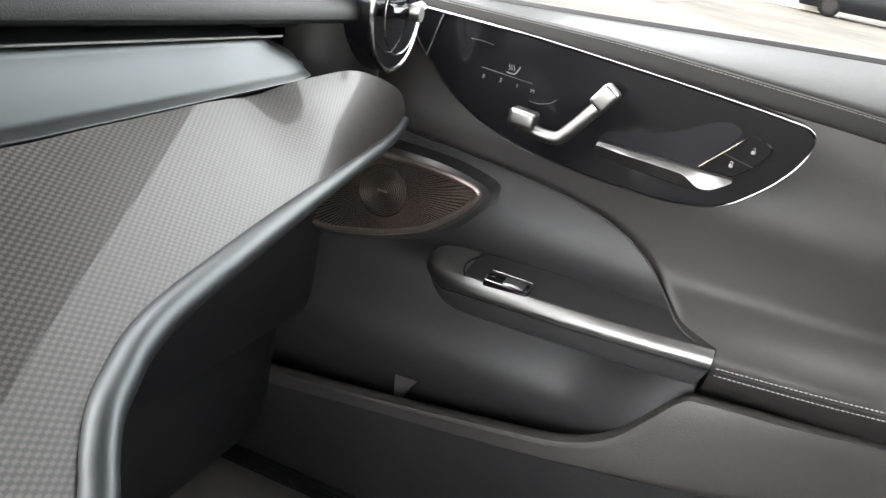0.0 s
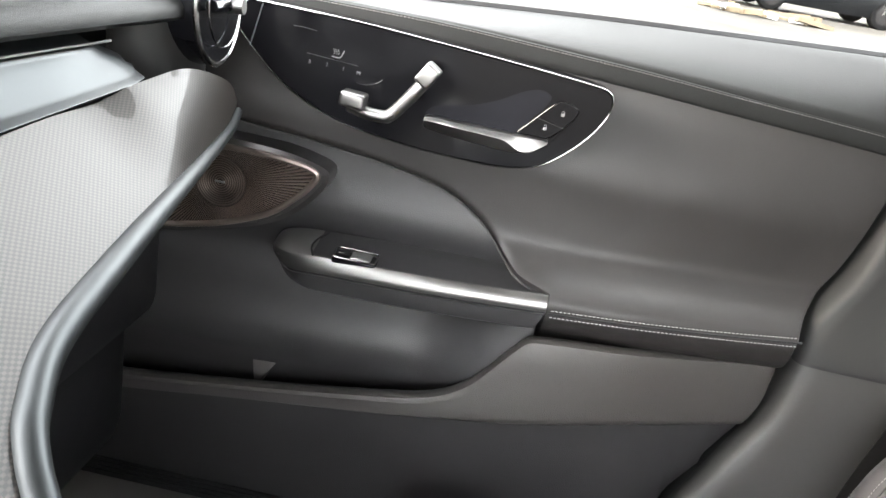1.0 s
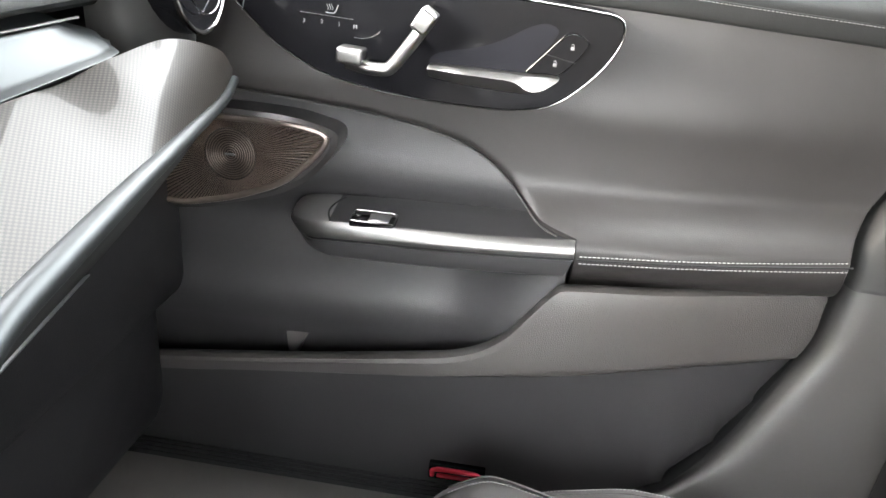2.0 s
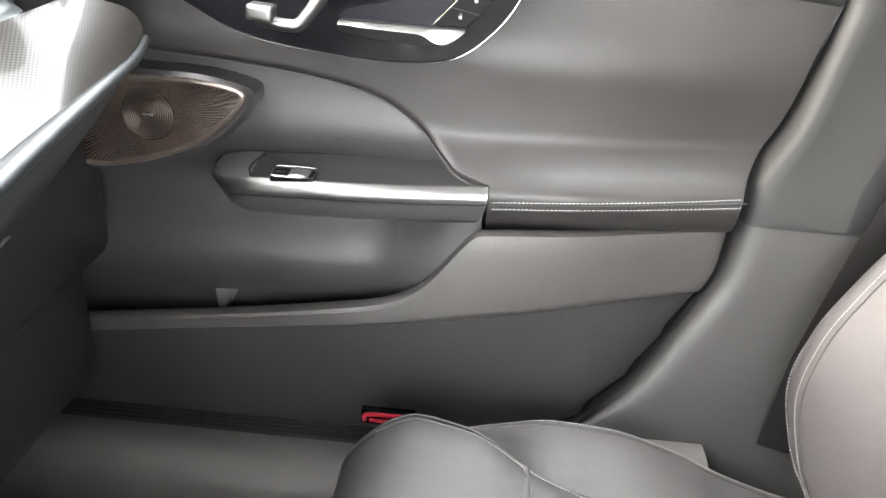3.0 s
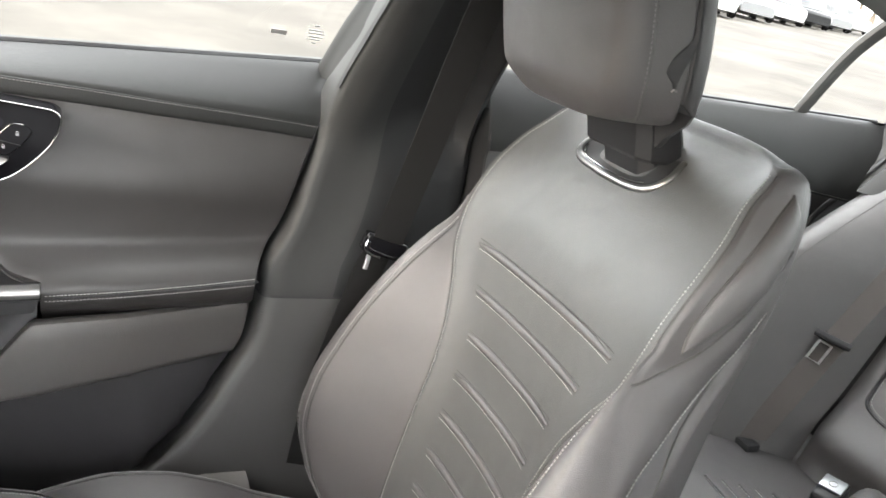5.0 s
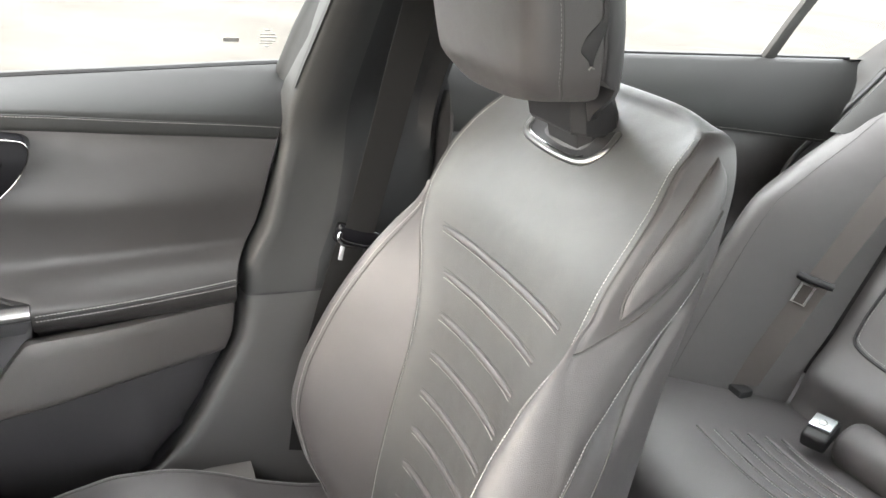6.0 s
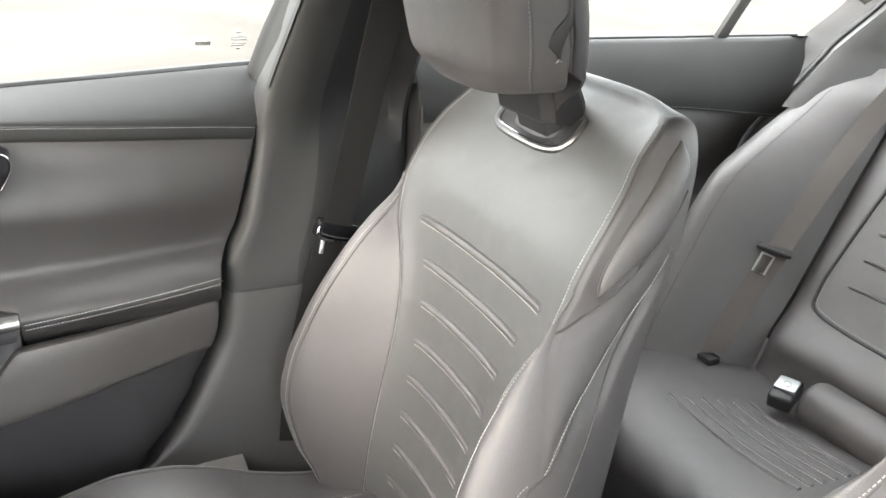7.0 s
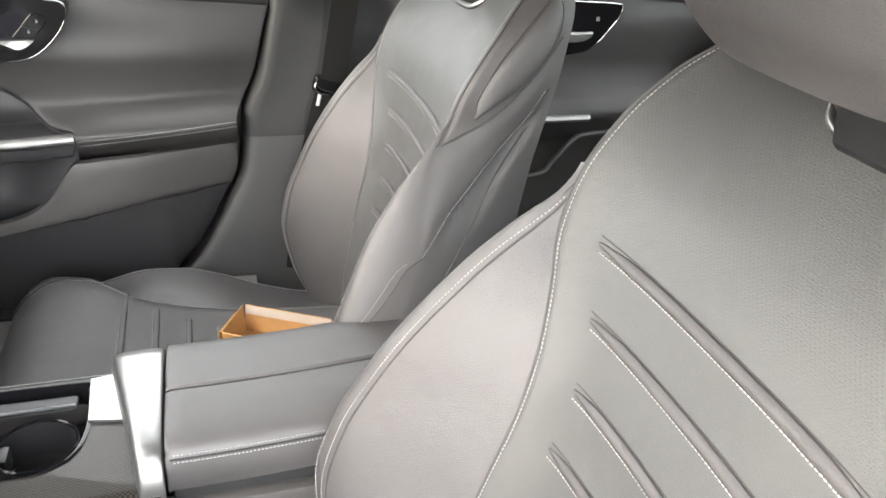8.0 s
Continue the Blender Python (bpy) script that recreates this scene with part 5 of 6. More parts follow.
Q7 = hermite([(0.90, 1.36), (0.987, 1.452), (1.059, 1.530), (1.11, 1.577), (1.172, 1.632), (1.36, 1.72)])

rear = thing("rear_door", (1.0, 0.78, 0.36), "closed rear passenger door lined in black leather", "car door")
rows = []
for u in [(k / 43) ** 1.7 for k in range(44)]:
    row = []
    for s in np.linspace(0, 1, 20):
        z = 0.955 + (1.080 - 0.955) * s
        x = PIL_REAR(z) + 0.010 + u * (QS(z) - 0.022 - PIL_REAR(z))
        row.append(Vector((x, 0.768 + 0.052 * s ** 1.6 - 0.005 * math.sin(s * math.pi) + 0.014 * smooth(1.52, 1.62, x), z - (0.045 * smooth(1.1, 1.65, x) * (1 - s)))))
    x = min(x, 1.60)
    row += [Vector((x, 0.826, 1.082)), Vector((x, 0.836, 1.07))]
    rows.append(row)
part("upper_pad", loft(rows), PAD_LEATHER, rear, "black leather sill pad")
run = [Vector((x, 0.766, 0.960 - 0.045 * smooth(1.1, 1.65, x))) for x in np.linspace(0.68, 1.60, 50)]
part("stitching", stitches([run]), DARK_THREAD, rear)
RP = hermite([(0.36, 0.76), (0.55, 0.77), (0.64, 0.765), (0.69, 0.735), (0.715, 0.722), (0.735, 0.728), (0.76, 0.752), (0.82, 0.766), (0.90, 0.765), (0.955, 0.776)])
rows = []
for u in [(k / 39) ** 1.7 for k in range(40)]:
    row = []
    for z in np.linspace(0.36, 0.955, 44):
        x = PIL_REAR(z) + 0.010 + u * (QS(z) - 0.022 - PIL_REAR(z))
        row.append(Vector((x, RP(z) + 0.02 * smooth(1.2, 1.5, x), z)))
    rows.append(row)
part("main_panel", loft(rows), DOOR_LEATHER, rear)
part("armrest_chrome", tube([Vector((x, 0.722, 0.713)) for x in np.linspace(0.78, 1.028, 14)], 0.008, 8), CHROME, rear, "satin chrome strip")
part("pocket_lip", tube(spline([(0.70, 0.748, 0.575), (0.92, 0.744, 0.578), (0.965, 0.742, 0.61), (1.005, 0.742, 0.655), (1.05, 0.745, 0.668), (1.25, 0.755, 0.672)], 6), 0.007, 8), SOFT_PLASTIC, rear)
out = spline([(0.78, 0.958), (0.99, 0.954), (1.07, 0.9495), (1.083, 0.944), (1.076, 0.920), (1.035, 0.870), (1.00, 0.850), (0.93, 0.846), (0.80, 0.862)], 5, True)
rp = part("control_plate", slab(out, 0.745, 0.775), GLOSS_BLACK, rear, "gloss black handle plate with chrome outline")
ring = [Vector((p[0], 0.7445, p[1])) for p in out]
part("plate_outline", tube(ring + ring[:1], 0.0016, 6, caps=False), BRIGHT, rp)
part("handle", slab(spline([(0.90, 0.895), (0.99, 0.893), (1.02, 0.893), (1.005, 0.877), (0.97, 0.873), (0.91, 0.878)], 4, True), 0.735, 0.748, 0.003), CHROME, rp)
part("lock_mark", box((1.025, 0.7435, 0.915), (1.033, 0.7450, 0.924), 0.0006), WHITE_PRINT, rp)
seal = []
for z in np.linspace(0.36, 1.082, 36):
    edge = RP(z) if z < 0.955 else 0.768 + 0.052 * ((z - 0.955) / 0.125) ** 1.6
    back = PIL_Y(z) + 0.018 + PIL_BACK(z)
    r = PIL_REAR(z)
    seal.append([Vector((r - 0.012, back + 0.02, z)), Vector((r - 0.001, back, z)), Vector((r + 0.006, 0.5 * (back + edge), z)), Vector((r + 0.009, edge - 0.002, z)), Vector((r + 0.013, edge - 0.004, z)), Vector((r + 0.018, edge + 0.004, z))])
part("front_seal", loft(seal), RUBBER, rear, "black rubber door seal")
# window post and rear quarter glass
post = [Vector((1.352, 0.832, 1.075)), Vector((1.418, 0.80, 1.22)), Vector((1.47, 0.72, 1.335))]
part("window_post", tube(spline(post, 6), 0.017, 8, flat=0.6, up=(0, 1, 0)), PILLAR, rear, "dark divider between rear windows")
part("window_glass", loft([[Vector((x, 0.838, 1.07)), Vector((x + 0.09, 0.70, 1.34))] for x in np.linspace(0.62, 1.62, 6)]), PANE, rear)
part("window_seal", tube([Vector((x, 0.834, 1.083)) for x in np.linspace(0.72, 1.585, 20)], 0.005, 6), RUBBER, rear)

quarter = thing("rear_pillar", (1.66, 0.74, 0.9), "grey rear quarter pillar trim beside the back seat", "pillar trim")
rows, inner = [], []
for z in np.linspace(0.99, 1.36, 34):
    d = -0.45 * max(0, z - 1.07)
    e = QS(z)
    w = min(QW(max(z, 1.05)), e - 0.03)
    rows.append([Vector((w - 0.004, 0.846 + d, z)), Vector((w + 0.002, 0.836 + d, z)), Vector((w + 0.3 * (e - w), 0.822 + d, z)), Vector((w + 0.7 * (e - w), 0.802 + d, z)), Vector((e - 0.003, 0.786 + d, z)), Vector((e + 0.006, 0.80 + d, z))])
for z in np.linspace(0.96, 1.36, 34):
    d = -0.40 * max(0, z - 1.07)
    e, q = QS(z), Q7(z)
    inner.append([Vector((e + 0.004, 0.785 + d, z)), Vector((e + 0.001, 0.772 + d, z)), Vector((q + 0.55 * (e - q), 0.738 + d, z)), Vector((q + 0.006, 0.700 + d, z)), Vector((q + 0.022, 0.668 + d, z)), Vector((q + 0.12, 0.60 + d, z)), Vector((q + 0.25, 0.55 + d, z))])
part("inner_trim", loft(inner), PILLAR, quarter)
part("door_seal", tube([Vector((QS(z), 0.782 - 0.42 * max(0, z - 1.07), z)) for z in np.linspace(0.80, 1.34, 30)], 0.007, 8), RUBBER, quarter)
part("trim", loft(rows), PILLAR, quarter)

# ---------------------------------------------------------------- rear bench
bench = thing("rear_seat", (1.3, 0.0, 0.20), "black leather rear bench with ribbed cushion and backrest", "car seat")
RXF = lambda z: 1.335 + 0.46 * (z - 0.50)          # front of the backrest at height z
cush = []
prof = [(0.925, 0.20), (0.905, 0.30), (0.900, 0.37), (0.905, 0.415), (0.925, 0.447), (0.955, 0.466), (1.00, 0.474), (1.06, 0.474), (1.15, 0.466), (1.25, 0.456), (1.36, 0.448), (1.45, 0.446)]
for y in np.linspace(-0.66, 0.70, 47):
    dip = 0.022 * math.exp(-((y - 0.36) / 0.17) ** 2) + 0.022 * math.exp(-((y + 0.36) / 0.17) ** 2) - 0.012
    edge = 0.02 * smooth(0.63, 0.70, abs(y - 0.02))
    cush.append([Vector((p[0], y, p[1] - (dip + edge) * smooth(0.40, 0.46, p[1]))) for p in spline(prof, 4)])
cushion = part("cushion", loft(cush), LEATHER, bench, "leather rear cushion")


def rear_cushion_z(x, y):
    z = np.interp(x, [p[0] for p in prof[3:]], [p[1] for p in prof[3:]])
    return z - (0.022 * math.exp(-((y - 0.36) / 0.17) ** 2) - 0.012)


for k in range(6):
    x = 1.06 + 0.030 * k
    line = [Vector((x, y, rear_cushion_z(x, y) + 0.001)) for y in np.linspace(0.20 + 0.0 * k, 0.50 - 0.012 * k, 14)]
    rib = part("rib", tube(line, 0.0055, 8, flat=0.75, up=(0, 0, 1)), LEATHER, cushion)
    part("stitching", stitches([[p + Vector((-0.006, 0, 0.0006)) for p in line]], 0.006, 0.004, 0.0008), THREAD, rib)


WING = hermite([(0.43, 0.23), (0.60, 0.24), (0.75, 0.24), (0.825, 0.232), (0.90, 0.170), (0.96, 0.105), (1.03, 0.050)])


def bench_row(y, z):
    """The backrest's skin: side wings come forward, the seats' centres are dished, a roll at the bottom."""
    x = RXF(z)
    wing = WING(z) * (0.5 * smooth(0.53, 0.67, y) + 0.5 * min(1.0, max(0.0, (y - 0.53) / 0.14)))
    seatdip = -0.012 * math.exp(-((y - 0.33) / 0.16) ** 4)
    roll = 0.030 * math.exp(-((z - 0.535) / 0.04) ** 2) * (1 - smooth(0.50, 0.56, y))
    topr = 0.05 * smooth(0.98, 1.045, z) ** 2
    return Vector((x - wing - seatdip - roll + topr, y, z))


for name, y0, y1 in (("backrest", -0.66, 0.535), ("side_wing", 0.54, 0.70)):
    rows = []
    n = 60 if name == "backrest" else 14
    for y in np.linspace(y0, y1, n):
        e = 0.012 * (1 - smooth(0, 0.012, min(y - y0, y1 - y)))
        rows.append([bench_row(y, z) + Vector((e, 0, 0)) for z in np.linspace(0.43, 1.045, 46)] + [Vector((RXF(1.045) + 0.10, y, 1.045)), Vector((RXF(1.045) + 0.20, y, 1.03))])
    ob = part(name, loft(rows), LEATHER, bench, "smooth leather outer wing" if name == "side_wing" else "leather rear backrest")
    if name == "backrest":
        rear_back = ob
    else:
        part("wing_seam", tube([bench_row(0.652, z) + Vector((-0.0008, 0, 0)) for z in np.linspace(0.50, 1.02, 24)], 0.0007, 6), SEAM, ob)
ins = spline([(0.19, 0.60), (0.33, 0.588), (0.47, 0.60), (0.495, 0.64), (0.487, 0.75), (0.470, 0.87), (0.44, 0.93), (0.33, 0.95), (0.22, 0.93), (0.185, 0.80)], 6, True)
part("insert_piping", tube([bench_row(p[0], p[1]) + Vector((-0.001, 0, 0)) for p in ins + ins[:1]], 0.0035, 6, caps=False), RUBBER, rear_back)
part("stitching", stitches([[bench_row(0.33 + (p[0] - 0.33) * 0.965, 0.76 + (p[1] - 0.76) * 0.972) + Vector((-0.001, 0, 0)) for p in ins + ins[:1]]], 0.006, 0.004, 0.0007), DARK_THREAD, rear_back)
for k in range(5):
    z = 0.665 + 0.052 * k
    line = [bench_row(y, z) + Vector((-0.0012, 0, 0)) for y in np.linspace(0.225, 0.445, 12)]
    rib = part("rib", tube(line, 0.004, 6, flat=0.7, up=(-1, 0, 0)), LEATHER, rear_back)
    part("stitching", stitches([[p + Vector((0, 0, -0.006)) for p in line]], 0.006, 0.004, 0.0007), THREAD, rib)
part("cushion_roll", tube([Vector((1.298, y, 0.474)) for y in list(np.linspace(-0.64, 0.365, 12)) + [0.376, 0.383]], [0.047] * 12 + [0.042, 0.030], 18), LEATHER, bench, "padded roll behind the cushion")
tagged(part("parcel_shelf", box((1.60, -0.74, 1.00), (2.05, 0.76, 1.03), 0.01), CARPET), "dark parcel shelf behind the rear seat", "shelf", kind="structure")
tagged(part("wall_rear", box((1.70, -0.80, 0.16), (1.76, 0.84, 1.0)), CARPET), "dark bulkhead behind the rear seat", "bulkhead", kind="structure")

rbelt = thing("rear_seat_belt", (1.3, 0.6, 0.46), "brown-grey rear seat belt lying over the leather wing", "seat belt")


def belt_strip(pts, width, parent):
    rows = []
    for p in spline(pts, 8):
        w = Vector((0.60, -0.76, 0.24)).normalized() * width / 2
        n = Vector((-0.72, -0.60, 0.34)) * 0.0015
        rows.append([p - w, p - w + n, p + n * 1.3, p + w + n, p + w])
    return part("webbing", loft(rows), REAR_WEBBING, parent)


RB = [Vector(p) for p in ((1.572, 0.538, 1.046), (1.514, 0.556, 0.958), (1.434, 0.561, 0.845), (1.352, 0.569, 0.707), (1.278, 0.574, 0.575), (1.234, 0.580, 0.485))]
belt_strip(RB, 0.056, rbelt)
tng = part("belt_tongue", tube([Vector((1.322, 0.594, 0.708)), Vector((1.336, 0.568, 0.704)), Vector((1.360, 0.542, 0.698))], 0.009, 10, flat=0.8), DARK_PLASTIC, rbelt, "dark tongue with bright steel buckle plate")
fr = [Vector((1.322, 0.580, 0.697)), Vector((1.306, 0.582, 0.660)), Vector((1.318, 0.562, 0.656)), Vector((1.334, 0.560, 0.692))]
part("steel_plate", tube(fr + fr[:1], 0.0028, 6), BRUSHED, tng)
part("belt_stop", box((1.215, 0.562, 0.464), (1.248, 0.604, 0.480), 0.005), RUBBER, rbelt)
buckle = thing("belt_buckle", (1.245, 0.395, 0.47), "dark belt buckle with grey release button on the rear cushion", "belt buckle")
bm = box((-0.035, -0.022, -0.014), (0.035, 0.022, 0.018), 0.008, seg=3)
moved(bm, Matrix.Translation((1.25, 0.402, 0.487)) @ Euler((0, radians(-14), radians(22))).to_matrix().to_4x4())
part("body", bm, DARK_PLASTIC, buckle)
bm = box((-0.012, -0.0195, -0.004), (0.024, 0.0195, 0.004), 0.003)
moved(bm, Matrix.Translation((1.245, 0.400, 0.506)) @ Euler((0, radians(-14), radians(22))).to_matrix().to_4x4())
btn_ob = part("release_button", bm, SATIN, buckle, "grey release button")
bm = tube([Vector((1.248 + 0.007 * math.cos(t), 0.401 + 0.007 * math.sin(t), 0.5112 + 0.0017 * math.cos(t))) for t in np.linspace(0, 2 * math.pi, 14)], 0.001, 4, caps=False)
part("button_mark", bm, WHITE_PRINT, btn_ob)

# ---------------------------------------------------------------- dashboard
dash = thing("dashboard", (-0.6, 0.3, 0.5), "black dashboard with satin silver bar and woven metal trim", "dashboard")
LOWER = [(-0.348, 0.637, 0.890), (-0.333, 0.575, 0.884), (-0.301, 0.422, 0.888), (-0.2805, 0.3096, 0.8878), (-0.2667, 0.235, 0.8866), (-0.2555, 0.1796, 0.8861), (-0.247, 0.1488, 0.8844),
         (-0.2377, 0.1267, 0.8807), (-0.2301, 0.1116, 0.8772), (-0.2197, 0.098, 0.8708), (-0.2096, 0.0873, 0.8642), (-0.1938, 0.0651, 0.8547), (-0.1826, 0.035, 0.8511)]
UPPER = [(-0.349, 0.641, 0.897), (-0.347, 0.606, 0.921), (-0.349, 0.520, 0.942), (-0.350, 0.438, 0.941), (-0.350, 0.342, 0.937), (-0.3331, 0.2269, 0.9388), (-0.3232, 0.174, 0.9401),
         (-0.3187, 0.149, 0.9411), (-0.3109, 0.1101, 0.9427), (-0.300, 0.0521, 0.9465), (-0.2857, -0.018, 0.9518), (-0.2725, -0.0803, 0.9575), (-0.2615, -0.1289, 0.9623)]
lo, up = spline(LOWER, 5), spline(UPPER, 5)
rows = []
for a, b in zip(lo, up):
    row = []
    for s in np.linspace(0, 1, 16):
        p = a.lerp(b, s)
        flat = 0.7060 - 0.769 * p.x - 0.109 * p.y - 0.83 * (p.x + 0.285) ** 2 + 0.20 * max(0.0, 0.33 - p.y) ** 2          # one fair lacquered sheet towards the middle of the car
        w = smooth(0.43, 0.34, p.y)
        p.z = p.z * (1 - w) + flat * w
        p += Vector((0.0012, 0, 0.0018)) * math.sin(s * math.pi) * (1 - w) * 1.2 * min(1.0, (a - b).length / 0.12)
        row.append(p)
    rows.append(row)
trim = part("woven_trim", loft(rows), WEAVE, dash, "woven metal trim under glossy lacquer")
uv_planar(trim, lambda c: c.y, lambda c: 0.8 * c.z - c.x)
part("trim_edge", tube([p + Vector((0.002, 0, -0.003)) for p in lo], [0.0045 + 0.0035 * smooth(0, 20, i) for i in range(len(lo))], 10), BAR_SILVER, dash, "satin silver lower edge")
rows = []
for p in lo:
    rows.append([p + Vector((-0.002, 0, -0.006)), p + Vector((-0.010, 0.004, -0.018)), p + Vector((-0.050, 0.012, -0.070)), p + Vector((-0.105, 0.022, -0.135)), p + Vector((-0.145, 0.030, -0.180)),
                 p + Vector((-0.20, 0.032, -0.186))])
part("lower_roll", loft(rows), PILLAR, dash, "dark soft lower roll")
part("glovebox_gap", tube([p + Vector((-0.142, 0.029, -0.179)) for p in lo[2:24]], 0.002, 6), SATIN, dash)
part("glovebox", box((-0.66, 0.20, 0.44), (-0.475, 0.70, 0.690), 0.03), DARK_PLASTIC, dash, "dark glovebox lid")
# silver bar with rounded end
BAR_X = -0.372
rows = []
for u in list(np.linspace(0, 0.94, 24)) + [0.965, 0.985, 1.0]:
    row = []
    for q, dx, dz in [(0.0, -0.032, 0.001), (0.0, -0.006, 0.0), (0.0, -0.001, -0.0015)] + [(q, 0.019 * q ** 1.5, 0.0) for q in np.linspace(0.06, 0.86, 11)] + [(0.90, 0.0205, 0.0), (0.93, 0.0212, 0.0), (1.0, 0.0195, 0.0), (1.04, -0.005, -0.004)]:
        end = 0.446 + 0.040 * smooth(0.0, 0.75, q)
        y = -0.40 + (end + 0.40) * u
        t, b = 0.966, 0.9165 + 0.050 * y
        row.append(Vector((BAR_X + dx - 0.030 * smooth(0.94, 1.0, u) ** 2, y, t + (b - t) * q + dz)))
    rows.append(row)
part("silver_bar", loft(rows), BAR_SILVER, dash, "satin silver air outlet bar", 60)
part("bar_edge", tube([Vector((BAR_X - 0.002, y, 0.9665)) for y in np.linspace(-0.40, 0.438, 30)], 0.0010, 6), BRUSHED, dash)
rows = [[Vector((-0.48, y, 0.955)), Vector((-0.415, y, 0.963)), Vector((-0.410, y, 0.969)), Vector((-0.405, y, 0.975))] for y in np.linspace(-0.45, 0.66, 20)]
part("outlet_slot", loft(rows), RUBBER, dash)
rows = []
for y in np.linspace(-0.85, 0.78, 30):
    e = 0.045 * smooth(0.56, 0.78, y)
    rows.append([Vector((-0.385 - e, y, 0.974)), Vector((-0.371 - e, y, 0.976)), Vector((-0.366 - e, y, 0.980)), Vector((-0.366 - e, y, 0.988)), Vector((-0.374 - e, y, 0.998)), Vector((-0.41 - e, y, 1.006)), Vector((-0.60, y, 1.012)), Vector((-0.95, y, 0.99)), Vector((-1.25, y, 0.96))])
part("top_pad", loft(rows), PAD_LEATHER, dash, "black dashboard top pad")
part("body", box((-1.22, -0.84, 0.60), (-0.46, 0.74, 0.955), 0.02), DARK_PLASTIC, dash)
rows = []
for z, gx, gy in ((0.898, 0.80, 0.80), (0.906, 0.95, 0.94), (0.92, 1.0, 1.0), (0.95, 1.0, 1.0), (0.985, 1.0, 1.0), (1.005, 0.9, 0.95)):
    rows.append([Vector((-0.425 + 0.052 * gx * math.copysign(abs(math.cos(a)) ** 0.7, math.cos(a)), 0.590 + 0.064 * gy * math.copysign(abs(math.sin(a)) ** 0.8, math.sin(a)), z)) for a in np.linspace(-math.pi / 2, math.pi / 2, 25)])
part("vent_mount", loft(rows), PILLAR, dash)
# round air outlet
VC = Vector((-0.358, 0.597, 0.990))
vent = part("air_outlet", tube([VC + Vector((-0.06, -0.001, -0.004)), VC + Vector((-0.012, 0.0, -0.001)), VC], [0.050, 0.055, 0.054], 32), GLOSS_BLACK, dash, "round air outlet with chrome ring and vane")
axis = Vector((1.0, 0.02, 0.06)).normalized()
vu = axis.orthogonal().normalized()
vv = axis.cross(vu)
for r, rr, d in ((0.0535, 0.0028, 0.0), (0.038, 0.0009, 0.006)):
    ring = [VC + axis * d + vu * r * math.cos(t) + vv * r * math.sin(t) for t in np.linspace(0, 2 * math.pi, 48)]
    part("outlet_ring", tube(ring, rr, 8, caps=False), BRIGHT, vent, "chrome ring")
part("outlet_vane", tube([VC + axis * 0.008 + Vector((0, -0.035, 0)), VC + axis * 0.010, VC + axis * 0.008 + Vector((0, 0.035, 0.004))], 0.006, 8), GLOSS_BLACK, vent)
part("outlet_knob", tube([VC + axis * 0.008, VC + axis * 0.024], 0.007, 10), CHROME, vent)
# upright centre screen
scr = bmesh.new()
scr = box((-0.012, -0.125, -0.15), (0.0, 0.125, 0.15), 0.006, seg=3)
moved(scr, Matrix.Translation((-0.252, -0.025, 0.852)) @ Euler((0, radians(-38), 0)).to_matrix().to_4x4())
screen = thing("centre_screen", (-0.252, -0.025, 0.74), "dark upright touch screen, switched off, reddish reflections tinted into its colour", "screen")
part("screen_body", scr, SCREEN, screen)

# ---------------------------------------------------------------- centre console
con = thing("centre_console", (0.15, 0.0, 0.20), "centre console with leather armrest, chrome bar and cup holder", "console")
KY = 0.012


def lid_row(x, sgn, lift=0.0):
    z = 0.660 + 0.012 * smooth(0.2, 0.5, x) + lift
    e = [(0.002, -0.012), (0.002, -0.003), (0.005, 0.0), (0.03, 0.0015), (0.06, 0.001), (0.085, -0.0015), (0.099, -0.006), (0.105, -0.014), (0.107, -0.026), (0.107, -0.050), (0.104, -0.060)]
    return [Vector((x, KY + sgn * y, z + dz)) for y, dz in e]


for sgn in (1, -1):
    rows = [lid_row(0.158, sgn, -0.004), lid_row(0.160, sgn, -0.001)] + [lid_row(x, sgn) for x in np.linspace(0.165, 0.50, 20)]
    rows += [[p + Vector((0.01, 0, -0.01)) for p in rows[-1]], [p + Vector((0.018, 0, -0.05)) for p in rows[-1]]]
    lid = part("armrest_lid", loft(rows), LEATHER, con, "padded leather armrest lid")
    for off in (0.1035, 0.1075):
        part("stitching", stitches([[Vector((x, KY + sgn * off, 0.6475 + 0.012 * smooth(0.2, 0.5, x) - 1.6 * (off - 0.1035))) for x in np.linspace(0.166, 0.495, 40)]]), THREAD, lid)
    part("lid_seam", tube([Vector((x, KY + sgn * 0.1063, 0.6445 + 0.012 * smooth(0.2, 0.5, x))) for x in np.linspace(0.163, 0.498, 30)], 0.0012, 5), RUBBER, lid)
part("lid_front", loft([[Vector((0.1585, KY + s * 0.106, z)) for s in np.linspace(-1, 1, 9)] for z in (0.60, 0.645, 0.653)]), RUBBER, con)
part("armrest_box", box((0.160, KY - 0.100, 0.30), (0.525, KY + 0.100, 0.604), 0.012), DARK_PLASTIC, con)
for sgn in (1, -1):
    part("side_panel", box((-0.30, KY + sgn * 0.104 - 0.012, 0.24), (0.52, KY + sgn * 0.104 + 0.012, 0.585), 0.010), SOFT_PLASTIC, con, "soft grey side panel")
# unseen dark console body under the screen, blocks light between the two footwells
part("console_stack", box((-1.21, KY - 0.098, 0.201), (-0.302, KY + 0.098, 0.845), 0.02), DARK_PLASTIC, con, "unseen dark console body under the dashboard, shading the passenger footwell")
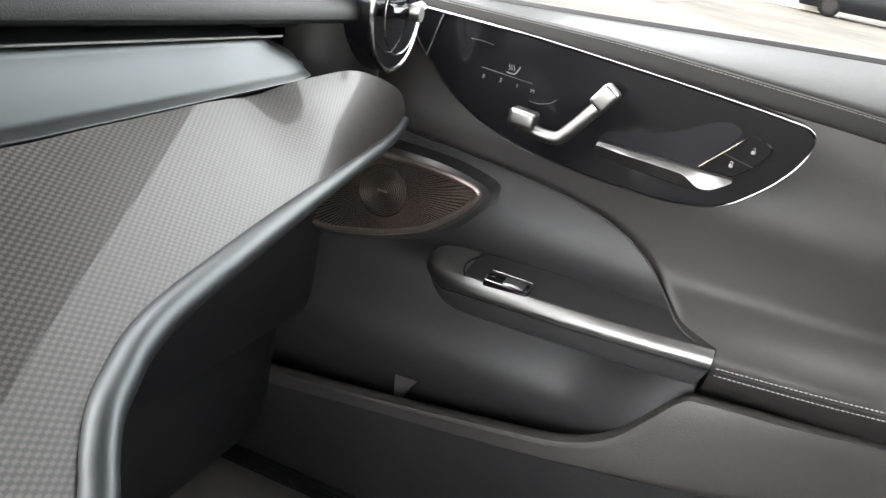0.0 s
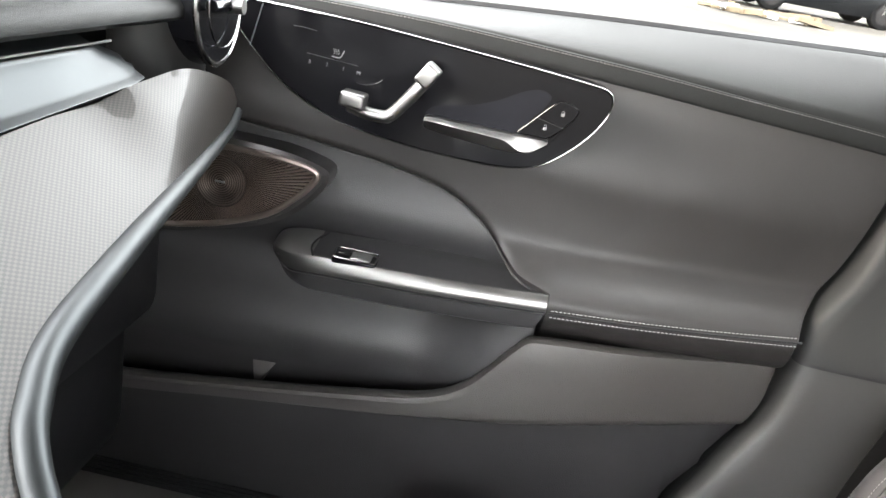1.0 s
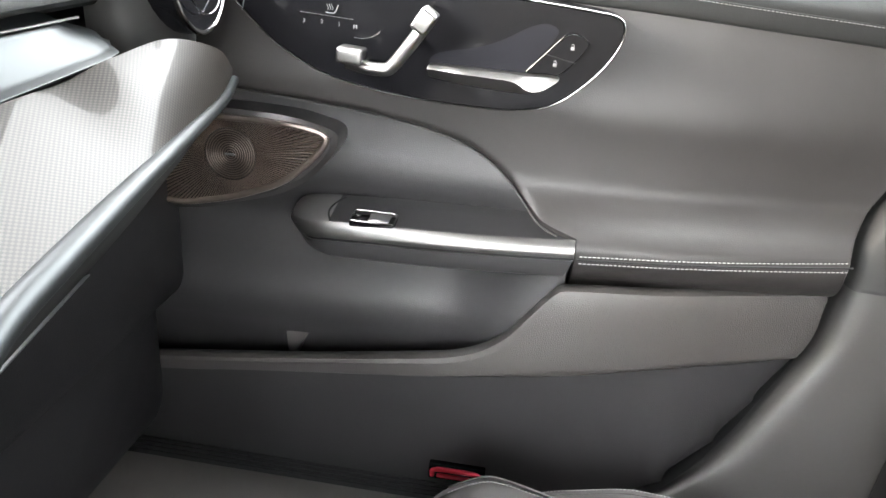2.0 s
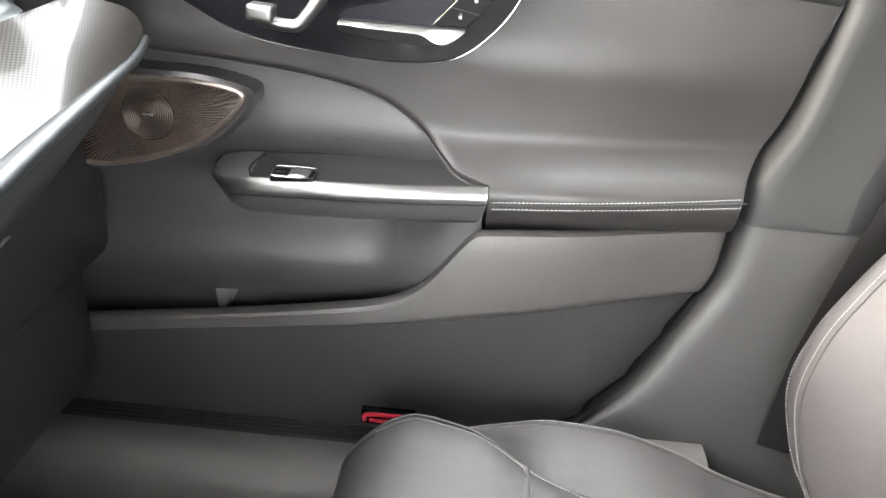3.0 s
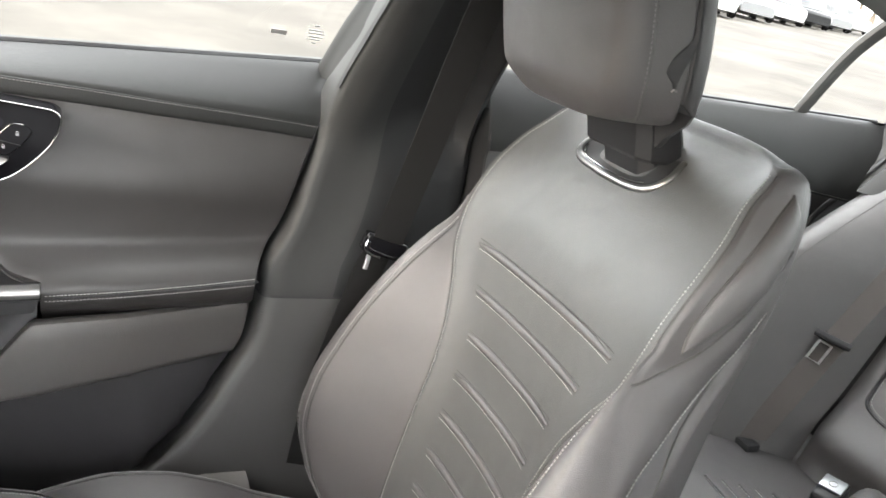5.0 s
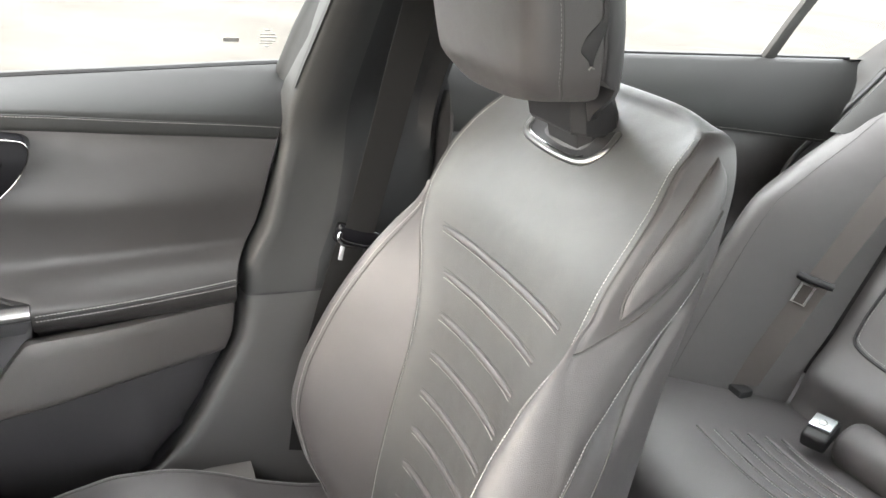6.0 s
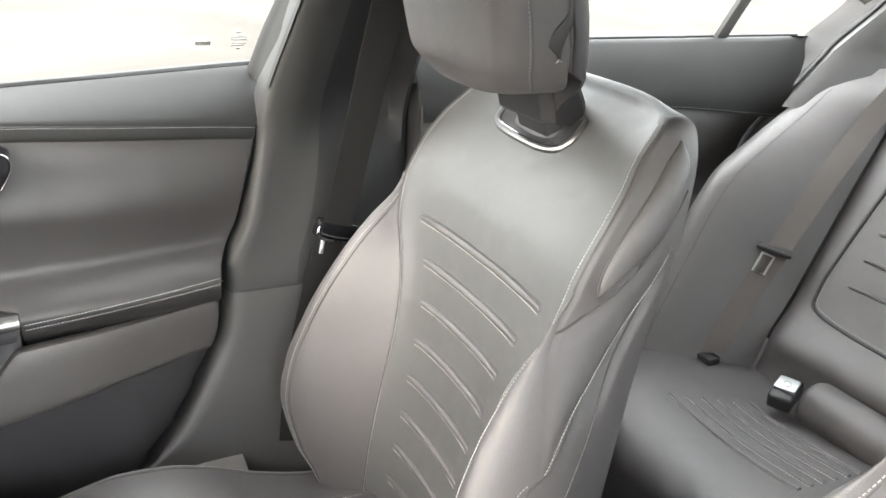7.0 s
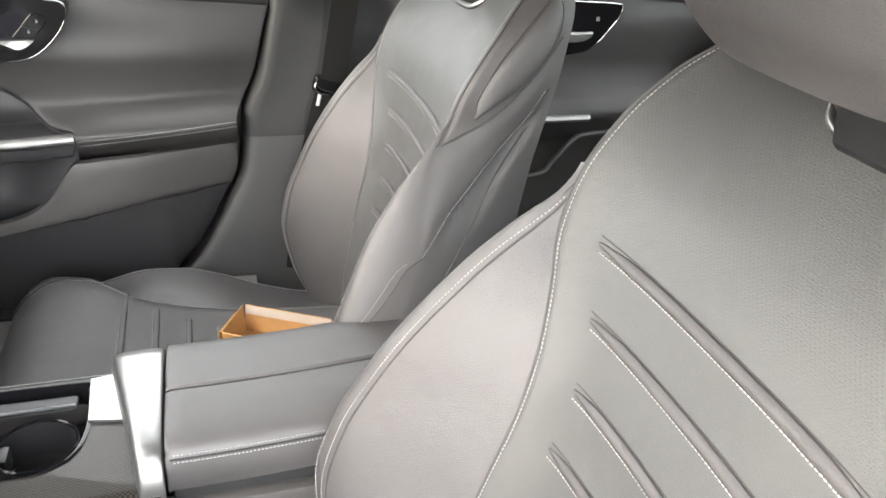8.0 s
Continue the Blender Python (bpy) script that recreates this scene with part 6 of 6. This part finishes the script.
# chrome bar before the armrest, its front edge slanted
BAR_F = lambda y: 0.088 + max(0.0, (0.115 - y)) * 0.185
rows = []
for y, z in ((-0.112, -0.085), (-0.1165, -0.060), (-0.1175, -0.040), (-0.115, -0.024), (-0.108, -0.010), (-0.096, -0.003), (-0.08, 0.0), (-0.04, 0.002), (0.0, 0.003), (0.04, 0.002), (0.08, 0.0),
             (0.098, -0.004), (0.109, -0.014), (0.115, -0.03), (0.116, -0.05), (0.112, -0.085)):
    f = BAR_F(KY + y)
    row = []
    for s, dz in ((0.0, -0.042), (0.01, -0.020), (0.05, -0.008), (0.14, -0.0025), (0.28, 0.0), (0.6, 0.001), (0.92, 0.0), (0.98, -0.002), (1.0, -0.008)):
        row.append(Vector((f + (0.156 - f) * s, KY + y, max(0.656 + z + dz, 0.57))))
    rows.append(row)
part("chrome_bar", loft(rows), BRUSHED, con, "broad satin chrome bar", 60)
# woven deck with an opening for the cup holder well
DECK_Z = 0.612
WELL = spline([(0.052, 0.108), (0.061, 0.098), (0.065, 0.06), (0.064, 0.012), (0.052, -0.026), (0.024, -0.045), (-0.01, -0.048), (-0.10, -0.050), (-0.24, -0.050), (-0.27, 0.03), (-0.24, 0.106), (-0.1, 0.110)], 6, True)
top = [(-0.31, -0.094), (0.150, -0.094), (0.115, 0.118), (-0.31, 0.118)]
bm = bmesh.new()
vs = [bm.verts.new((x, y, DECK_Z)) for x, y in top]
es = [bm.edges.new((vs[i], vs[(i + 1) % 4])) for i in range(4)]
hs = [bm.verts.new((p[0], p[1], DECK_Z)) for p in WELL]
es += [bm.edges.new((hs[i], hs[(i + 1) % len(hs)])) for i in range(len(hs))]
bmesh.ops.triangle_fill(bm, use_beauty=True, edges=es)
for sgn, y0 in ((-1, -0.094), (1, 0.118)):
    loft([[Vector((x, y0 + sgn * d, DECK_Z + dz)) for d, dz in ((0.0, 0.0), (0.005, -0.001), (0.010, -0.004), (0.013, -0.009))] for x in np.linspace(-0.31, 0.150 if sgn < 0 else 0.115, 8)], False, False, bm)
deck = part("deck", bm, WEAVE, con, "woven metal console trim")
uv_planar(deck, lambda c: c.x, lambda c: c.y - c.z)
for sgn, y0 in ((-1, -0.108), (1, 0.132)):
    part("deck_edge", loft([[Vector((x, y0 + sgn * d, DECK_Z + dz)) for d, dz in ((-0.001, -0.009), (0.003, -0.008), (0.006, -0.012), (0.006, -0.05), (0.002, -0.06))] for x in np.linspace(-0.31, 0.148, 8)]), SATIN, con, "satin silver edge")
bm = bmesh.new()
bot = [bm.verts.new((x, y, DECK_Z + 0.0005)) for x, y in ((0.067, 0.030), (0.106, 0.022), (0.092, 0.115), (0.063, 0.112))]
face = bm.faces.new(bot)
ext = bmesh.ops.extrude_face_region(bm, geom=[face])
for v in ext["geom"]:
    if isinstance(v, bmesh.types.BMVert):
        v.co.z += 0.004
part("deck_bridge", bm, BRUSHED, con, "satin silver bridge")
rows = []
for dz, f in ((0.0012, 1.03), (0.0022, 1.012), (0.0016, 1.0), (-0.004, 0.99), (-0.03, 0.98), (-0.06, 0.965)):
    rows.append([Vector((-0.10 + (p[0] + 0.10) * f, 0.03 + (p[1] - 0.03) * f, DECK_Z + dz)) for p in WELL])
part("cup_well", loft(rows, True), GLOSS_BLACK, con, "gloss black cup holder well")
bm = bmesh.new()
bm.faces.new([bm.verts.new(p) for p in rows[-1]])
part("well_floor", bm, DARK_PLASTIC, con)
for cx, cy in ((0.012, -0.002), (-0.085, -0.002)):
    bm = tube([Vector((cx, KY + cy, 0.553)), Vector((cx, KY + cy, 0.604))], 0.045, 28, caps=False)
    ob = part("cup_holder", bm, DARK_PLASTIC, con, "round cup holder")
    part("cup_rim", tube([Vector((cx + 0.045 * math.cos(t), KY + cy + 0.045 * math.sin(t), 0.605)) for t in np.linspace(0, 2 * math.pi, 30)], 0.0022, 6, caps=False), GLOSS_BLACK, ob)
    part("cup_clip", box((cx - 0.052, KY + cy - 0.014, 0.575), (cx - 0.030, KY + cy + 0.014, 0.600), 0.004), DARK_PLASTIC, ob)
part("tray_slot", box((-0.20, KY + 0.052, 0.604), (0.050, KY + 0.080, 0.6095), 0.004), DARK_PLASTIC, con)
part("slot_lip", tube([Vector((-0.20, KY + 0.055, 0.611)), Vector((0.048, KY + 0.057, 0.611))], 0.002, 6), SATIN, con)

# ---------------------------------------------------------------- loose things
box_thing = thing("cardboard_tray", (0.32, 0.34, 0.452), "small open tan cardboard tray on the passenger seat", "box")
M = Matrix.Translation((0.314, 0.358, 0.4540)) @ Euler((0, radians(1.5), radians(-27))).to_matrix().to_4x4()
TX, TY, TH = 0.078, 0.043, 0.051
for name, lo_, hi_, lean, about in (("tray_floor", (-TX, -TY, 0.0), (TX, TY, 0.002), None, None),
                                    ("tray_side", (-TX, -TY, 0.002), (TX, -TY + 0.002, TH), "X", 4), ("tray_side", (-TX, TY - 0.002, 0.002), (TX, TY, TH), "X", -4),
                                    ("tray_end", (-TX, -TY + 0.002, 0.002), (-TX + 0.002, TY - 0.002, TH), "Y", -5), ("tray_end", (TX - 0.002, -TY + 0.002, 0.002), (TX, TY - 0.002, TH), "Y", 5),
                                    ("tray_flap", (-TX - 0.007, -TY + 0.008, 0.0), (-TX - 0.0055, TY - 0.012, TH - 0.010), "Y", -9)):
    bm = box(lo_, hi_, 0.0005, seg=1)
    if lean:
        c = Vector(((lo_[0] + hi_[0]) / 2, (lo_[1] + hi_[1]) / 2, 0))
        moved(bm, Matrix.Translation(c) @ Matrix.Rotation(radians(about), 4, lean) @ Matrix.Translation(-c))
    part(name, moved(bm, M), CARDBOARD, box_thing)
# pale printed border inside the rim of the far side
bm = box((-TX + 0.001, -0.0005, 0.034), (TX - 0.001, 0.0003, TH - 0.0005), 0.0002, seg=1)
moved(bm, Matrix.Translation((0, TY - 0.001, 0)) @ Matrix.Rotation(radians(-4), 4, "X") @ Matrix.Translation((0, -0.0018, 0)))
part("rim_border", moved(bm, M), material("pale_print", (0.50, 0.45, 0.38), 0.7, 0, 0.1, 200, 0.05, 30), box_thing, "pale border inside the rim")
card = thing("yellow_card", (0.19, 0.33, 0.462), "small bright yellow card lying on the seat", "card")
part("sheet", moved(box((-0.022, -0.03, 0.0), (0.022, 0.03, 0.0012)), Matrix.Translation((0.222, 0.362, 0.4655)) @ Euler((radians(-6), radians(8), radians(12))).to_matrix().to_4x4()), YELLOW, card)
note = thing("paper_slip", (0.24, 0.31, 0.46), "crumpled white paper slip beside the cardboard tray", "paper")
part("sheet", loft([[Vector((0.238 + 0.036 * u + 0.010 * v, 0.315 + 0.05 * v - 0.01 * u, 0.482 + 0.02 * math.sin(2.6 * u + 1.2 * v) ** 2 * u)) for u in np.linspace(0, 1, 8)] for v in np.linspace(0, 1, 6)]), PAPER, note)

# ---------------------------------------------------------------- outside
GROUND = material("concrete_yard", (0.050, 0.0465, 0.0415), 0.95, 0, 0.3, 30, 0.38, 0.45, spec=0.03)
TILT = Euler((radians(3.4), 0, 0)).to_matrix().to_4x4()


def on_ground(x, y):
    return (TILT @ Vector((x, y, 0))) + Vector((0, 0, -0.05))


rows = [[on_ground(x, y) for y in (-1500, -400, -100, -30, -8, 0, 8, 30, 100, 400, 1500)] for x in (-1500, -400, -100, -30, -8, 0, 8, 30, 100, 400, 1500)]
tagged(part("ground", loft(rows), GROUND), "pale sunlit concrete yard with worn patches", "ground", kind="structure")
CAR_DARK = material("dark_car_paint", (0.0045, 0.0047, 0.0052), 0.3, 0, 0, 1, 0.05, 3, spec=0.08, coat=0.02)
CAR_PALE = material("pale_car_paint", (0.13, 0.13, 0.132), 0.3, 0, 0, 1, 0.05, 3, coat=0.1)
CAR_GREY = material("grey_car_paint", (0.04, 0.042, 0.045), 0.3, 0, 0, 1, 0.05, 3, coat=0.1)
CAR_GLASS = material("car_glass", (0.008, 0.009, 0.010), 0.08, 0, 0, 1, 0.05, 3, spec=0.4)
WHEEL = material("alloy", (0.012, 0.011, 0.011), 0.5, 0.2, 0, 1, 0.1, 10, spec=0.1)
TYRE = material("tyre", (0.004, 0.004, 0.004), 0.8, 0, 0.2, 60, 0.1, 10, spec=0.05)
WHITEWASH = material("whitewashed_wall", (0.62, 0.60, 0.57), 0.9, 0, 0.3, 20, 0.10, 0.7, spec=0.1)
PLANK = material("weathered_planks", (0.10, 0.08, 0.055), 0.85, 0, 0.3, 60, 0.25, 2, spec=0.1)
SIGN = material("yellow_sign", (0.78, 0.55, 0.05), 0.5, 0, 0, 1, 0.08, 3)
STEEL = material("drain_steel", (0.10, 0.095, 0.08), 0.7, 0.3, 0.3, 60, 0.2, 6)
LEAF = material("yellow_green_leaves", (0.20, 0.22, 0.035), 0.6, 0, 0, 1, 0.4, 0.6)
BARK = material("bark", (0.10, 0.08, 0.06), 0.9, 0, 0.5, 30, 0.2, 4)


def parked_car(name, x, y, turn, paint, length, height, label, group=""):
    """A parked car: body, glasshouse, wheels with rims, lamps. Its nose points along -x before the turn."""
    at = on_ground(x, y)
    car = thing(name, at, label, "car", group)
    half = length / 2
    M = Matrix.Translation(at) @ Euler((radians(3.4), 0, radians(turn))).to_matrix().to_4x4()
    low = 0.13 * height
    belt_z = 0.60 * height
    top = hermite([(-half, 0.40 * height), (-half * 0.96, 0.48 * height), (-half * 0.5, 0.58 * height), (half * 0.2, 0.62 * height), (half * 0.9, 0.64 * height), (half, 0.50 * height)])
    rows = []
    for t in np.linspace(-half, half, 25):
        w = 0.93 * (1 - 0.22 * (abs(t) / half) ** 6)
        z = top(t)
        rows.append([M @ Vector((t, w * a, low + (z - low) * b)) for a, b in ((-0.94, 0), (-1, 0.25), (-1, 0.6), (-0.95, 0.9), (-0.85, 1), (0.85, 1), (0.95, 0.9), (1, 0.6), (1, 0.25), (0.94, 0))])
    part("body", loft(rows, True, True), paint, car)
    roof_z = hermite([(-half * 0.50, 0.58 * height), (-half * 0.12, 0.97 * height), (half * 0.25, height), (half * 0.75, 0.93 * height), (half * 0.97, 0.63 * height)])
    rows = []
    for t in np.linspace(-half * 0.50, half * 0.96, 20):
        z = max(roof_z(t), belt_z)
        rows.append([M @ Vector((t, a * w, zz)) for a, w, zz in ((-1, 0.86, belt_z), (-1, 0.66, z - 0.06), (-1, 0.60, z), (1, 0.60, z), (1, 0.66, z - 0.06), (1, 0.86, belt_z))])
    part("cabin", loft(rows, True, True), CAR_GLASS, car, "dark tinted glass")
    rows = []
    for t in np.linspace(-half * 0.10, half * 0.74, 12):
        z = roof_z(t) + 0.012
        rows.append([M @ Vector((t, y_, zz)) for y_, zz in ((-0.67, z - 0.07), (-0.61, z), (0.61, z), (0.67, z - 0.07))])
    part("roof", loft(rows), paint, car)
    r = 0.20 * height
    for t in (-half * 0.62, half * 0.60):
        for sgn in (-1, 1):
            a, b = M @ Vector((t, sgn * 0.68, r)), M @ Vector((t, sgn * 0.935, r))
            tyre = part("wheel", tube([a, a.lerp(b, 0.1), a.lerp(b, 0.9), b], [r * 0.9, r, r, r * 0.92], 20), TYRE, car, "black tyre on a dark rim")
            c = b + (b - a).normalized() * 0.004
            part("rim", tube([a.lerp(b, 0.9), c], [r * 0.68, r * 0.66], 16), WHEEL, tyre)
    for sgn in (-1, 1):
        p = M @ Vector((half * 0.985, sgn * 0.72, 0.50 * height))
        part("tail_lamp", box(p - Vector((0.05, 0.10, 0.06)), p + Vector((0.05, 0.10, 0.06)), 0.02), RED, car, "red tail lamp")
    return car


parked_car("parked_car", 6.7, 22.0, 6, CAR_DARK, 4.6, 1.70, "dark grey estate car parked on the pale yard")
parked_car("parked_car", 3.0, 27.0, 0, CAR_DARK, 4.3, 1.55, "black car parked behind the rubble", "distant cars")
for k in range(6):
    parked_car("parked_car", 23.0 + 4.1 * k, 27.0 + 2.2 * k, 62, (CAR_PALE, CAR_GREY, CAR_PALE, CAR_DARK, CAR_GREY, CAR_PALE)[k], 4.3, 1.48,
               ("white", "grey", "white", "black", "grey", "white")[k] + " car in a row at the yard edge", "distant cars")

# low white wall, rubble, sign, drain
wall = part("yard_wall", box((-16, 27.6, 1.2), (2.0, 28.0, 4.6), 0.03), WHITEWASH)
tagged(wall, "whitewashed wall at the edge of the yard", "wall", kind="structure")
rng = random.Random(4)
for k in range(26):
    x, y = 3.6 + rng.random() * 2.0, 17.6 + rng.random() * 1.6
    p = on_ground(x, y)
    L, W = 0.25 + rng.random() * 0.7, 0.06 + rng.random() * 0.14
    bm = box((-L / 2, -W / 2, 0), (L / 2, W / 2, 0.04 + rng.random() * 0.08), 0.006, seg=1)
    moved(bm, Matrix.Translation(p + Vector((0, 0, 0.02))) @ Euler((rng.uniform(-0.12, 0.12), rng.uniform(-0.12, 0.12), rng.uniform(0, 3.1))).to_matrix().to_4x4())
    tagged(part("broken_plank", bm, PLANK if k % 3 else WHITEWASH), "weathered broken plank lying on the yard", "plank", "rubble on the yard")
p = on_ground(17.5, 42.0)
board = thing("yellow_sign", p, "yellow sign board on two posts at the yard edge", "sign")
part("panel", box(p + Vector((-1.5, -0.04, 0.3)), p + Vector((1.5, 0.04, 1.9)), 0.02), SIGN, board)
for dx in (-1.2, 1.2):
    part("post", tube([p + Vector((dx, 0.08, 0)), p + Vector((dx, 0.08, 2.0))], 0.05, 8), STEEL, board)
p = on_ground(3.25, 9.35)
part_ob = part("drain_cover", moved(box((-0.15, -0.11, 0), (0.15, 0.11, 0.012), 0.003, seg=1), Matrix.Translation(p) @ Euler((radians(3.4), 0, 0.1)).to_matrix().to_4x4()), STEEL)
tagged(part_ob, "small dark steel drain cover set in the yard", "drain cover")
p = on_ground(3.62, 9.25)
grate = thing("drain_grate", p, "small square slotted drain grate in the concrete", "drain grate")
for k in range(6):
    part("bar", moved(box((-0.16, -0.012, 0), (0.16, 0.012, 0.01)), Matrix.Translation(p + Vector((0, -0.12 + 0.048 * k, 0.003 * k))) @ Euler((radians(3.4), 0, 0.1)).to_matrix().to_4x4()), STEEL, grate)

# trees along the far edge


def tree(x, y, h, seed):
    r = random.Random(seed)
    p = on_ground(x, y)
    t = thing("tree", p, "leafy tree with yellow-green autumn crown at the yard edge", "tree", "trees at the yard edge")
    trunk = tube([p, p + Vector((0.1, 0, 0.3 * h)), p + Vector((-0.05, 0.1, 0.6 * h))], [0.028 * h, 0.02 * h, 0.008 * h], 8)
    for k in range(6):
        a = k * 1.05 + r.random()
        b = p + Vector((0.02, 0, (0.25 + 0.05 * k) * h))
        tube([b, b + Vector((math.cos(a) * 0.12 * h, math.sin(a) * 0.12 * h, 0.12 * h)), b + Vector((math.cos(a) * 0.2 * h, math.sin(a) * 0.2 * h, 0.26 * h))], [0.010 * h, 0.006 * h, 0.002 * h], 6, trunk)
    part("trunk", trunk, BARK, t)
    verts, faces = [], []
    for k in range(1500):
        a, b, c = r.uniform(0, 6.283), math.acos(r.uniform(-1, 1)), r.random() ** 0.4
        lump = 0.75 + 0.25 * math.sin(3 * a + seed) * math.sin(2 * b)
        q = p + Vector((0.36 * h * lump * c * math.sin(b) * math.cos(a), 0.36 * h * lump * c * math.sin(b) * math.sin(a), 0.60 * h + 0.38 * h * lump * c * math.cos(b)))
        u = Vector((r.gauss(0, 1), r.gauss(0, 1), r.gauss(0, 1))).normalized()
        v = u.orthogonal().normalized()
        s = h * r.uniform(0.012, 0.028)
        n = len(verts)
        verts += [q + u * s, q + v * s * 0.6, q - u * s, q - v * s * 0.6 + u.cross(v) * s * 0.3]
        faces.append((n, n + 1, n + 2, n + 3))
    me = bpy.data.meshes.new("crown")
    me.from_pydata([tuple(q) for q in verts], [], faces)
    bm = bmesh.new()
    bm.from_mesh(me)
    bpy.data.meshes.remove(me)
    tagged(part("crown", bm, LEAF, t), kind="stuff")


for k in range(15):
    tree(24.0 + 6.2 * k, 52.0 + 1.3 * k + (k * 7 % 5), 8.0 + (k * 5 % 4), k + 1)
